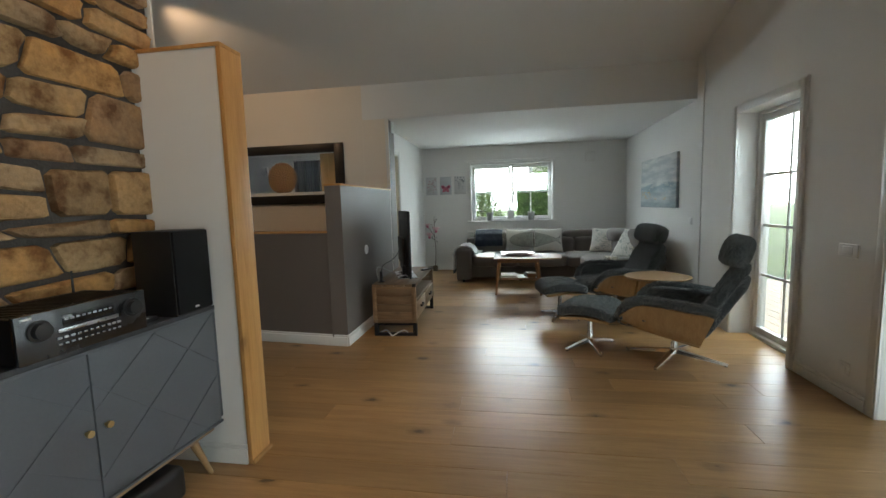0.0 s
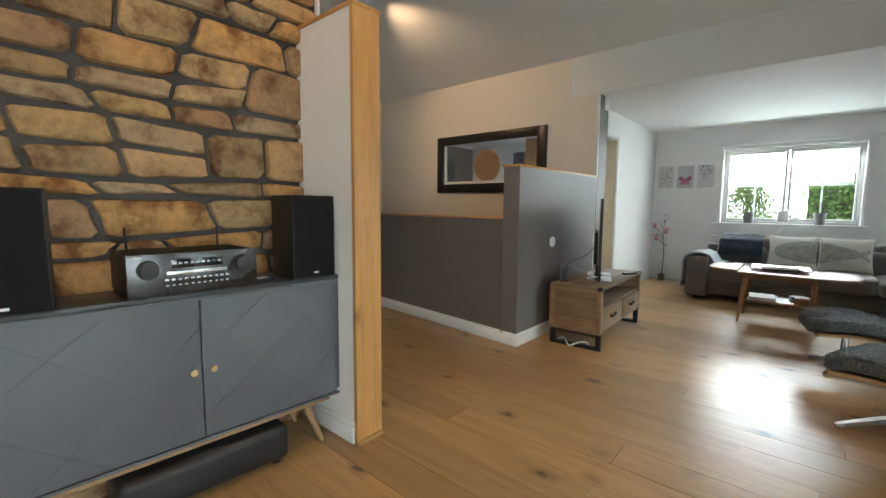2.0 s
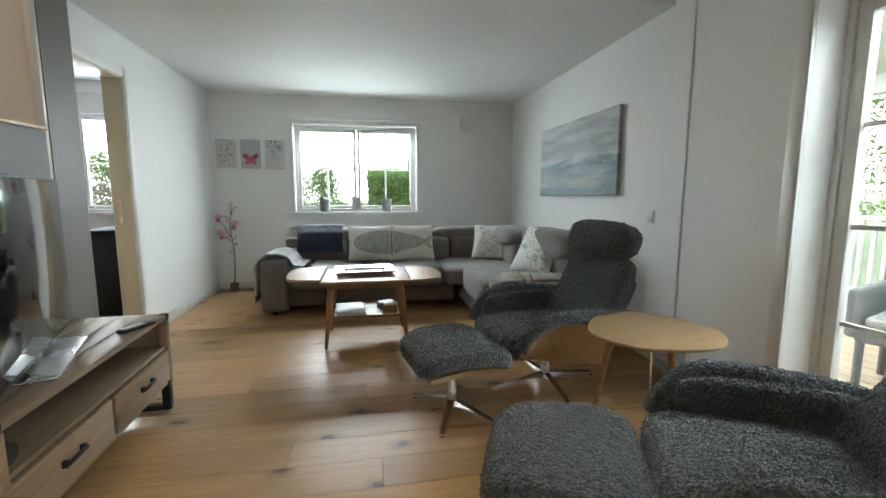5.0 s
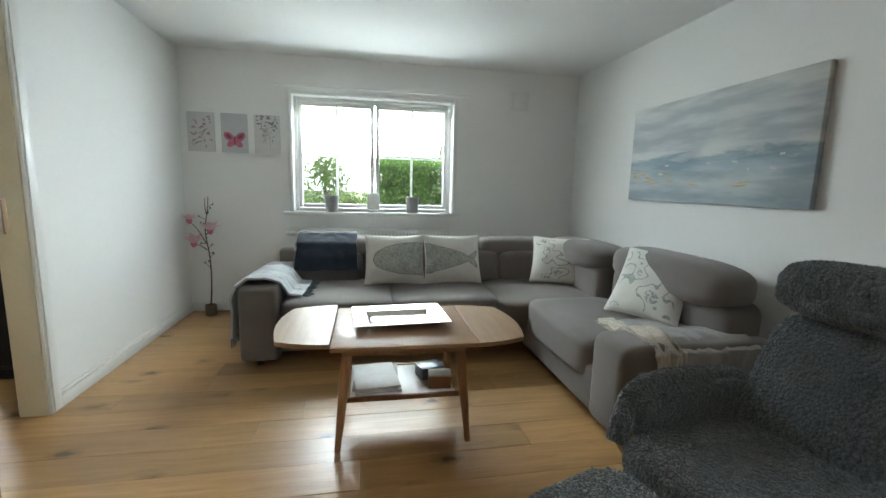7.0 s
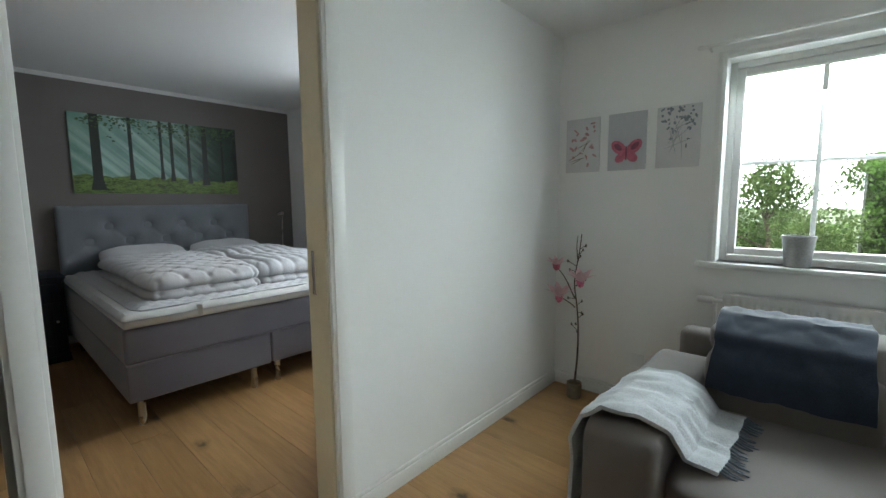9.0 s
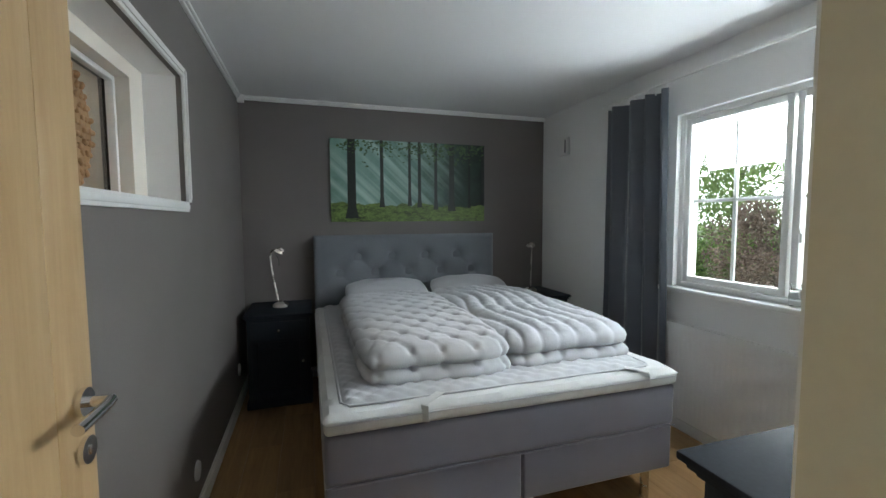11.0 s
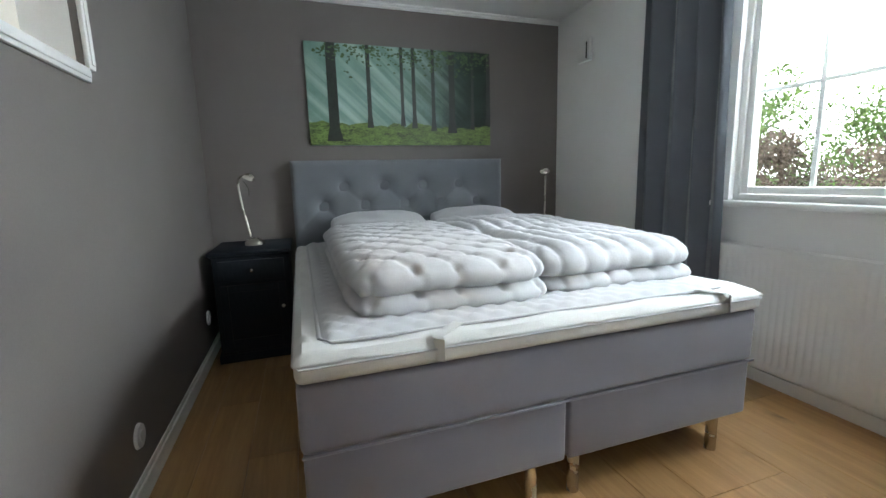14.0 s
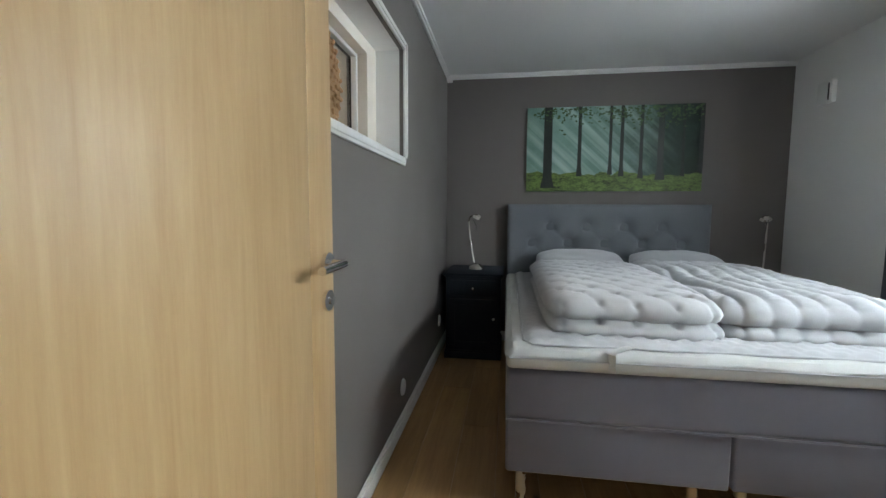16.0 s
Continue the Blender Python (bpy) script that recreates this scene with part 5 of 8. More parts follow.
# ---- lounge chairs ----
def fur(bm, amount=0.006, scale=48.0, seed=0.0):
    bm.normal_update()
    for v in bm.verts:
        v.co += v.normal * amount * (noise.noise(v.co * scale + Vector((seed, 0, 0))) + 0.6 * noise.noise(v.co * scale * 2.1))
    return bm


def wool(ob, seed, density=30000):
    """Short curly pile standing on a cover: many small bent locks, as one mesh."""
    rs = np.random.RandomState(seed)
    me = ob.data
    me.calc_loop_triangles()
    co = np.array([v.co[:] for v in me.vertices])
    tri = np.array([t.vertices[:] for t in me.loop_triangles])
    a, b, c = co[tri[:, 0]], co[tri[:, 1]], co[tri[:, 2]]
    cr = np.cross(b - a, c - a)
    area = np.linalg.norm(cr, axis=1) / 2
    n = int(area.sum() * density)
    k = rs.choice(len(tri), n, p=area / area.sum())
    u, v = rs.rand(n, 1), rs.rand(n, 1)
    flip = (u + v) > 1
    u, v = np.where(flip, 1 - u, u), np.where(flip, 1 - v, v)
    p = a[k] + (b[k] - a[k]) * u + (c[k] - a[k]) * v
    nor = cr[k] / np.linalg.norm(cr[k], axis=1, keepdims=True)
    keep = (nor[:, 2] > -0.45) & ~((np.abs(p[:, 1]) > 0.235) & (nor[:, 1] * np.sign(p[:, 1]) > 0.25) & (p[:, 2] < 0.50))
    p, nor, n = p[keep], nor[keep], int(keep.sum())
    side = np.cross(nor, rs.normal(size=(n, 3)))
    side /= np.linalg.norm(side, axis=1, keepdims=True)
    lean = np.cross(nor, side)
    ln, w = rs.uniform(0.003, 0.0065, (n, 1)), rs.uniform(0.0016, 0.0028, (n, 1))
    mid, tip = p + nor * ln * 0.55 + lean * ln * 0.25, p + nor * ln * 0.75 + lean * ln * 0.85
    vs = np.stack([p - side * w - nor * 0.002, p + side * w - nor * 0.002, mid + side * w, mid - side * w, tip + side * w * 0.4, tip - side * w * 0.4], axis=1).reshape(-1, 3)
    pile = bpy.data.meshes.new("fleece")
    faces = [(6 * i, 6 * i + 1, 6 * i + 2, 6 * i + 3) for i in range(n)] + [(6 * i + 3, 6 * i + 2, 6 * i + 4, 6 * i + 5) for i in range(n)]
    pile.from_pydata(vs.tolist(), [], faces)
    pile.shade_smooth()
    pile.materials.append(M_PILE)
    w_ob = new("fleece", pile)
    w_ob.parent = ob
    w_ob["kind"] = "stuff"


def pile_mat():
    m, nt, b = shader("sheepskin_pile", 0.9, spec=0.2)
    b.inputs["Sheen Weight"].default_value = 0.4
    g = nt.nodes.new("ShaderNodeNewGeometry")
    big = node(nt, "ShaderNodeTexNoise", Scale=22.0, Detail=3.0)
    nt.links.new(coords(nt), big.inputs["Vector"])
    c = ramp(nt, g.outputs["Random Per Island"], [(0.0, (0.135, 0.157, 0.168)), (0.55, (0.165, 0.190, 0.202)), (1.0, (0.200, 0.228, 0.240))])
    tint = ramp(nt, big.outputs[0], [(0.36, (0.84, 0.84, 0.84)), (0.62, (1.12, 1.12, 1.12))])
    mul = nt.nodes.new("ShaderNodeMix")
    mul.data_type, mul.blend_type = "RGBA", "MULTIPLY"
    mul.inputs["Factor"].default_value = 1.0
    nt.links.new(c, mul.inputs["A"])
    nt.links.new(tint, mul.inputs["B"])
    nt.links.new(mul.outputs["Result"], b.inputs["Base Color"])
    return m


M_PILE = pile_mat()


def tilted(bm, at, ry):
    bmesh.ops.transform(bm, matrix=pose(*at, 0, ry, 0), verts=bm.verts)
    return bm


def star_base(parent, reach, col_top, turns):
    part("column", lathe([(0.028, 0.045), (0.028, 0.12), (0.022, 0.13), (0.022, col_top)], 20), M_CHROME, parent, "chrome column")
    for turn in turns:
        a = radians(turn)
        d = Vector((math.cos(a), math.sin(a), 0))
        lg = bmesh.new()
        p = Vector((-d.y, d.x, 0))
        v = []
        for t, w, zt, zb in ((0.02, 0.022, 0.075, 0.045), (0.5, 0.020, 0.048, 0.026), (1.0, 0.014, 0.020, 0.006)):
            c = d * reach * t
            v.append([lg.verts.new(c + p * w + Vector((0, 0, zb))), lg.verts.new(c - p * w + Vector((0, 0, zb))), lg.verts.new(c - p * w * 0.8 + Vector((0, 0, zt))), lg.verts.new(c + p * w * 0.8 + Vector((0, 0, zt)))])
        for r0, r1 in zip(v, v[1:]):
            for i in range(4):
                lg.faces.new((r0[i], r0[(i + 1) % 4], r1[(i + 1) % 4], r1[i]))
        lg.faces.new(v[0][::-1])
        lg.faces.new(v[-1])
        bmesh.ops.recalc_face_normals(lg, faces=lg.faces[:])
        leg = part("foot_arm", lg, M_CHROME, parent, "polished metal foot")
        part("glide", rod(d * (reach - 0.015), d * (reach - 0.015) + Vector((0, 0, 0.008)), 0.012, n=12), M_BLACK, leg)


def lounge_chair():
    ch = thing("lounge_chair", "lounge chair in grey sheepskin with an oak veneer shell", "lounge chair", (1.835, 3.99, 0), 151, "lounge chairs")

    def shell_side(s):
        def f(u, v):
            # u from the front to the back, v from the lower to the upper edge
            low_x, up_x = 0.34 - 0.55 * u, 0.325 - 0.635 * u
            low = 0.355 - 0.115 * u ** 0.8
            up = 0.40 + 0.125 * min(1.0, u * 4.0) ** 0.8 - 0.035 * max(0, u - 0.4)
            y = s * (0.265 + 0.07 * v ** 0.7 + 0.012 * math.sin(math.pi * u))
            return Vector((low_x + (up_x - low_x) * v, y, low + (up - low) * v))
        return f
    for s in (-1, 1):
        part("shell_side", sheet(shell_side(s), 26, 10, 0.012 * s), M_SHELL, ch, "curved oak veneer side")
    part("shell_bottom", sheet(lambda u, v: Vector((0.335 - 0.54 * u, (v - 0.5) * 0.53, 0.352 - 0.115 * u ** 0.8)), 20, 10, -0.012), M_SHELL, ch)
    part("seat", fur(puffy((0.10, 0, 0.365), (0.60, 0.55, 0.15), 4.5, 90, 50), 0.0065, 46, 1.0), M_BOUCLE, ch)
    for s in (-1, 1):
        path = [(0.345, s * 0.285, 0.385), (0.315, s * 0.30, 0.45), (0.26, s * 0.325, 0.515), (0.18, s * 0.34, 0.545), (0.05, s * 0.348, 0.548), (-0.12, s * 0.348, 0.535), (-0.26, s * 0.338, 0.52), (-0.315, s * 0.325, 0.50)]
        smooth = []
        for a, b in zip(path, path[1:]):
            smooth += [Vector(a).lerp(Vector(b), k / 6) for k in range(6)]
        smooth.append(Vector(path[-1]))
        arm = sweep(smooth, 0.038, 22)
        part("armrest", fur(arm, 0.0065, 46, 2.0 + s), M_BOUCLE, ch, "sheepskin armrest")
        part("inner_side", fur(puffy((-0.01, s * 0.275, 0.455), (0.58, 0.07, 0.19), 4.0, 60, 30), 0.0065, 46, 5.0 + s), M_BOUCLE, ch)
    part("backrest", fur(tilted(puffy((0, 0, 0.255), (0.12, 0.53, 0.57), 4.5, 70, 60), (-0.165, 0, 0.345), -30), 0.0065, 46, 3.0), M_BOUCLE, ch)
    part("back_shell", tilted(puffy((-0.045, 0, 0.215), (0.08, 0.50, 0.49), 6.0, 30, 30), (-0.175, 0, 0.335), -30), M_BOUCLE, ch)
    hr = part("headrest", fur(tilted(puffy((0.02, 0, 0.10), (0.185, 0.54, 0.215), 3.2, 80, 44), (-0.38, 0, 0.808), -16), 0.0065, 46, 4.0), M_BOUCLE, ch, "sheepskin bolster headrest")
    for s in (-1, 1):
        part("headrest_post", rod((-0.385, s * 0.17, 0.70), (-0.405, s * 0.17, 0.92), 0.009, n=10), M_CHROME, hr, "chrome post")
    for ob in ch.children:
        for v in ob.data.vertices:
            v.co.z -= 0.035
    for v in hr.children[0].data.vertices[:] + hr.children[1].data.vertices[:]:
        v.co.z -= 0.035
    for k, ob in enumerate([o for o in ch.children if o.data.materials[0] == M_BOUCLE]):
        wool(ob, 30 + k)
    star_base(ch, 0.36, 0.235, (0, 80, 180, 260))
    return ch


def ottoman():
    ot = thing("ottoman", "footstool in grey sheepskin on a chrome star base", "footstool", (1.235, 4.225, 0), 156, "footstools")

    def shell(u, v):
        x = (u - 0.5) * 0.40
        return Vector((x, (v - 0.5) * 0.44, 0.345 - 0.035 - 0.02 * abs(2 * u - 1)))
    part("shell", sheet(shell, 12, 8, 0.022), M_SHELL, ot, "oak veneer seat shell")
    cush = puffy((0, 0, 0.358), (0.47, 0.50, 0.092), 7.0, 90, 44)
    for v in cush.verts:
        v.co.z -= 0.9 * v.co.x ** 2 - 0.012
        v.co.y *= 1 - 0.10 * (v.co.x / 0.235)
    wool(part("cushion", fur(cush, 0.0065, 46, 9.0), M_BOUCLE, ot), 50)
    star_base(ot, 0.265, 0.30, (57, 123, 237, 303))
    return ot


chair = lounge_chair()
copy_thing(chair, pose(1.715, 5.43, 0, 0, 0, 190))
stool = ottoman()
copy_thing(stool, pose(1.085, 5.20, 0, 0, 0, 191))


def side_table():
    t = thing("side_table", "rounded triangular oak side table between the chairs", "side table", (1.96, 4.82, 0), 20)
    n = 60
    bm = bmesh.new()
    up, dn, mid = [], [], []
    for i in range(n):
        a = 2 * math.pi * i / n
        r = 0.285 / (math.cos((a + math.pi / 3) % (2 * math.pi / 3) - math.pi / 3) * 0.55 + 0.55 * 0.9)
        r = min(r, 0.30)
        up.append(bm.verts.new((r * math.cos(a), r * math.sin(a), 0.520)))
        mid.append(bm.verts.new((r * math.cos(a) * 1.006, r * math.sin(a) * 1.006, 0.514)))
        dn.append(bm.verts.new((r * math.cos(a) * 0.94, r * math.sin(a) * 0.94, 0.500)))
    for a, b in ((dn, mid), (mid, up)):
        for i in range(n):
            bm.faces.new((a[i], a[(i + 1) % n], b[(i + 1) % n], b[i]))
    bm.faces.new(up)
    bm.faces.new(dn[::-1])
    part("tabletop", bm, M_SIDETOP, t)
    part("leg", rod((-0.10, 0.13, 0.502), (-0.13, 0.21, 0.0), 0.018, 0.011), M_SIDETOP, t, "slanted oak leg")
    part("leg", rod((-0.08, -0.15, 0.502), (-0.10, -0.22, 0.0), 0.018, 0.011), M_SIDETOP, t, "slanted oak leg")
    part("metal_leg", sweep([Vector((0.14, -0.09, 0.502)), Vector((0.18, -0.10, 0.02)), Vector((0.18, -0.09, 0.008)), Vector((0.18, 0.09, 0.008)), Vector((0.18, 0.10, 0.02)), Vector((0.14, 0.09, 0.502))], 0.007, 10), M_CHROME, t, "chrome loop leg")


side_table()


# ---- walls of the sofa room ----
def sea_canvas():
    c = thing("sea_painting", "large canvas painting of a pale blue-grey sea", "painting", (XE, 6.85, 1.488))
    m, nt, b = shader("sea_paint", 0.7)
    v = coords(nt, (1, 1, 1))
    wide = coords(nt, (1, 1.6, 9))
    sep = nt.nodes.new("ShaderNodeSeparateXYZ")
    nt.links.new(v, sep.inputs[0])
    n1 = node(nt, "ShaderNodeTexNoise", Scale=2.2, Detail=7.0, Roughness=0.6, Distortion=0.4)
    nt.links.new(wide, n1.inputs["Vector"])
    off = nt.nodes.new("ShaderNodeMath")
    off.operation = "MULTIPLY_ADD"
    off.inputs[1].default_value = 0.22
    nt.links.new(n1.outputs[0], off.inputs[0])
    nt.links.new(sep.outputs["Z"], off.inputs[2])
    sh = nt.nodes.new("ShaderNodeMath")
    sh.operation = "MULTIPLY_ADD"
    sh.inputs[1].default_value, sh.inputs[2].default_value = 1.45, 0.34
    nt.links.new(off.outputs[0], sh.inputs[0])
    col = ramp(nt, sh.outputs[0], [(0.05, (0.36, 0.42, 0.46)), (0.2, (0.44, 0.49, 0.50)), (0.32, (0.33, 0.41, 0.46)), (0.42, (0.27, 0.35, 0.41)), (0.47, (0.52, 0.55, 0.55)), (0.7, (0.44, 0.47, 0.49)), (0.95, (0.52, 0.54, 0.54))])
    rot = nt.nodes.new("ShaderNodeMapping")
    tc = nt.nodes.new("ShaderNodeTexCoord")
    nt.links.new(tc.outputs["Object"], rot.inputs["Vector"])
    rot.inputs["Rotation"].default_value = (radians(38), 0, 0)
    rot.inputs["Scale"].default_value = (1, 1.2, 7)
    n2 = node(nt, "ShaderNodeTexNoise", Scale=1.8, Detail=5.0)
    nt.links.new(rot.outputs[0], n2.inputs["Vector"])
    streak = ramp(nt, n2.outputs[0], [(0.40, (0.84, 0.87, 0.90)), (0.60, (1.22, 1.20, 1.16))])
    mul = nt.nodes.new("ShaderNodeMix")
    mul.data_type, mul.blend_type = "RGBA", "MULTIPLY"
    mul.inputs["Factor"].default_value = 1.0
    nt.links.new(col, mul.inputs["A"])
    nt.links.new(streak, mul.inputs["B"])
    nt.links.new(mul.outputs["Result"], b.inputs["Base Color"])
    bumped(nt, b, n1.outputs[0], 0.3, 0.004)
    part("canvas", box((-0.018, 0, 0), (0.034, 1.44, 0.69), 0.003), m, c)
    gold = bmesh.new()
    rng = random.Random(4)
    for k in range(26):
        y = 0.66 - rng.random() ** 1.6 * 1.1
        z = -0.13 - rng.uniform(0, 0.10) + 0.04 * (y - 0.2)
        add_box(gold, (-0.0362, y, z), (0.0016, rng.uniform(0.02, 0.10), rng.uniform(0.003, 0.009)), rot=(rng.uniform(-9, 9), 0, 0))
    gs = part("gold_strokes", gold, mottled("gold_paint", (0.55, 0.38, 0.13), 0.45, amount=0.25), c, "strokes of gold paint")
    pale = bmesh.new()
    for k in range(7):
        y = rng.uniform(-0.6, 0.4)
        add_box(pale, (-0.0362, y, rng.uniform(-0.16, -0.06)), (0.0014, rng.uniform(0.01, 0.04), rng.uniform(0.004, 0.012)), rot=(rng.uniform(-12, 12), 0, 0))
    ps = part("pale_strokes", pale, mottled("pale_paint", (0.62, 0.62, 0.58), 0.6, amount=0.1), c, "strokes of pale paint")
    gs["kind"] = ps["kind"] = "stuff"


sea_canvas()


def poster(x, kind, label):
    p = thing("poster", label, "poster", (x, YN, 1.46), 0, "three posters")
    part("sheet", box((0, -0.006, 0.17), (0.222, 0.010, 0.34), 0.001), mottled("poster_" + kind, (0.62, 0.62, 0.62) if kind != "butterfly" else (0.50, 0.52, 0.54), 0.6, scale=8, amount=0.06, bump=0.02), p)
    rng = random.Random(hash_of(kind))
    a, b = bmesh.new(), bmesh.new()

    def blob(bm, cx, cz, rx, rz, turn, k=0.0):
        vs = []
        for i in range(12):
            t = 2 * math.pi * i / 12
            q = Vector((rx * math.cos(t), rz * math.sin(t)))
            cs, sn = math.cos(turn), math.sin(turn)
            vs.append(bm.verts.new((cx + q.x * cs - q.y * sn, -0.0118 - k, cz + q.x * sn + q.y * cs)))
        bm.faces.new(vs)
    if kind == "butterfly":
        for s in (-1, 1):
            blob(a, s * 0.045, 0.135, 0.055, 0.034, s * 0.75)
            blob(a, s * 0.034, 0.075, 0.036, 0.026, -s * 0.6, 0.0003)
            blob(b, s * 0.05, 0.14, 0.03, 0.015, s * 0.75, 0.0008)
        blob(b, 0, 0.10, 0.006, 0.045, 0, 0.001)
        ma, mb = mottled("butterfly_pink", (0.50, 0.13, 0.19), 0.6, scale=30, amount=0.3), mottled("butterfly_dark", (0.20, 0.05, 0.09), 0.6, amount=0.2)
    elif kind == "blossom":
        for k in range(22):
            blob(a, rng.uniform(-0.08, 0.08), rng.uniform(0.04, 0.31), rng.uniform(0.008, 0.018), rng.uniform(0.005, 0.010), rng.uniform(0, 3), k * 0.00005)
        for k in range(6):
            blob(b, rng.uniform(-0.05, 0.05), rng.uniform(0.06, 0.28), 0.05, 0.0022, rng.uniform(0.2, 1.2), 0.0012 + k * 0.00005)
        ma, mb = mottled("blossom_pink", (0.48, 0.27, 0.28), 0.6, scale=30, amount=0.3), mottled("blossom_twig", (0.22, 0.18, 0.16), 0.6, amount=0.2)
    else:
        for k in range(46):
            blob(a, rng.uniform(-0.09, 0.09), 0.33 - abs(rng.gauss(0, 0.10)), rng.uniform(0.005, 0.014), rng.uniform(0.004, 0.008), rng.uniform(0, 3), k * 0.00004)
        for k in range(10):
            blob(b, rng.uniform(-0.03, 0.03), 0.12 + 0.012 * k, 0.08, 0.0018, 1.0 + rng.uniform(-0.7, 0.9), 0.002 + k * 0.00005)
        ma, mb = mottled("ink_dark", (0.20, 0.22, 0.25), 0.6, scale=30, amount=0.35), mottled("ink_grey", (0.36, 0.38, 0.40), 0.6, amount=0.2)
    part("print", a, ma, p)["kind"] = "stuff"
    part("print_fine", b, mb, p)["kind"] = "stuff"


def hash_of(s):
    return sum(ord(c) * (i + 3) for i, c in enumerate(s))


poster(-0.952, "blossom", "small poster of pink blossom twigs on a white ground")
poster(-0.677, "butterfly", "small poster of a pink butterfly on a grey ground")
poster(-0.400, "ink", "small poster of grey ink flowers on a white ground")


def rod_bracket(win_x0, win_x1, z, y, name):
    r = thing(name, "thin white curtain rod over the window", "curtain rod")
    part("rod", rod((win_x0, y, z), (win_x1, y, z), 0.008, n=12), M_TRIM, r)
    for x in (win_x0 + 0.03, win_x1 - 0.03):
        part("bracket", sweep([Vector((x, YN, z - 0.01)), Vector((x, (y + YN) / 2, z - 0.012)), Vector((x, y, z))], 0.006, 8), M_TRIM, r)
    for x, s in ((win_x0, -1), (win_x1, 1)):
        part("finial", puffy((x + s * 0.012, y, z), (0.035, 0.026, 0.026), 2.0, 12, 8), M_TRIM, r)
    return r


rod_bracket(-0.29, 1.42, 2.065, YN - 0.06, "curtain_rod")


def pot(x, y):
    p = thing("plant_pot", "small empty zinc-grey plant pot on the window sill", "plant pot", (x, y, WZ0), 0, "sill pots")
    part("pot", lathe([(0.050, 0.0), (0.053, 0.004), (0.066, 0.140), (0.069, 0.142), (0.069, 0.156), (0.062, 0.156), (0.060, 0.12), (0.045, 0.02), (0.01, 0.018)], 28), M_POT, p)


pot(0.155, YN + 0.03)
pot(0.93, YN + 0.03)
sl = thing("sill_lamp", "small white block lamp on the window sill", "lamp", (0.55, YN + 0.04, WZ0))
part("shade", box((0, 0, 0.105), (0.12, 0.05, 0.15), 0.006), M_PAPER, sl, "white shade")
part("foot", box((0, 0, 0.012), (0.09, 0.045, 0.024), 0.004), M_WHITEP, sl)
part("stem", rod((0, 0, 0.02), (0, 0, 0.04), 0.012, n=10), M_WHITEP, sl)
part("cord", sweep(bez((0.01, -0.02, 0.012), (0.02, -0.115, 0.0), (0.01, -0.10, -0.085), (-0.05, -0.06, -0.145), 16), 0.0035), M_WHITEP, sl)


def radiator(name, x0, x1, z0, z1, yb, valve):
    r = thing(name, "white panel radiator with vertical grooves", "radiator")
    d = 0.075

    def face(u, v):
        x = x0 + (x1 - x0) * u
        k = max(0.0, math.sin(u * (x1 - x0) / 0.034 * 2 * math.pi))
        band = 1.0 if 0.06 < v < 0.94 else 0.0
        return Vector((x, yb - d + (0.006 if valve else 0.0035) * k * band, z0 + (z1 - z0) * v))
    part("front_panel", sheet(lambda u, v: face(u, (0, 0.055, 0.065, 0.935, 0.945, 1)[round(v * 5)]), int((x1 - x0) / 0.0057), 5, 0.0), M_TRIM, r)
    part("body", slab(x0, x1, yb - d + 0.012, yb - 0.03, z0, z1 - 0.004, 0.003), M_TRIM, r)
    gr = bmesh.new()
    add_slab(gr, x0, x1, yb - d, yb - d + 0.012, z1 - 0.004, z1 + 0.006, 0.002)
    add_slab(gr, x0, x1, yb - 0.035, yb - 0.023, z1 - 0.004, z1 + 0.006, 0.002)
    n = int((x1 - x0) / 0.03)
    for i in range(n + 1):
        x = x0 + (x1 - x0) * i / n
        add_slab(gr, max(x0, x - 0.004), min(x1, x + 0.004), yb - d + 0.012, yb - 0.035, z1 - 0.003, z1 + 0.003)
    part("top_grille", gr, M_TRIM, r)
    br = bmesh.new()
    for x in (x0 + 0.15, x1 - 0.15):
        add_slab(br, x - 0.02, x + 0.02, yb - 0.032, yb, z0 + 0.1, z1 - 0.1)
    part("wall_bracket", br, M_TRIM, r)
    if valve:
        v = bmesh.new()
        xv = x0 - 0.045
        add_rod(v, (x0, yb - 0.05, z1 - 0.04), (xv, yb - 0.05, z1 - 0.04), 0.011, n=12)
        add_rod(v, (xv, yb - 0.05, z1 - 0.04), (xv - 0.075, yb - 0.05, z1 - 0.04), 0.020, 0.017, n=18)
        part("valve", v, M_WHITEP, r)
        part("pipe", rod((xv + 0.012, yb - 0.05, 0), (xv + 0.012, yb - 0.05, z1 - 0.045), 0.007, n=10), M_TRIM, r)
    return r


radiator("radiator", -0.13, 1.30, 0.24, 0.775, YN, True)


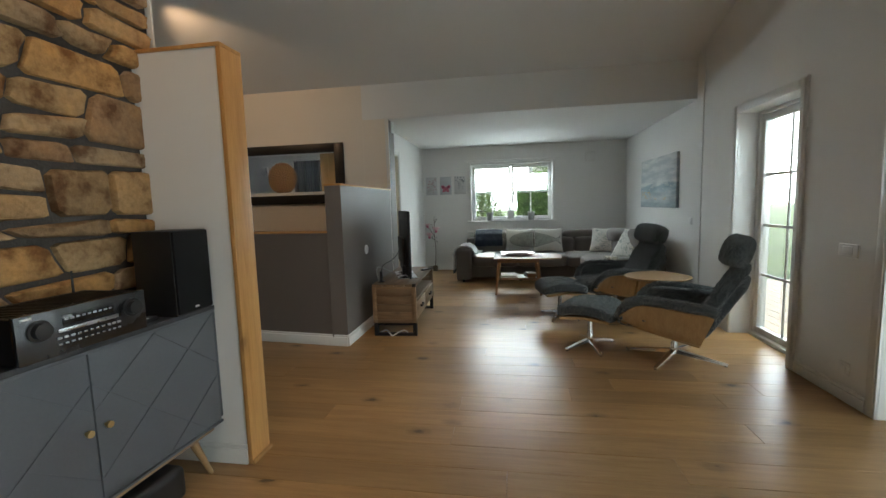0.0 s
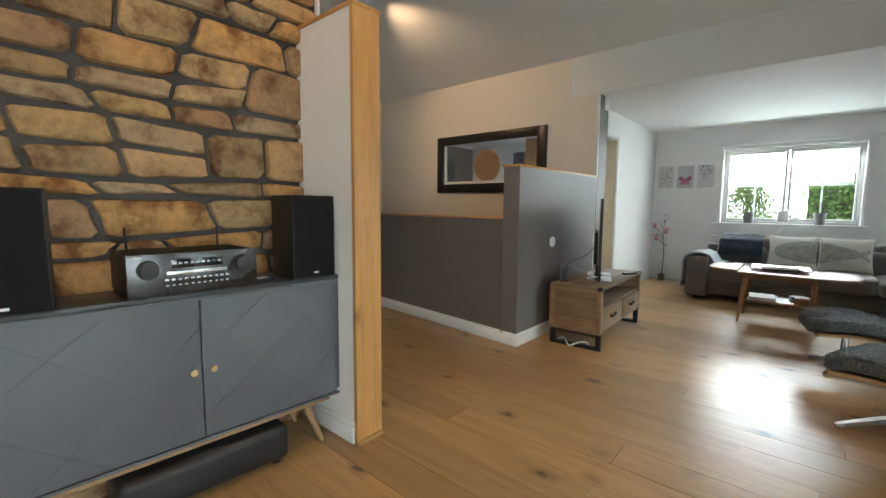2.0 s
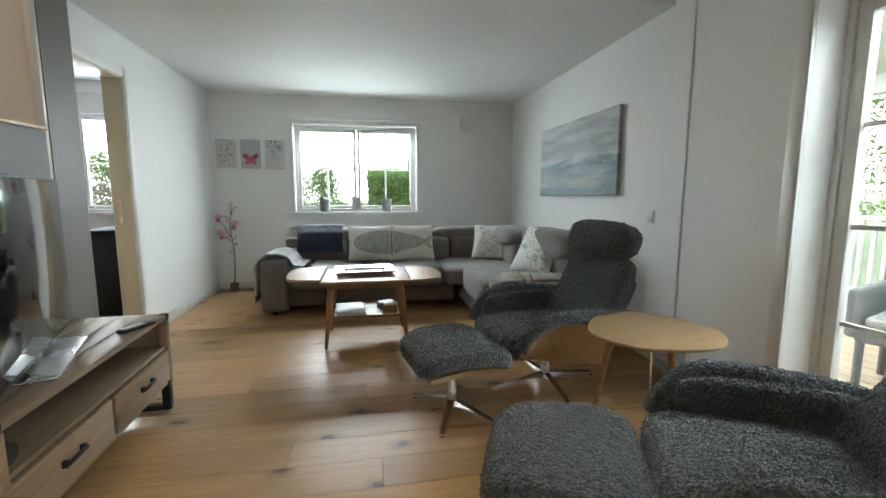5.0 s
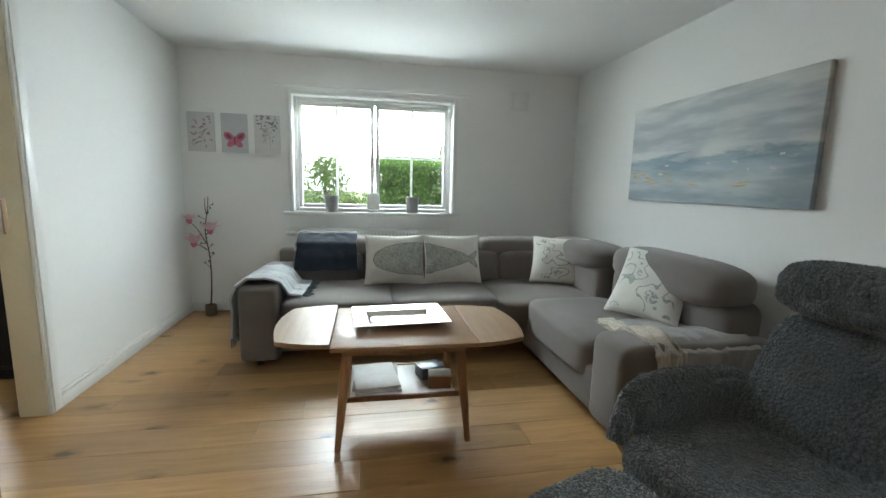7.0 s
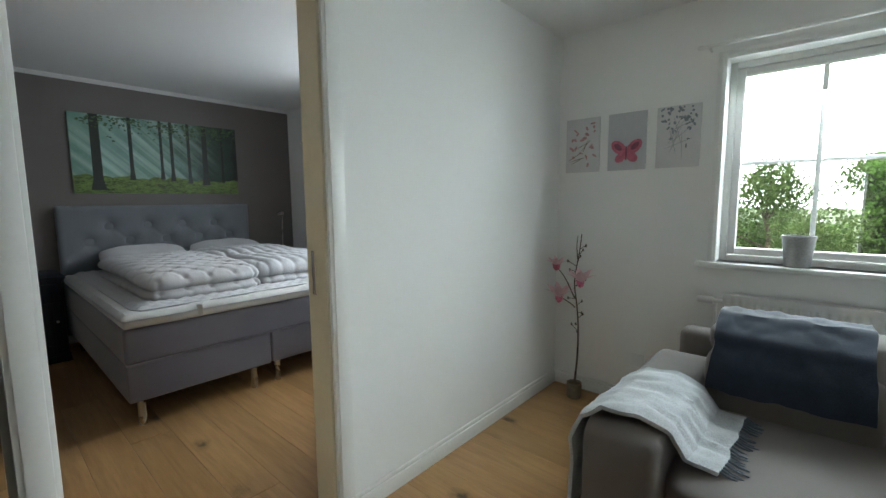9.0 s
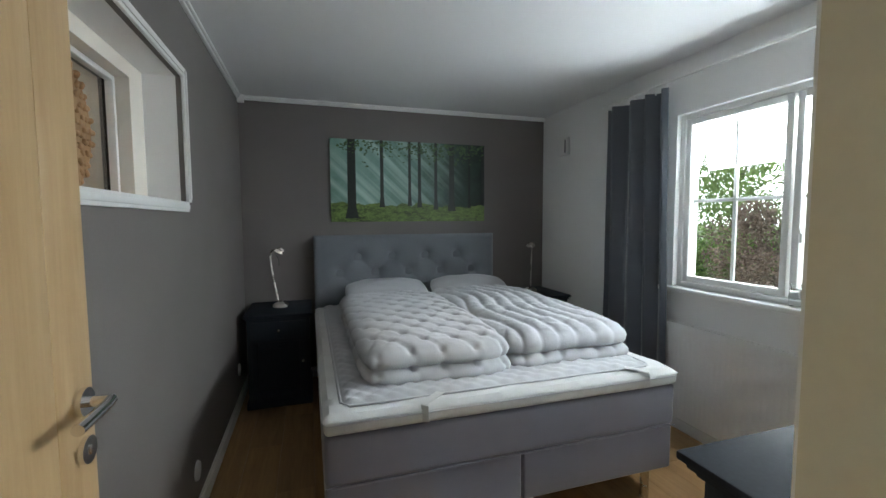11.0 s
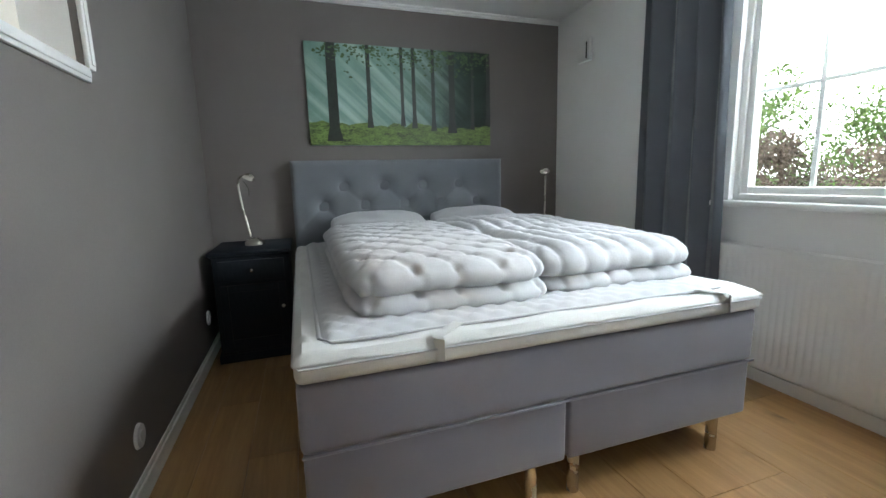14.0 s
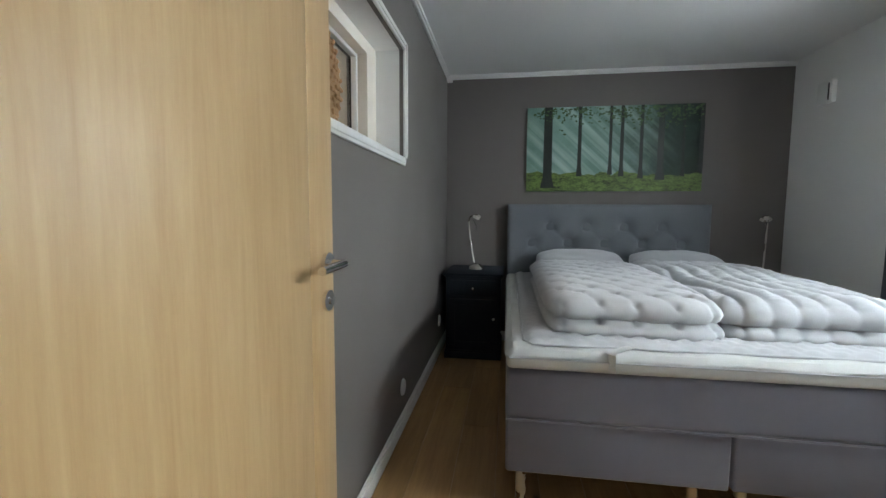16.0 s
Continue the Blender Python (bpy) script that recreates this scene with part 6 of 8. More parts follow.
def magnolia():
    m = thing("artificial_magnolia", "tall artificial magnolia branch with pink flowers in a small pot", "artificial plant", (-0.90, 8.44, 0))
    part("pot", lathe([(0.040, 0.0), (0.046, 0.01), (0.048, 0.085), (0.046, 0.10), (0.040, 0.10), (0.036, 0.06), (0.01, 0.055)], 22), mottled("pot_brown", (0.20, 0.16, 0.12), 0.7, scale=20, amount=0.3), m)
    part("moss", puffy((0, 0, 0.085), (0.07, 0.07, 0.03), 2.4, 14, 8, 0.15, 60), mottled("moss", (0.12, 0.10, 0.05), 0.9, scale=40, amount=0.4, bump=0.5), m)
    st = bez((0, 0, 0.08), (0.02, 0.01, 0.3), (0.03, 0.0, 0.5), (-0.005, -0.01, 0.70), 14) + bez((-0.005, -0.01, 0.70), (-0.02, -0.02, 0.82), (0.02, -0.01, 0.9), (0.03, -0.015, 1.07), 10)[1:]
    stem = sweep(st, 0.0075, 8, 0.4)
    merge(stem, sweep(bez((-0.005, -0.01, 0.66), (-0.03, -0.02, 0.71), (-0.06, -0.03, 0.80), (-0.11, -0.035, 0.84), 8), 0.005, 7, 0.5))
    merge(stem, sweep(bez((-0.003, -0.01, 0.60), (-0.02, -0.03, 0.63), (-0.05, -0.05, 0.65), (-0.07, -0.06, 0.66), 8), 0.005, 7, 0.5))
    merge(stem, sweep(bez((0.0, -0.01, 0.74), (0.03, -0.02, 0.77), (0.05, -0.03, 0.77), (0.075, -0.03, 0.79), 8), 0.004, 7, 0.5))
    merge(stem, sweep(bez((0.01, -0.01, 0.90), (0.0, -0.01, 0.95), (-0.01, 0.0, 1.0), (0.0, 0.0, 1.06), 6), 0.004, 7, 0.5))
    part("branch", stem, M_BARK, m)
    tw = bmesh.new()
    rng = random.Random(9)
    for k in range(16):
        p = Vector(st[8 + (k * 7) % 15])
        q = p + Vector((rng.uniform(-0.06, 0.07), rng.uniform(-0.05, 0.03), rng.uniform(0.0, 0.05)))
        merge(tw, sweep([p, q], 0.0022, 5))
        merge(tw, puffy(q, (0.012, 0.012, 0.02), 2.0, 8, 6))
    part("twig", tw, M_BARK, m)["kind"] = "stuff"
    for i, (c, r) in enumerate((((-0.12, -0.04, 0.845), 0.078), ((-0.085, -0.065, 0.645), 0.11), ((0.045, -0.045, 0.755), 0.105))):
        fl = bmesh.new()
        for k in range(9):
            a = 2 * math.pi * k / 9 * 1.0 + (k % 2) * 0.2
            tilt = 0.6 if k % 2 else 1.0

            def petal(u, v, a=a, tilt=tilt):
                w = r * 0.50 * math.sin(math.pi * min(1, 0.12 + u * 0.86)) ** 0.8
                out, up = r * u * math.sin(tilt * (0.4 + u)), r * u * 1.1 * math.cos(tilt * (0.25 + 0.6 * u))
                side = (v - 0.5) * w
                cup = 0.25 * w * (2 * v - 1) ** 2
                return Vector(c) + Vector((math.cos(a) * (out - cup) - math.sin(a) * side, math.sin(a) * (out - cup) + math.cos(a) * side, up))
            merge(fl, sheet(petal, 8, 5, 0.001))
        f = part("flower", fl, M_PETALPALE, m, "pale pink silk magnolia flower")
        part("stamen", puffy((c[0], c[1], c[2] + 0.018), (0.05, 0.05, 0.06), 2.0, 14, 10, 0.25, 60), M_PETAL, f)


magnolia()


def plate(name, label, at, axis, w=0.08, h=0.08, rocker=True):
    p = thing(name, label, "switch" if rocker else "socket", at)
    s = (0.010, w, h) if axis == "x" else (w, 0.010, h)
    part("plate", box((0, 0, 0), s, 0.004), M_WHITEP, p)
    s2 = (0.016, w * 0.55, h * 0.62) if axis == "x" else (w * 0.55, 0.016, h * 0.62)
    part("rocker" if rocker else "insert", box((0, 0, 0), s2, 0.003), M_WHITEP, p)


plate("light_switch", "white double light switch by the painting", (XE - 0.005, 5.75, 0.995), "x", 0.08, 0.085)
plate("light_switch", "white light switch plate on the hall wall", (XES - 0.005, 3.36, 0.92), "x", 0.15, 0.08)
plate("wall_socket", "white wall socket low on the hall wall", (XES - 0.005, 3.33, 0.20), "x", 0.08, 0.08, False)
plate("wall_socket", "white wall socket low on the north wall", (-0.56, YN - 0.005, 0.29), "y", 0.08, 0.08, False)
vt = thing("wall_vent", "small white ventilation cover on the wall", "vent", (1.98, YN - 0.02, 2.06))
part("cover", box((0, 0, 0), (0.17, 0.035, 0.17), 0.008), M_TRIM, vt)
part("knob", rod((0.05, -0.018, 0), (0.05, -0.03, 0), 0.012, n=12), M_TRIM, vt)

# ---- bedroom ----
M_BEDFAB = fabric("bed_velvet", (0.185, 0.183, 0.222), 0.75, weave=600, amount=0.10, blotch=2.6, sheen=0.5, bump=0.12)
M_TUFT = fabric("headboard_velvet", (0.17, 0.185, 0.20), 0.75, weave=600, amount=0.08, blotch=3, sheen=0.4, bump=0.12)
M_WHITECLOTH = fabric("white_cotton", (0.52, 0.525, 0.54), 0.85, weave=420, amount=0.03, blotch=6, sheen=0.15, bump=0.2)
M_TOPPER = fabric("topper_knit", (0.60, 0.60, 0.585), 0.85, weave=300, amount=0.05, blotch=8, sheen=0.15, bump=0.3)
M_NAVYWOOD = mottled("navy_black_wood", (0.022, 0.027, 0.034), 0.6, scale=4, fine=90, amount=0.2, bump=0.1, stretch=(1, 1, 0.2), spec=0.14)
M_NICKEL = mottled("brushed_nickel", (0.56, 0.53, 0.47), 0.28, 1.0, amount=0.06, bump=0.02)
M_CURTAIN = fabric("curtain_grey", (0.105, 0.115, 0.130), 0.9, weave=500, amount=0.08, blotch=5, sheen=0.25, bump=0.2)
M_DOOR = wood("oak_veneer_door", (0.54, 0.37, 0.19), (0.44, 0.28, 0.13), 0.42, axis=2, grain=12, random_each=False)


def bed():
    b = thing("double_bed", "grey velvet box-spring bed with drawers and a tufted headboard", "bed", (-2.60, 7.25, 0))
    W, L = 1.67, 2.16
    for s, y0, y1 in ((-1, -W / 2, 0.0), (1, 0.006, W / 2)):
        part("base_box", rounded(((-L / 2 - 0.005), (y0 + y1) / 2, 0.263), (L - 0.01, y1 - y0 - 0.004, 0.222), 0.012, 3), M_BEDFAB, b)
    part("mattress", rounded((-L / 2, 0, 0.481), (L, W + 0.005, 0.209), 0.022, 4, 0.004, 4.0), M_BEDFAB, b)
    piping = [Vector((0.0, -W / 2, 0.378)), Vector((0.002, W / 2, 0.378))]
    part("seam", sweep(piping, 0.004, 6), M_BEDFAB, b)
    for x, y in ((-0.05, -W / 2 + 0.065), (-0.05, -0.115), (-0.05, 0.055), (-0.05, W / 2 - 0.125), (-1.95, -W / 2 + 0.065), (-1.95, W / 2 - 0.125)):
        part("leg", rod((x, y, 0), (x, y, 0.153), 0.021, n=16), M_NICKEL, b, "round metal leg")
    HW, z0, z1 = 1.675, 0.10, 1.268
    tufts = [(-0.465 + 0.31 * k, 1.075) for k in range(4)] + [(-0.62 + 0.31 * k, 0.93) for k in range(5)] + [(-0.465 + 0.31 * k, 0.785) for k in range(4)]

    def board_face(u, v):
        y, z = (u - 0.5) * HW, z0 + (z1 - z0) * v
        e = min(min(u, 1 - u) * HW, (1 - v) * (z1 - z0))
        d = 0.062 + 0.02 * min(1, e / 0.03) ** 0.5
        for ty, tz in tufts:
            r = math.hypot(y - ty, z - tz)
            d -= 0.040 * math.exp(-(r / 0.026) ** 2) + 0.042 * math.exp(-(r / 0.066) ** 2)
            for dy, dz in ((0.155, -0.145), (-0.155, -0.145)):
                t = max(0.0, min(1.0, ((y - ty) * dy + (z - tz) * dz) / (dy * dy + dz * dz)))
                if tz > 0.85:
                    q = math.hypot(y - ty - dy * t, z - tz - dz * t)
                    d -= 0.006 * math.exp(-(q / 0.014) ** 2)
        return Vector((-L - 0.085 + d, y, z))
    hb = part("headboard", sheet(board_face, 150, 110), M_TUFT, b, "button-tufted headboard")
    part("headboard_core", rounded((-L - 0.073, 0, (z0 + z1) / 2 - 0.003), (0.062, HW - 0.006, z1 - z0 - 0.008), 0.012, 3), M_TUFT, hb)
    for ty, tz in tufts:
        part("button", puffy((-L - 0.072, ty, tz), (0.012, 0.020, 0.020), 2.2, 12, 8), M_TUFT, hb)
    return b


bed()
BED = pose(-2.60, 7.25, -0.012)


def on_bed(name, label, category):
    t = thing(name, label, category)
    t.matrix_basis = BED.copy()
    return t


tp = on_bed("mattress_topper", "thick white mattress topper with a zip edge", "mattress topper")


def topper_surface(u, v):
    x, y = -2.10 + 2.115 * u, (v - 0.5) * 1.675
    e = min(min(u, 1 - u) * 2.1, min(v, 1 - v) * 1.67)
    wav = 0.006 * math.sin(y * 16 + 3 * math.sin(x * 7)) * math.sin(x * 17)
    return Vector((x, y, 0.677 + wav - 0.022 * max(0, 1 - e / 0.03) ** 2))


part("upper", sheet(topper_surface, 90, 70), M_TOPPER, tp)
part("side", rounded((-1.0425, 0, 0.628), (2.115, 1.675, 0.060), 0.022, 4), M_TOPPER, tp)
part("zip_seam", sweep([Vector((-2.0, -0.84, 0.645)), Vector((-0.02, -0.84, 0.645)), Vector((0.016, -0.825, 0.645)), Vector((0.016, 0.825, 0.645)), Vector((-0.02, 0.84, 0.645)), Vector((-2.0, 0.84, 0.645))], 0.004, 6), M_WHITECLOTH, tp)

pad = on_bed("mattress_pad", "white quilted mattress pad with corner straps", "mattress pad")


def pad_surface(u, v):
    x, y = -2.08 + 2.025 * u, -0.765 + 1.50 * v
    a, b2 = (x + y) / 0.085, (x - y) / 0.085
    q = 0.015 * (abs(math.sin(math.pi * a)) * abs(math.sin(math.pi * b2))) ** 0.5
    rim = min(min(u, 1 - u) * 2.02, min(v, 1 - v) * 1.5)
    return Vector((x, y, 0.686 + q * min(1, rim / 0.03) - 0.008 * max(0, 1 - rim / 0.03) + 0.003 * noise.noise(Vector((x * 3, y * 3, 0)))))


part("quilt", sheet(pad_surface, 150, 110), M_WHITECLOTH, pad)
part("binding", sweep([Vector((-2.0, -0.767, 0.682)), Vector((-0.09, -0.767, 0.682)), Vector((-0.055, -0.735, 0.682)), Vector((-0.055, 0.70, 0.682)), Vector((-0.09, 0.737, 0.682)), Vector((-2.0, 0.737, 0.682))], 0.006, 8), M_WHITECLOTH, pad)
for a, c in (((-0.06, -0.36), (0.022, -0.45)), ((-0.06, 0.58), (0.022, 0.66))):
    d = Vector((c[0] - a[0], c[1] - a[1], 0))
    n = Vector((-d.y, d.x, 0)).normalized() * 0.018
    pts = [Vector((a[0], a[1], 0.686)), Vector((c[0] - 0.012, c[1], 0.680)), Vector((c[0], c[1], 0.674)), Vector((c[0] + 0.002, c[1], 0.61))]
    part("strap", sheet(lambda u, v, pts=pts, n=n: pts[min(3, round(u * 3))] + n * (2 * v - 1) + Vector((0, 0, 0.003)), 3, 2, 0.002), M_TOPPER, pad, "elastic corner strap")


def duvet(name, label, x0, x1, y0, y1, z0, layers, style, seed):
    """A puffed duvet folded double: soft quilted layers, one on the other."""
    d = on_bed(name, label, "duvet")

    def bulge(px, py):
        if style == "bubble":
            wx, wy = px + 0.012 * noise.noise(Vector((px * 6, py * 6, seed))), py + 0.012 * noise.noise(Vector((px * 6, py * 6, seed + 5)))
            a, c = wx / 0.19 + wy / 0.15, wx / 0.19 - wy / 0.15
            da, dc = abs(a - round(a)), abs(c - round(c))
            k = 1.05 - 1.0 * math.exp(-(da * da + dc * dc) / 0.022) - 0.38 * math.exp(-(dc / 0.10) ** 2) - 0.15 * math.exp(-(da / 0.08) ** 2)
        else:
            k = abs(math.sin(math.pi * (py / 0.105 + 0.35 * math.sin(px * 7.5 + seed)))) ** 0.5
        return k + 0.30 * noise.noise(Vector((px * 12, py * 12, seed))) + 0.16 * noise.noise(Vector((px * 45, py * 32, seed)))

    def layer(lo, hi, sx0, sx1, sy0, sy1, sd):
        hx, hy, half = (sx1 - sx0) / 2, (sy1 - sy0) / 2, (hi - lo) / 2
        bm = bmesh.new()
        for side, N, M in ((1, 120, 84), (-1, 120, 84)):
            def f(u, v, side=side):
                a, c = -math.cos(math.pi * u), -math.cos(math.pi * v)
                a, c = 0.45 * a + 0.55 * (2 * u - 1), 0.45 * c + 0.55 * (2 * v - 1)
                edge = min((1 - abs(a)) * hx, (1 - abs(c)) * hy)
                q = 1 - min(1.0, edge / 0.13)
                e = max(0.0, 1 - q * q) ** 0.5
                m = max(abs(a), abs(c), 1e-6)
                k = m / (abs(a) ** 9 + abs(c) ** 9) ** (1 / 9)
                x, y = a * k * hx, c * k * hy
                fat = bulge(x, y) - 0.5
                out = 1 + 0.020 * fat * (1 - e) + 0.03 * noise.noise(Vector((a * 1.5, c * 1.5, sd)))
                if side > 0:
                    z = half * e * (0.92 + 0.22 * noise.noise(Vector((a * 1.3, c * 1.3, sd + 3)))) + (0.024 if style == "bubble" else 0.028) * fat * e
                else:
                    z = -half * e - 0.012 * fat * e
                return Vector(((sx0 + sx1) / 2 + x * out, (sy0 + sy1) / 2 + y * out, lo + half + z - 0.022 * max(0, (a + 0.2) / 1.2) ** 2 * (hi - 0.72) / 0.15 - 0.02 * max(0, -a) ** 2))
            merge(bm, sheet(f, N, M))
        bmesh.ops.remove_doubles(bm, verts=bm.verts, dist=1e-4)
        bmesh.ops.recalc_face_normals(bm, faces=bm.faces[:])
        return bm
    z = z0
    for n, h in layers:
        soft = part(n, layer(z, z + h, x0, x1, y0, y1, seed + z), M_WHITECLOTH, d)
        soft.data.set_sharp_from_angle(angle=radians(170))
        z, x1, y0 = z + h * 0.84, x1 - 0.02, y0 - 0.005
    return d


duvet("duvet", "white puffy duvet with bubble quilting, folded double", -1.76, -0.17, -0.665, 0.075, 0.668, (("lower_layer", 0.095), ("upper_layer", 0.115)), "bubble", 1.0)
duvet("duvet", "white puffy duvet with broad wavy channels, folded double", -1.76, -0.20, 0.02, 0.80, 0.668, (("lower_layer", 0.085), ("upper_layer", 0.13)), "channel", 6.0)


def pillow(y, trn):
    p = thing("pillow", "white bed pillow leaning against the headboard", "pillow", group="pillows")
    p.matrix_basis = BED @ pose(-1.90, y, 0.775, 0, 0, trn)

    def f(side):
        def g2(u, v):
            a, b2 = 2 * u - 1, 2 * v - 1
            e = (max(0.0, 1 - abs(a) ** 2.6) * max(0.0, 1 - abs(b2) ** 2.6)) ** 0.55
            q = Vector((a * 0.24 * (1 - 0.10 * abs(b2) ** 3), b2 * 0.355 * (1 - 0.10 * abs(a) ** 3), side * 0.095 * e + 0.01 * noise.noise(Vector((u * 5, v * 5, y)))))
            return Euler((0, radians(22), 0)).to_matrix() @ q
        return g2
    bm = sheet(f(1), 40, 50)
    merge(bm, sheet(f(-1), 20, 24))
    part("pillow_case", bm, M_WHITECLOTH, p)


pillow(-0.24, 3)
pillow(0.50, -4)


def nightstand(y0, y1, label, full=True):
    n = thing("nightstand", label, "nightstand", (XHW + 0.02, 0, 0), 0, "nightstands")
    D, H = 0.565, 0.705
    part("body", slab(0, D - 0.03, y0 + 0.02, y1 - 0.02, 0.05, H - 0.03, 0.004), M_NAVYWOOD, n)
    tpb = bmesh.new()
    add_slab(tpb, -0.0, D, y0, y1, H - 0.022, H, 0.006)
    add_slab(tpb, 0, D - 0.015, y0 + 0.012, y1 - 0.012, H - 0.038, H - 0.022, 0.005)
    part("top", tpb, M_NAVYWOOD, n)
    pl = bmesh.new()
    add_slab(pl, 0, D - 0.012, y0 + 0.008, y1 - 0.008, 0, 0.055, 0.005)
    add_slab(pl, 0, D - 0.02, y0 + 0.014, y1 - 0.014, 0.055, 0.070, 0.004)
    part("plinth", pl, M_NAVYWOOD, n)
    x = D - 0.03
    dr = part("drawer_front", slab(x, x + 0.012, y0 + 0.05, y1 - 0.05, 0.52, 0.648, 0.003), M_NAVYWOOD, n)
    part("knob", puffy((x + 0.026, (y0 + y1) / 2, 0.585), (0.026, 0.026, 0.026), 2.0, 14, 10), M_NICKEL, dr, "small metal knob")
    fr = bmesh.new()
    for a0, a1, q0, q1 in ((y0 + 0.05, y0 + 0.095, 0.10, 0.495), (y1 - 0.095, y1 - 0.05, 0.10, 0.495), (y0 + 0.095, y1 - 0.095, 0.45, 0.495), (y0 + 0.095, y1 - 0.095, 0.10, 0.145)):
        if a1 - a0 > 0.004:
            add_slab(fr, x, x + 0.012, a0, a1, q0, q1, 0.003)
    cd = part("cabinet_door", fr, M_NAVYWOOD, n)
    part("knob", puffy((x + 0.024, y1 - 0.072, 0.34), (0.022, 0.022, 0.022), 2.0, 12, 8), M_NICKEL, cd, "small metal knob")
    return n


nightstand(5.905, 6.385, "dark navy wooden nightstand with a drawer and a door")
nightstand(8.20, 8.66, "narrow dark nightstand squeezed beside the bed")


def bedside_lamp(x, y, z, turn):
    l = thing("bedside_lamp", "brushed nickel gooseneck bedside lamp", "lamp", (x, y, z), turn, "bedside lamps")
    part("base", lathe([(0.062, 0.0), (0.064, 0.008), (0.058, 0.022), (0.040, 0.036), (0.018, 0.044), (0.006, 0.046)], 32), M_NICKEL, l)
    st = bez((-0.02, 0, 0.035), (-0.05, 0, 0.15), (-0.085, 0, 0.30), (-0.09, 0, 0.40), 14) + bez((-0.09, 0, 0.40), (-0.09, 0, 0.45), (-0.06, 0, 0.47), (-0.02, 0, 0.455), 10)[1:]
    part("neck", sweep(st, 0.0065, 10), M_NICKEL, l)
    hd = bmesh.new()
    merge(hd, lathe([(0.016, 0.028), (0.030, 0.018), (0.040, 0.0), (0.038, -0.004), (0.028, 0.008), (0.012, 0.012)], 24))
    bmesh.ops.transform(hd, matrix=pose(0.0, 0, 0.445, 0, 28, 0), verts=hd.verts)
    h = part("head", hd, M_NICKEL, l)
    part("bulb", puffy((0.0, 0, 0.442), (0.035, 0.035, 0.02), 2.0, 12, 8), M_WHITEP, h)
    part("switch", rod((0.03, 0, 0.036), (0.034, 0, 0.046), 0.007, n=10), M_BLACK, l)
    part("cord", sweep(bez((-0.05, 0, 0.43), (-0.02, 0.01, 0.40), (0.0, 0.0, 0.36), (-0.01, 0, 0.33), 8), 0.002, 6), M_BLACK, l)


bedside_lamp(-4.62, 6.15, 0.705, 55)
bedside_lamp(-4.60, 8.40, 0.705, -35)


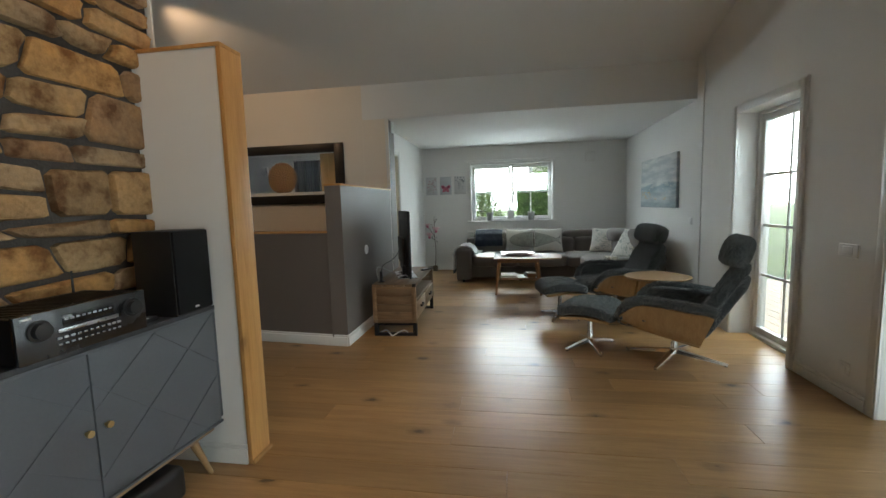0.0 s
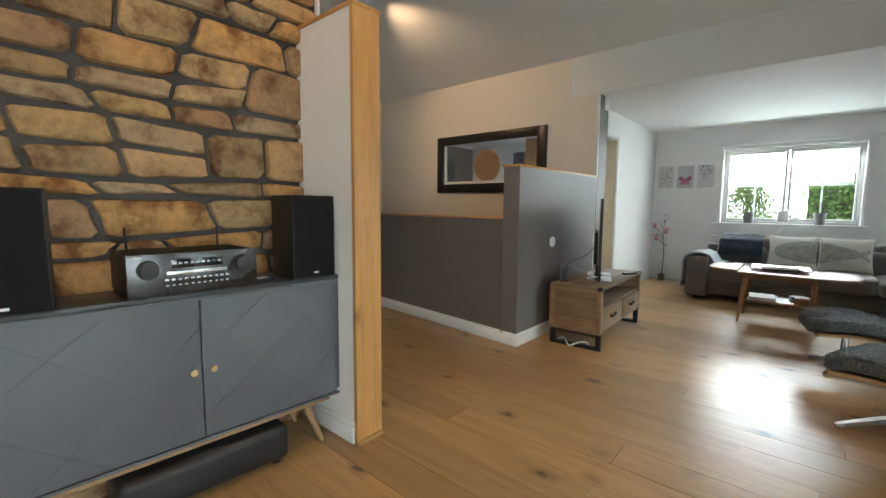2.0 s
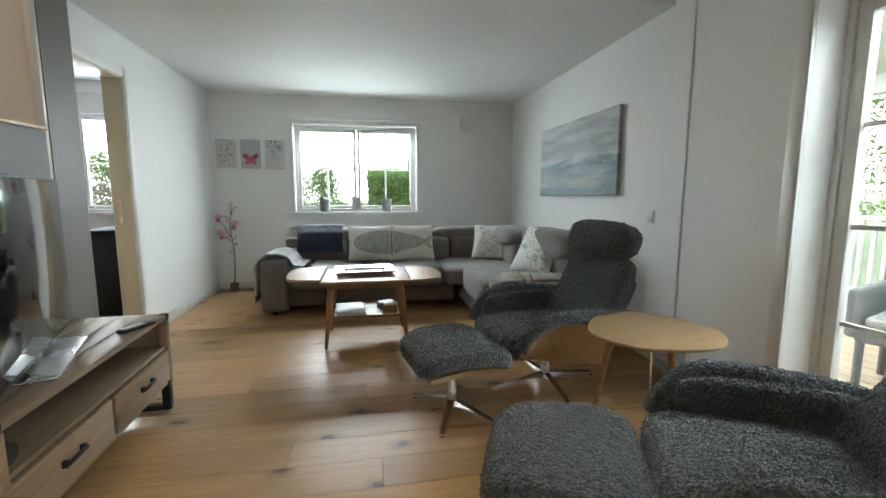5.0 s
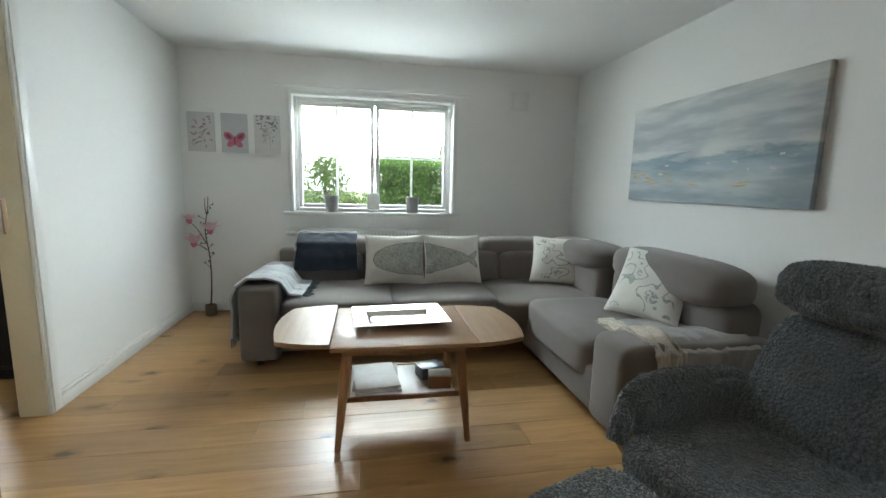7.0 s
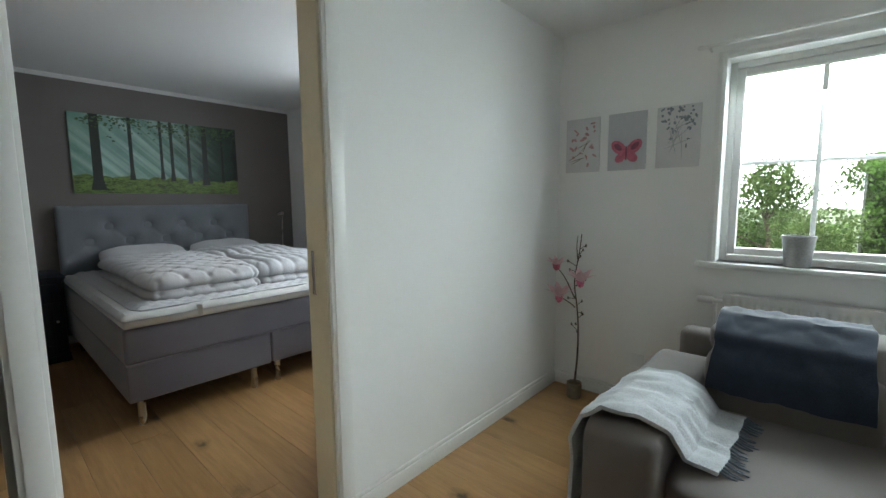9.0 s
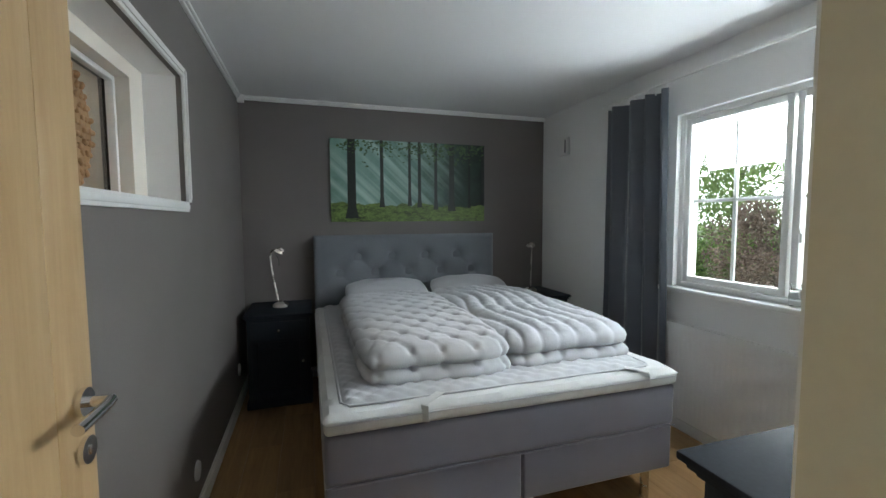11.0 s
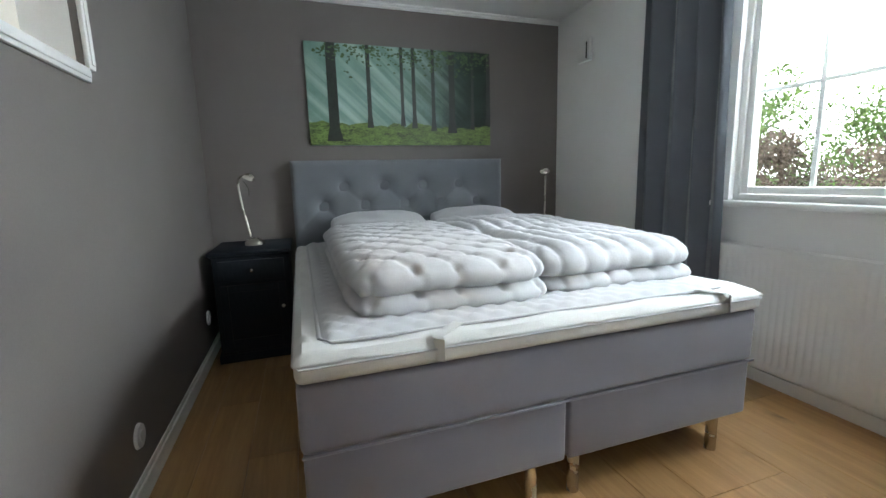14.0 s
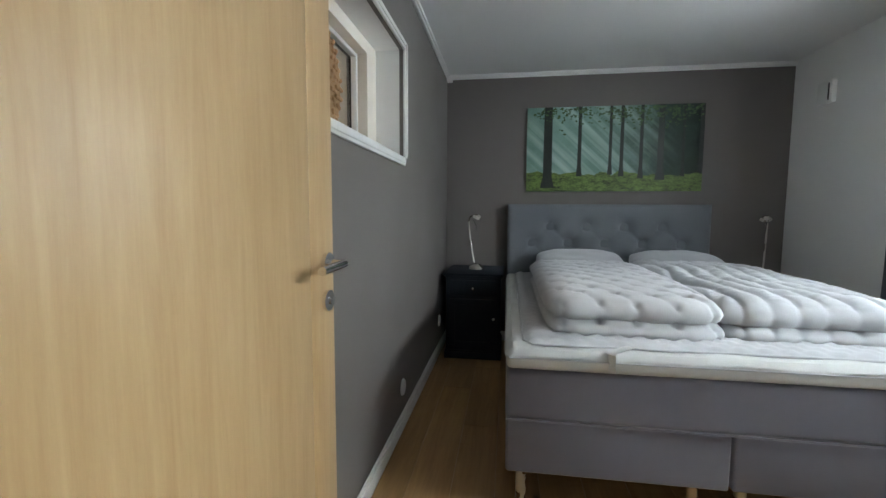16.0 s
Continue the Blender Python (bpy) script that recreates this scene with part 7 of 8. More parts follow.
def forest_picture():
    f = thing("forest_picture", "wide canvas print of sun rays in a green forest", "picture", (XHW, 7.30, 1.749))
    W, H = 1.46, 0.73
    m, nt, b = shader("forest_haze", 0.5)
    v = coords(nt, (1, 1, 1))
    sep = nt.nodes.new("ShaderNodeSeparateXYZ")
    nt.links.new(v, sep.inputs[0])
    ns = node(nt, "ShaderNodeTexNoise", Scale=9.0, Detail=8.0, Roughness=0.7)
    nt.links.new(v, ns.inputs["Vector"])
    mx = nt.nodes.new("ShaderNodeMath")
    mx.operation = "MULTIPLY_ADD"
    mx.inputs[1].default_value, mx.inputs[2].default_value = 0.62, 0.5
    nt.links.new(sep.outputs["Y"], mx.inputs[0])
    add = nt.nodes.new("ShaderNodeMath")
    add.operation = "MULTIPLY_ADD"
    add.inputs[1].default_value = 0.5
    nt.links.new(ns.outputs[0], add.inputs[0])
    sub = nt.nodes.new("ShaderNodeMath")
    sub.operation = "SUBTRACT"
    sub.inputs[1].default_value = 0.25
    nt.links.new(mx.outputs[0], sub.inputs[0])
    nt.links.new(sub.outputs[0], add.inputs[2])
    c = ramp(nt, add.outputs[0], [(0.0, (0.16, 0.30, 0.24)), (0.22, (0.25, 0.42, 0.36)), (0.45, (0.17, 0.30, 0.24)), (0.72, (0.035, 0.075, 0.05)), (1.0, (0.010, 0.018, 0.012))])
    # printed sun rays: noise drawn out along the slanted beam, strongest near the upper middle
    turn = nt.nodes.new("ShaderNodeMapping")
    turn.inputs["Rotation"].default_value = (radians(43), 0, 0)
    nt.links.new(v, turn.inputs["Vector"])
    draw = nt.nodes.new("ShaderNodeMapping")
    draw.inputs["Scale"].default_value = (1, 0.35, 11)
    nt.links.new(turn.outputs[0], draw.inputs["Vector"])
    beam = node(nt, "ShaderNodeTexNoise", Scale=1.0, Detail=3.0, Roughness=0.55)
    nt.links.new(draw.outputs[0], beam.inputs["Vector"])
    far = nt.nodes.new("ShaderNodeVectorMath")
    far.operation = "DISTANCE"
    far.inputs[1].default_value = (0.0, -0.30, 0.02)
    nt.links.new(v, far.inputs[0])
    fade = ramp(nt, far.outputs["Value"], [(0.05, (1, 1, 1)), (0.45, (0.55, 0.55, 0.55)), (0.85, (0, 0, 0))])
    shine = ramp(nt, beam.outputs[0], [(0.44, (0, 0, 0)), (0.62, (1, 1, 1))])
    both = nt.nodes.new("ShaderNodeMath")
    both.operation = "MULTIPLY"
    nt.links.new(fade, both.inputs[0])
    nt.links.new(shine, both.inputs[1])
    lit = nt.nodes.new("ShaderNodeMix")
    lit.data_type = "RGBA"
    nt.links.new(both.outputs[0], lit.inputs["Factor"])
    nt.links.new(c, lit.inputs["A"])
    lit.inputs["B"].default_value = (0.50, 0.68, 0.60, 1)
    nt.links.new(lit.outputs["Result"], b.inputs["Base Color"])
    part("canvas", box((0.014, 0, 0), (0.026, W, H), 0.002), m, f)
    rng = random.Random(11)

    def flat(pts, x):
        bm = bmesh.new()
        vs = [bm.verts.new((x, max(-W / 2, min(W / 2, y)), max(-H / 2, min(H / 2, z)))) for y, z in pts]
        bm.faces.new(vs)
        return bm
    grass = mottled("forest_floor", (0.12, 0.19, 0.04), 0.5, scale=13, fine=60, amount=0.95, bump=0, stretch=(1, 1, 2.6))
    g = bmesh.new()
    prev = [(-W / 2 + W * k / 30, -0.20 + 0.02 * rng.uniform(-1, 1) - 0.02 * (k / 30)) for k in range(31)]
    vs = [g.verts.new((0.0275, y, -H / 2)) for y, z in prev], [g.verts.new((0.0275, y, z)) for y, z in prev]
    for k in range(30):
        g.faces.new((vs[0][k], vs[0][k + 1], vs[1][k + 1], vs[1][k]))
    part("forest_floor", g, grass, f, "printed green forest floor")
    trunk_m = mottled("forest_trunk", (0.018, 0.026, 0.018), 0.5, scale=14, fine=60, amount=0.4, bump=0)
    for k, (y, w, zb) in enumerate(((-0.547, 0.038, -0.335), (-0.277, 0.016, -0.235), (-0.019, 0.013, -0.22), (0.075, 0.015, -0.235), (0.234, 0.015, -0.255), (0.392, 0.026, -0.27), (0.571, 0.011, -0.24), (0.712, 0.018, -0.2))):
        part("tree_trunk", flat([(y - w * 1.6, zb), (y + w * 1.6, zb), (y + w, zb + 0.10), (y + w * 0.9, H / 2), (y - w * 0.9, H / 2), (y - w, zb + 0.10)], 0.0290 + 0.0001 * k), trunk_m, f, "printed dark tree trunk")
    leaves = bmesh.new()
    for k in range(420):
        y = -W / 2 + 0.02 + (W - 0.04) * rng.random() ** 0.75
        z = H / 2 - 0.01 - abs(rng.gauss(0, 0.075))
        r = rng.uniform(0.006, 0.016)
        a = rng.uniform(0, 3)
        vs = [leaves.verts.new((0.0304 + k * 1e-6, max(-W / 2, min(W / 2, y + r * math.cos(a + t))), max(-H / 2, min(H / 2, z + 0.6 * r * math.sin(a + t))))) for t in (0, 1.3, 2.5, 3.9, 5.2)]
        leaves.faces.new(vs)
    lf = part("leaf_print", leaves, mottled("forest_leaf", (0.06, 0.115, 0.04), 0.5, scale=20, fine=60, amount=0.6, bump=0), f, "printed leaves")
    lf["kind"] = "stuff"


forest_picture()


def curtain():
    c = thing("curtain", "dark grey curtain with soft vertical folds beside the window", "curtain")
    x0, x1, y = -3.80, -3.20, YNB - 0.085

    def f(u, v):
        amp = 0.042 * (0.55 + 0.45 * v) * (1 + 0.3 * noise.noise(Vector((u * 3, 1, 0))))
        ph = u * 3.9 * 2 * math.pi + 0.5 * math.sin(u * 9)
        flare = 0.06 * (1 - v) * (u - 0.3)
        return Vector((x0 + (x1 - x0) * u + flare + 0.004 * math.sin(2 * ph), y + amp * math.sin(ph) + 0.006 * noise.noise(Vector((u * 9, v * 4, 2))), 0.12 + 2.115 * v))
    part("cloth", sheet(f, 150, 40, 0.003), M_CURTAIN, c)
    for k in range(7):
        x = x0 + (x1 - x0) * (k + 0.5) / 7
        part("hook", rod((x, y, 2.22), (x, y, 2.275), 0.004, n=6), M_TRIM, c)


curtain()
rod_bracket(-3.84, -1.50, 2.275, YNB - 0.085, "curtain_rail")
radiator("radiator_bedroom", -3.26, -1.72, 0.11, 0.72, YNB, False)
bv = thing("wall_vent", "small white ventilation cover beside the curtain", "vent", (-4.49, YNB - 0.02, 2.07))
part("cover", box((0, 0, 0), (0.15, 0.035, 0.16), 0.008), M_TRIM, bv)
part("slot", box((0.045, -0.016, 0.0), (0.012, 0.012, 0.12), 0.002), M_BLACK, bv)
glass_vase = thing("sill_ornament", "small clear glass ornament on the bedroom sill", "ornament", (-2.46, YNB - 0.01, BZ0))
part("glass", lathe([(0.02, 0), (0.03, 0.01), (0.034, 0.06), (0.024, 0.10), (0.03, 0.12), (0.026, 0.12), (0.02, 0.09)], 20), M_GLASS, glass_vase)


def dresser():
    d = thing("dresser", "dark navy chest of drawers with a moulded top", "chest of drawers", (XBE - 0.01, 7.215, 0), 0)
    D, L, H = 0.50, 1.15, 0.84
    tpb = bmesh.new()
    add_slab(tpb, -D - 0.03, 0, 0.0, L, H - 0.022, H, 0.005)
    add_slab(tpb, -D - 0.015, 0, 0.015, L - 0.015, H - 0.04, H - 0.022, 0.006)
    add_slab(tpb, -D, 0, 0.03, L - 0.03, H - 0.055, H - 0.04, 0.005)
    part("top", tpb, M_NAVYWOOD, d)
    part("body", slab(-D + 0.012, 0, 0.045, L - 0.045, 0.06, H - 0.055, 0.004), M_NAVYWOOD, d)
    pl = bmesh.new()
    add_slab(pl, -D - 0.01, 0, 0.025, L - 0.025, 0, 0.06, 0.005)
    add_slab(pl, -D, 0, 0.035, L - 0.035, 0.06, 0.078, 0.005)
    part("plinth", pl, M_NAVYWOOD, d)
    for i in range(3):
        z0 = 0.11 + i * 0.225
        dr = part("drawer_front", slab(-D - 0.002, -D + 0.014, 0.08, L - 0.08, z0, z0 + 0.205, 0.004), M_NAVYWOOD, d)
        for y in (0.32, L - 0.32):
            part("knob", puffy((-D - 0.015, y, z0 + 0.10), (0.03, 0.03, 0.03), 2.0, 12, 8), M_NICKEL, dr, "small metal knob")


dresser()
for x, z in ((-3.18, 0.226), (-4.45, 0.275)):
    sk = thing("wall_socket", "white wall socket on the grey bedroom wall", "socket", (x, YBL, z), 0, "bedroom sockets")
    part("plate", rod((0, 0, 0), (0, 0.010, 0), 0.046, 0.042, n=36), M_WHITEP, sk)
    part("insert", rod((0, 0.010, 0.0), (0, 0.014, 0.0), 0.02, n=18), M_WHITEP, sk)


def bedroom_door():
    d = thing("bedroom_door", "open oak veneer door with a metal lever handle", "door", (XBE - 0.012, 5.915, 0), 0)
    d.rotation_euler[2] = radians(178.2)
    w, th, H = 0.722, 0.04, DZ - 0.022
    # local x runs from the hinge to the lock edge; the seen face is at -y (turned towards the room)
    part("leaf", box((w / 2 - 0.06, -th / 2, H / 2 + 0.008), (w - 0.122, th, H), 0.003), M_DOOR, d)
    st = part("lock_stile", box((w - 0.059, -th / 2, H / 2 + 0.008), (0.116, th - 0.004, H), 0.004), M_DOOR, d)
    for s, y in ((-1, -th - 0.001), (1, 0.0)):
        h = bmesh.new()
        add_rod(h, (w - 0.05, y, 1.07), (w - 0.05, y + s * 0.010, 1.07), 0.026, n=26)
        add_rod(h, (w - 0.05, y + s * 0.008, 1.07), (w - 0.05, y + s * 0.05, 1.07), 0.010, n=16)
        merge(h, sweep([Vector((w - 0.05, y + s * 0.046, 1.07)), Vector((w - 0.08, y + s * 0.050, 1.07)), Vector((w - 0.17, y + s * 0.050, 1.068))], 0.010, 12))
        part("handle", h, M_CHROME, st, "metal lever handle")
        e = bmesh.new()
        add_rod(e, (w - 0.05, y, 0.98), (w - 0.05, y + s * 0.009, 0.98), 0.025, n=26)
        add_box(e, (w - 0.05, y + s * 0.010, 0.98), (0.006, 0.004, 0.018), 0.001)
        part("key_plate", e, M_CHROME, st)
    for z in (0.25, 1.0, 1.75):
        part("hinge", rod((0.0, 0.006, z - 0.045), (0.0, 0.006, z + 0.045), 0.008, n=12), M_NICKEL, d)


bedroom_door()
strike = thing("strike_plate", "metal strike plate in the door lining", "strike plate")
part("plate", slab(XBE + 0.03, XBE + 0.055, DY1 - 0.015, DY1 - 0.0125, 0.93, 1.10, 0.0005), M_CHROME, strike)
# ceiling spot over the stairs
cs = thing("ceiling_spot", "small white ceiling spotlight over the stairs", "spotlight", (-2.6, 3.85, 2.75 + SLOPE * (YH - 3.85) - 0.002))
part("mount", rod((0, 0, 0), (0, 0, -0.03), 0.04, n=20), M_TRIM, cs)
part("arm", rod((0, 0, -0.03), (0, 0.01, -0.10), 0.008, n=10), M_TRIM, cs)
part("lamp_head", rod((0, -0.02, -0.08), (0.02, 0.06, -0.15), 0.028, 0.034, 20), M_TRIM, cs)

# ---- outside ----
M_GRASS = mottled("grass", (0.085, 0.12, 0.045), 0.9, scale=0.8, fine=30, amount=0.5, bump=0.4, dist=0.02)
ground_bm = bmesh.new()
for x0, x1, y0, y1 in ((-400, -6, -400, 400), (XE + 0.5, 400, -400, 400), (-6, XE + 0.5, YN + 0.31, 400), (-6, XE + 0.5, -400, YS - 0.5)):
    vs = [ground_bm.verts.new(p) for p in ((x0, y0, -0.25), (x1, y0, -0.25), (x1, y1, -0.25), (x0, y1, -0.25))]
    ground_bm.faces.new(vs)
structure("ground", ground_bm, M_GRASS, "lawn round the house", "ground")

# bright hazy summer sky, far behind the gardens
M_HAZE = bpy.data.materials.new("bright_hazy_sky")
M_HAZE.use_nodes = True
M_HAZE.node_tree.nodes["Principled BSDF"].inputs["Base Color"].default_value = (0.8, 0.82, 0.85, 1)
M_HAZE.node_tree.nodes["Principled BSDF"].inputs["Emission Color"].default_value = (0.88, 0.97, 1.0, 1)
M_HAZE.node_tree.nodes["Principled BSDF"].inputs["Emission Strength"].default_value = 6.0
M_HAZE_EAST = M_HAZE.copy()
M_HAZE_EAST.node_tree.nodes["Principled BSDF"].inputs["Emission Strength"].default_value = 1.1
structure("backdrop_north", slab(-120, 120, 90, 90.5, -2, 75), M_HAZE, "bright hazy white sky", "backdrop")
structure("backdrop_east", slab(110, 110.5, -90, 90, -2, 70), M_HAZE_EAST, "bright hazy white sky", "backdrop")


def leaf_mat(name, col, amount=0.5):
    m, nt, b = shader(name, 0.55, spec=0.3)
    g = nt.nodes.new("ShaderNodeNewGeometry")
    c = ramp(nt, g.outputs["Random Per Island"], [(0.0, vary(col, 1 - amount)), (0.6, col), (1.0, vary(col, 1 + amount))])
    nt.links.new(c, b.inputs["Base Color"])
    b.inputs["Transmission Weight"].default_value = 0.0
    tr = nt.nodes.new("ShaderNodeBsdfTranslucent")
    nt.links.new(c, tr.inputs[0])
    mx = nt.nodes.new("ShaderNodeMixShader")
    mx.inputs[0].default_value = 0.4
    nt.links.new(b.outputs[0], mx.inputs[1])
    nt.links.new(tr.outputs[0], mx.inputs[2])
    nt.links.new(mx.outputs[0], nt.nodes["Material Output"].inputs[0])
    return m


L_HEDGE = leaf_mat("hedge_leaf", (0.105, 0.20, 0.045))
L_GREEN = leaf_mat("green_leaf", (0.15, 0.22, 0.075))
L_COPPER = leaf_mat("copper_leaf", (0.15, 0.115, 0.09))
L_BIRCH = leaf_mat("birch_leaf", (0.15, 0.22, 0.065))


def leaves(points, size, seed):
    """Many small bent leaves at the points, as one mesh."""
    rs = np.random.RandomState(seed)
    n = len(points)
    d1 = rs.normal(size=(n, 3))
    d1 /= np.linalg.norm(d1, axis=1, keepdims=True)
    d2 = np.cross(d1, rs.normal(size=(n, 3)))
    d2 /= np.linalg.norm(d2, axis=1, keepdims=True)
    s = size * rs.uniform(0.6, 1.3, size=(n, 1))
    p = np.asarray(points)
    v = np.stack([p - d1 * s, p + d2 * s * 0.5, p + d1 * s, p - d2 * s * 0.5], axis=1).reshape(-1, 3)
    me = bpy.data.meshes.new("leaves")
    me.from_pydata(v.tolist(), [], [(4 * i, 4 * i + 1, 4 * i + 2, 4 * i + 3) for i in range(n)])
    return me


def leafy(name, points, size, material, parent, seed):
    me = leaves(points, size, seed)
    me.materials.append(material)
    ob = new(name, me)
    ob.parent = parent
    ob["kind"] = "stuff"
    return ob


def clump_points(rs, centres, radii, count):
    pts = []
    for c, r in zip(centres, radii):
        k = max(20, int(count * r ** 2))
        q = rs.normal(size=(k, 3))
        q /= np.linalg.norm(q, axis=1, keepdims=True)
        pts.append(np.asarray(c) + q * r * rs.uniform(0.55, 1.08, size=(k, 1)) * np.array([1, 1, 0.85]))
    return np.concatenate(pts)


def hedge(name, x0, x1, y, top, seed, label):
    h = thing(name, label, "hedge", (0, 0, -0.25))
    rs = np.random.RandomState(seed)
    n = int((x1 - x0) * 2300)
    p = np.stack([rs.uniform(x0, x1, n), y + rs.normal(0, 0.12, n) + 0.1 * np.sin(rs.uniform(0, 9, n)), rs.uniform(0.0, top + 0.25, n)], axis=1)
    k = int((x1 - x0) * 700)
    q = np.stack([rs.uniform(x0, x1, k), y + rs.uniform(0, 0.9, k), top + 0.25 + rs.normal(0, 0.05, k)], axis=1)
    leafy("foliage", np.concatenate([p, q]), 0.042, L_HEDGE, h, seed)
    # solid block in near-black green: the shade between the leaves, as colour
    part("core", slab(x0, x1, y + 0.12, y + 0.8, 0, top + 0.15), mottled("hedge_shade", (0.02, 0.035, 0.012), 0.95, amount=0.4), h, "solid core coloured dark for the shade inside the hedge")


def tree(name, label, x, y, height, spread, material, seed, trunk=0.12, low=0.3, count=900, size=0.06, droop=0.0):
    t = thing(name, label, "tree", (x, y, -0.25))
    rs = np.random.RandomState(seed)
    tb = sweep([Vector((0, 0, 0)), Vector((0.05, 0, height * 0.3)), Vector((-0.04, 0.05, height * 0.65)), Vector((0, 0, height * 0.92))], trunk, 10, 0.15)
    part("trunk", tb, M_BARK, t)
    cen, rad = [], []
    for i in range(22):
        a = rs.uniform(0, 2 * np.pi)
        z = height * (low + (1 - low) * rs.uniform(0.02, 1.0))
        env = np.sin(np.pi * min(0.97, (z / height - low) / (1 - low) * 0.85 + 0.15))
        r = spread * env * rs.uniform(0.3, 1.0)
        cen.append((r * np.cos(a), r * np.sin(a), z - droop * r))
        rad.append(spread * rs.uniform(0.22, 0.42))
        if i < 12:
            merge_to = sweep([Vector((0, 0, z * 0.75)), Vector((r * np.cos(a) * 0.5, r * np.sin(a) * 0.5, z * 0.9)), Vector(cen[-1])], trunk * 0.3, 6, 0.3)
            part("limb", merge_to, M_BARK, t)
    leafy("crown", clump_points(rs, cen, rad, count * 2.6), size * 0.62, material, t, seed)


hedge("hedge_north", 0.75, 7.0, 15.2, 1.78, 5, "clipped dense green hedge at the garden's edge")
hedge("hedge_low", -13.0, 0.7, 16.3, 0.7, 8, "low green hedge along the back of the garden")
tree("garden_shrub", "light green garden shrub before the hedge", -0.4, 14.6, 2.1, 1.1, L_GREEN, 21, 0.06, 0.05, 2200, 0.05)
tree("garden_shrub", "light green garden shrub by the hedge", -2.9, 15.4, 2.4, 1.5, L_GREEN, 22, 0.07, 0.05, 1500, 0.055)
tree("garden_tree", "light green garden tree between the shrubs", -6.6, 17.2, 2.6, 2.0, L_GREEN, 31, 0.12, 0.08, 700, 0.065)
tree("copper_beech", "copper-leaved shrub in the garden", -6.0, 13.4, 1.75, 1.05, L_COPPER, 23, 0.08, 0.05, 1500, 0.05)
tree("copper_beech", "wide copper-leaved shrub by the garden hedge", -4.3, 13.9, 1.75, 1.25, L_COPPER, 33, 0.08, 0.05, 1500, 0.05)
tree("garden_tree", "green garden tree behind the copper shrub", -9.6, 17.5, 3.7, 2.3, L_GREEN, 24, 0.14, 0.12, 700, 0.07)
tree("garden_tree", "green garden tree seen through the bedroom window", -4.6, 17.4, 3.0, 1.9, L_GREEN, 25, 0.12, 0.08, 800, 0.06)
tree("birch_tree", "tall birch with hanging light green foliage", -3.75, 13.1, 7.6, 1.15, L_BIRCH, 26, 0.045, 0.30, 1100, 0.05, 0.4)
tree("garden_tree", "distant green tree beyond the terrace", 11.5, 9.5, 5.0, 2.8, L_GREEN, 27, 0.15, 0.15, 600, 0.08)
tree("garden_tree", "distant green tree beyond the garden", 13.5, 4.5, 4.2, 2.6, L_GREEN, 28, 0.15, 0.15, 600, 0.08)
tree("garden_tree", "distant green tree above the hedge", 3.0, 26.0, 3.6, 2.2, L_GREEN, 29, 0.15, 0.2, 500, 0.09)

nb = thing("neighbour_house", "pale neighbouring house with a grey roof behind the hedge", "house", (6.2, 30, -0.25))
part("wall", slab(-4, 4, 0, 6, 0, 2.5), mottled("neighbour_wall", (0.55, 0.53, 0.48), 0.8, amount=0.06), nb)
roof_bm = bmesh.new()
rv = [roof_bm.verts.new(p) for p in ((-4.4, -0.4, 2.4), (4.4, -0.4, 2.4), (4.4, 6.4, 2.4), (-4.4, 6.4, 2.4), (-4.4, 3, 4.2), (4.4, 3, 4.2))]
for q in ((0, 1, 5, 4), (2, 3, 4, 5), (0, 4, 3), (1, 2, 5), (0, 3, 2, 1)):
    roof_bm.faces.new([rv[i] for i in q])
part("roof", roof_bm, mottled("neighbour_roof", (0.20, 0.19, 0.185), 0.8, amount=0.15), nb)

# terrace: deck boards, roof boards, rail, chair
M_DECK = wood("deck_board", (0.42, 0.31, 0.19), (0.30, 0.20, 0.11), 0.6, axis=1, grain=10, spread=0.2)
M_PORCH = mottled("porch_white", (0.72, 0.72, 0.70), 0.5, amount=0.04)
deck = tagged(new("terrace_deck"), "weathered wooden terrace deck", "deck", kind="structure")
deck_mesh = mesh_of("deck_board", box((0, 0, 0), (0.138, 8.6, 0.026), 0.003, 1), M_DECK)
for i in range(22):
    b_ = new("deck_board", deck_mesh)
    b_.location, b_.parent = (XE + 0.36 + i * 0.143, 3.4, -0.05), deck
part("joists", slab(XE + 0.3, XE + 3.5, -0.8, 7.6, -0.24, -0.068), M_DECK, deck)
porch = tagged(new("porch_roof"), "white boarded porch ceiling", "roof", kind="structure")
pb = mesh_of("ceiling_board", box((0, 0, 0), (3.3, 0.108, 0.018), 0.003, 1), M_PORCH)
for i in range(68):
    b_ = new("ceiling_board", pb)
    b_.location, b_.parent = (XE + 1.95, -0.4 + i * 0.112, 2.42), porch
part("roof_deck", slab(XE + 0.26, XE + 3.7, -0.6, 7.4, 2.44, 2.5), M_PORCH, porch)
part("beam", slab(XE + 3.4, XE + 3.55, -0.6, 7.4, 2.22, 2.41), M_PORCH, porch)
fence = thing("terrace_rail", "white wooden terrace railing", "railing", (XE + 3.47, 0, -0.04))
for i in range(5):
    part("post", slab(-0.05, 0.05, -0.4 + i * 1.9 - 0.05, -0.4 + i * 1.9 + 0.05, -0.2, 2.27, 0.004), M_PORCH, fence)
part("top_rail", slab(-0.06, 0.06, -0.4, 7.2, 0.92, 0.96, 0.004), M_PORCH, fence)
part("low_rail", slab(-0.03, 0.03, -0.4, 7.2, 0.10, 0.14, 0.004), M_PORCH, fence)
bal = mesh_of("baluster", slab(-0.012, 0.012, -0.022, 0.022, 0.14, 0.92, 0.003), M_PORCH)
for i in range(62):
    b_ = new("baluster", bal)
    b_.location, b_.parent = (0, -0.34 + i * 0.12, 0), fence


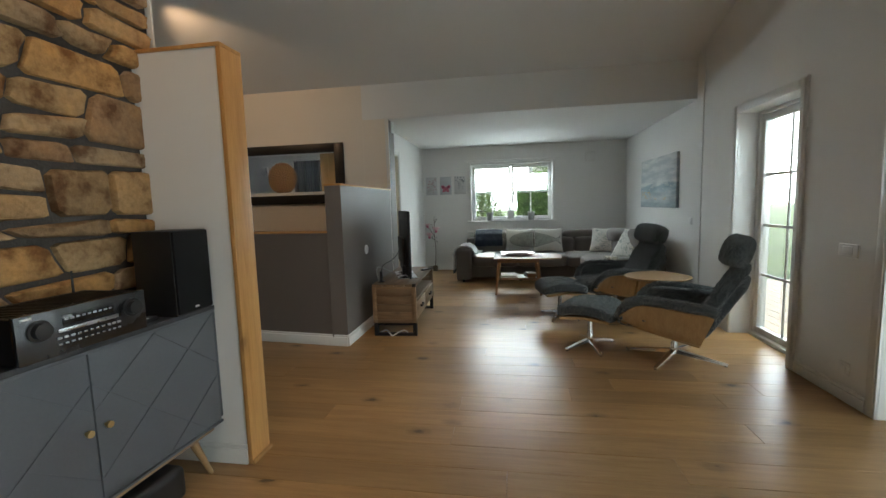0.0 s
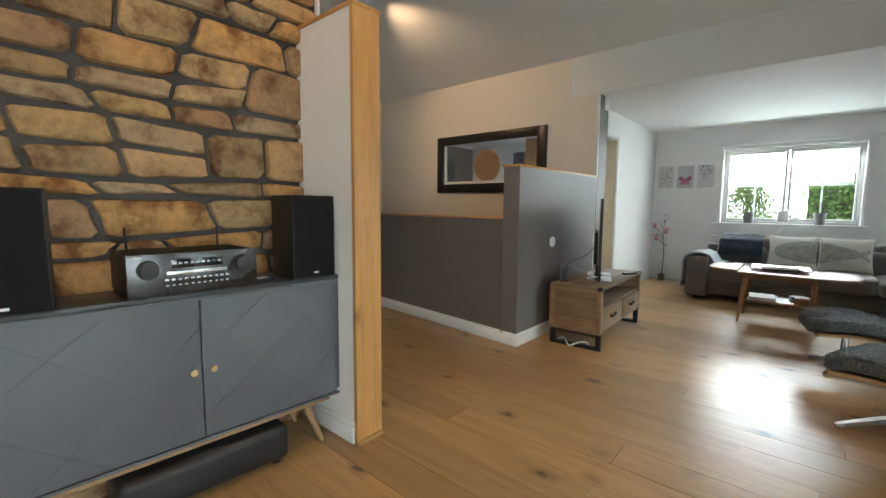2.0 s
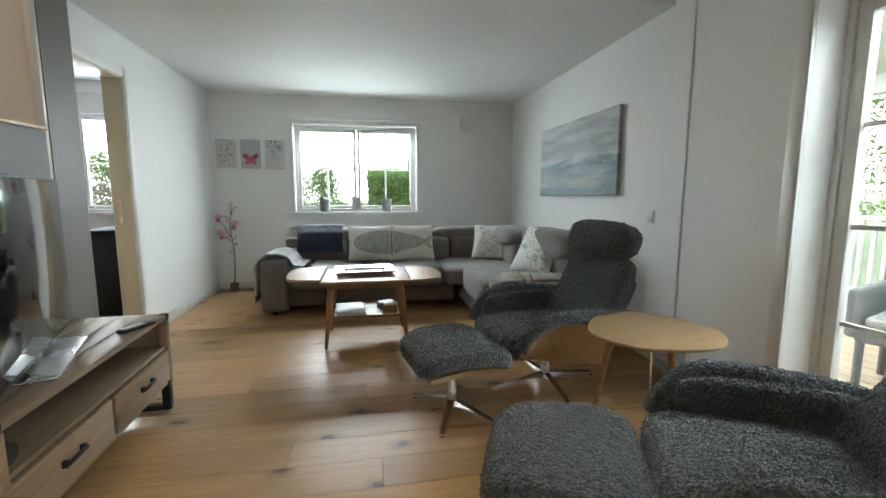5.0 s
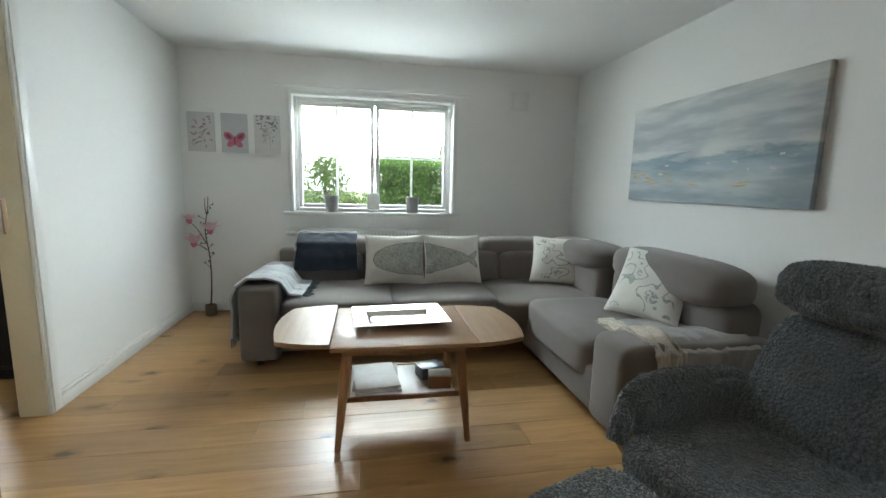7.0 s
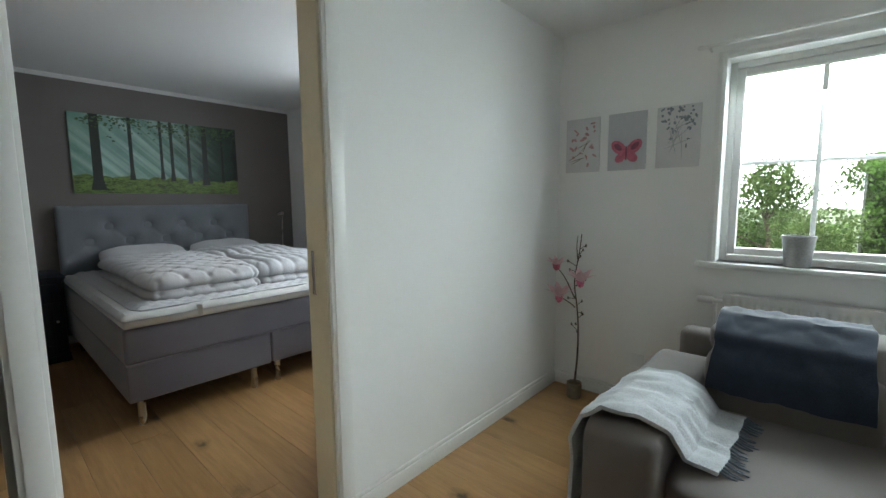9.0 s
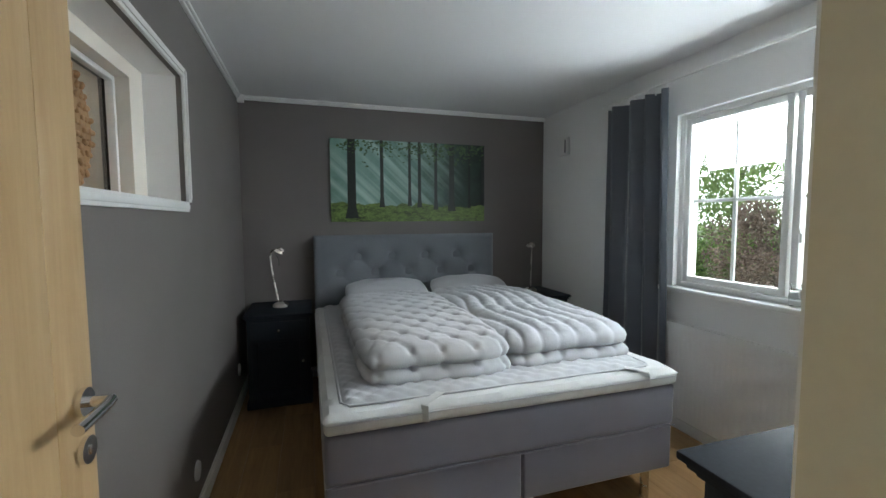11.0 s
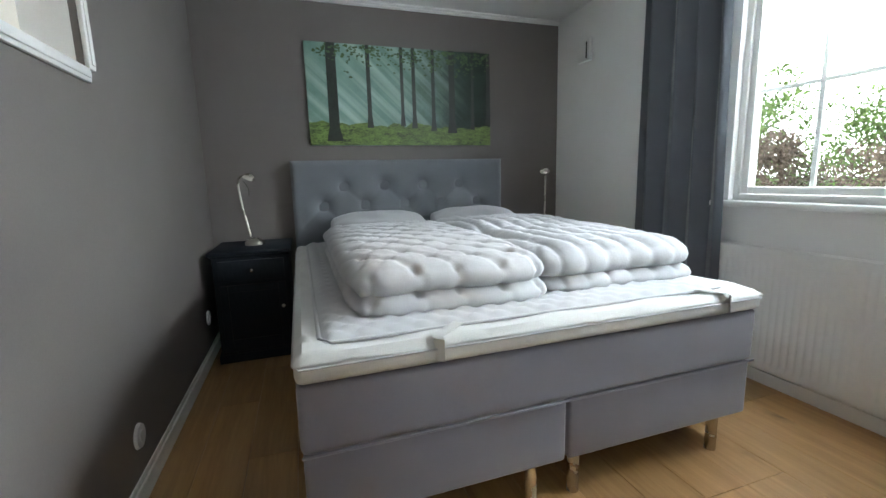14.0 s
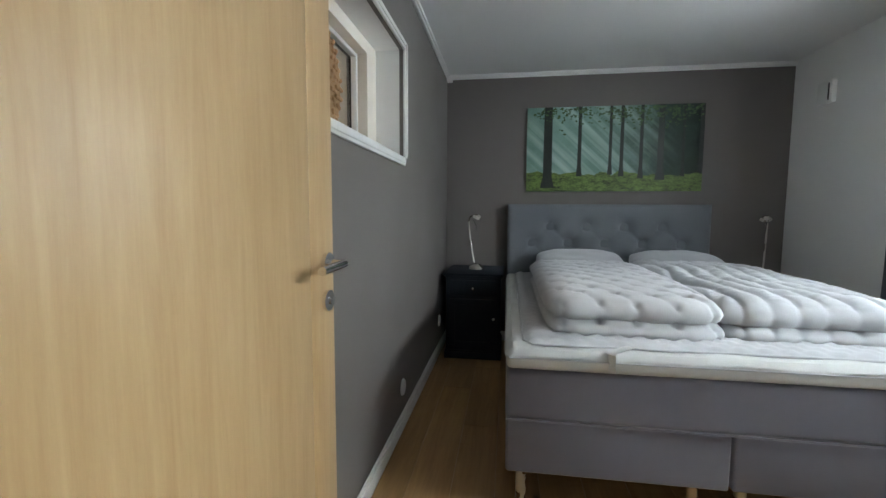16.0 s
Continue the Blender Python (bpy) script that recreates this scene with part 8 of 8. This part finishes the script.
def rattan_chair(x, y, turn):
    c = thing("garden_chair", "grey woven garden armchair on the terrace", "garden chair", (x, y, -0.037), turn, "garden chairs")
    mt = mottled("grey_rattan", (0.16, 0.16, 0.165), 0.8, scale=60, fine=200, amount=0.4, bump=0.8, dist=0.01)
    part("seat", rounded((0, 0, 0.36), (0.56, 0.56, 0.10), 0.03), mt, c)
    part("backrest", rounded((-0.27, 0, 0.60), (0.08, 0.60, 0.52), 0.035), mt, c)
    for s in (-1, 1):
        part("armrest", rounded((0.0, s * 0.29, 0.48), (0.56, 0.07, 0.30), 0.03), mt, c)
        for xx in (-0.24, 0.24):
            part("leg", rod((xx, s * 0.25, 0), (xx, s * 0.25, 0.34), 0.022, n=10), mt, c)
    part("seat_pad", rounded((0.01, 0, 0.435), (0.50, 0.48, 0.07), 0.03), M_PALETHROW, c, "pale seat pad")


rattan_chair(XE + 1.25, 4.9, 200)
rattan_chair(XE + 1.9, 3.9, 150)

# ---- floor planks, each its own piece ----
plank_cache = {}


def plank_mesh(length):
    if length not in plank_cache:
        plank_cache[length] = mesh_of("plank", box((0, 0, -0.008), (length - 0.0012, 0.1893, 0.016), 0.0012, 1), M_FLOOR)
    return plank_cache[length]


rng = random.Random(7)
y = YS + 0.1
while y < YN + 0.45:
    x, end = (-5.05 if y > YH else XW2 - 0.1), (XE + 0.12 if y < YN + 0.05 else XBE - 0.02)
    if 4.2 < y < YH - 0.1:
        x = -1.0
    first = True
    while end - x > 0.02:
        length = rng.choice((0.9, 1.3, 1.7, 2.1, 2.4, 2.4)) if not first else rng.choice((0.5, 0.9, 1.3, 1.7, 2.1))
        if end - x < length + 0.3:
            length = round(end - x, 3)
        p = new("plank", plank_mesh(length))
        p.location = (x + length / 2, y, rng.uniform(-0.0006, 0.0))
        p.rotation_euler = (rng.uniform(-0.004, 0.004), rng.uniform(-0.0006, 0.0006), 0)
        p.parent = floor
        x, first = x + length, False
    y += 0.19

# ---- stones of the wall, each its own piece ----
rs_ = random.Random(12)


def stone_piece(corners, rng):
    """An irregular stone with soft corners and a raised, uneven face; corners go round its outline in (y, z)."""
    cy, cz = sum(p[0] for p in corners) / 4, sum(p[1] for p in corners) / 4
    outline = []
    for i in range(4):
        p, q, o = Vector(corners[i]), Vector(corners[(i + 1) % 4]), Vector(corners[i - 1])
        cut = rng.uniform(0.05, 0.20)
        outline.append(p + (o - p) * min(cut, 0.030 / max(0.03, (o - p).length)))
        outline.append(p + (q - p) * min(cut, 0.030 / max(0.03, (q - p).length)))
        m = (p + q) / 2
        outline.append(m + (m - Vector((cy, cz))) * rng.uniform(-0.05, 0.03))
    depth = rng.uniform(0.022, 0.044)
    bm = bmesh.new()
    rings = []
    for inset, x in ((0.0, -0.01), (0.0, depth * 0.45), (0.006, depth * 0.85), (0.020, depth)):
        ring = []
        for p in outline:
            d = Vector((p.x - cy, p.y - cz))
            d *= max(0.3, 1 - inset / max(0.02, d.length))
            ring.append(bm.verts.new((x + rng.uniform(-0.003, 0.003) * (inset > 0), d.x, d.y)))
        rings.append(ring)
    n = len(outline)
    mid = bm.verts.new((depth * rng.uniform(0.95, 1.15), 0, 0))
    for a, b in zip(rings, rings[1:]):
        for i in range(n):
            bm.faces.new((a[i], a[(i + 1) % n], b[(i + 1) % n], b[i]))
    for i in range(n):
        bm.faces.new((rings[-1][i], rings[-1][(i + 1) % n], mid))
    bmesh.ops.recalc_face_normals(bm, faces=bm.faces[:])
    return bm, cy, cz


def lay_stones(y0, y1, z0, z1):
    def bed(k, z, y):
        return z + 0.030 * noise.noise(Vector((y * 2.6, k * 3.7, 0.5))) + 0.012 * noise.noise(Vector((y * 8, k * 5.1, 2.5)))
    z, k = z0, 0
    while z < z1:
        h = rs_.choice((0.085, 0.10, 0.115, 0.13, 0.15, 0.20, 0.23))
        y = y0 - rs_.uniform(0, 0.15)
        lean = 0.0
        while y < y1 - 0.05:
            w = min(rs_.uniform(0.17, 0.44) if h < 0.16 else rs_.uniform(0.18, 0.34), y1 + 0.01 - y)
            if y1 - (y + w) < 0.09:
                w = y1 + 0.01 - y
            lean2 = rs_.uniform(-0.03, 0.03)
            spans = [(0.0, 1.0)]
            if h >= 0.19 and rs_.random() < 0.6:
                m = rs_.uniform(0.38, 0.62)
                spans = [(0.0, m), (m, 1.0)]
            for a, b in spans:
                def at(yy, f, ln):
                    lo, hi = bed(k, z, yy), bed(k + 1, z + h, yy)
                    return (yy + ln * (f - 0.5) * 2, lo + (hi - lo) * f)
                g, t = 0.0095, rs_.uniform(-0.06, 0.06) * (len(spans) > 1)
                c = [at(y + g, a + (t if a else 0), lean), at(y + w - g, a - (t if a else 0), lean2), at(y + w - g, b - (t if b < 1 else 0), lean2), at(y + g, b + (t if b < 1 else 0), lean)]
                c = [(p[0], p[1] + (g if i < 2 else -g)) for i, p in enumerate(c)]
                bm, cy, cz = stone_piece(c, rs_)
                ob = new("stone", mesh_of("stone", bm, M_STONE))
                ob.location = (XST, cy, cz)
                ob.parent = stone_wall
            y, lean = y + w, lean2
        z, k = z + h, k + 1


lay_stones(0.15, 2.40, 0.0, 3.25)
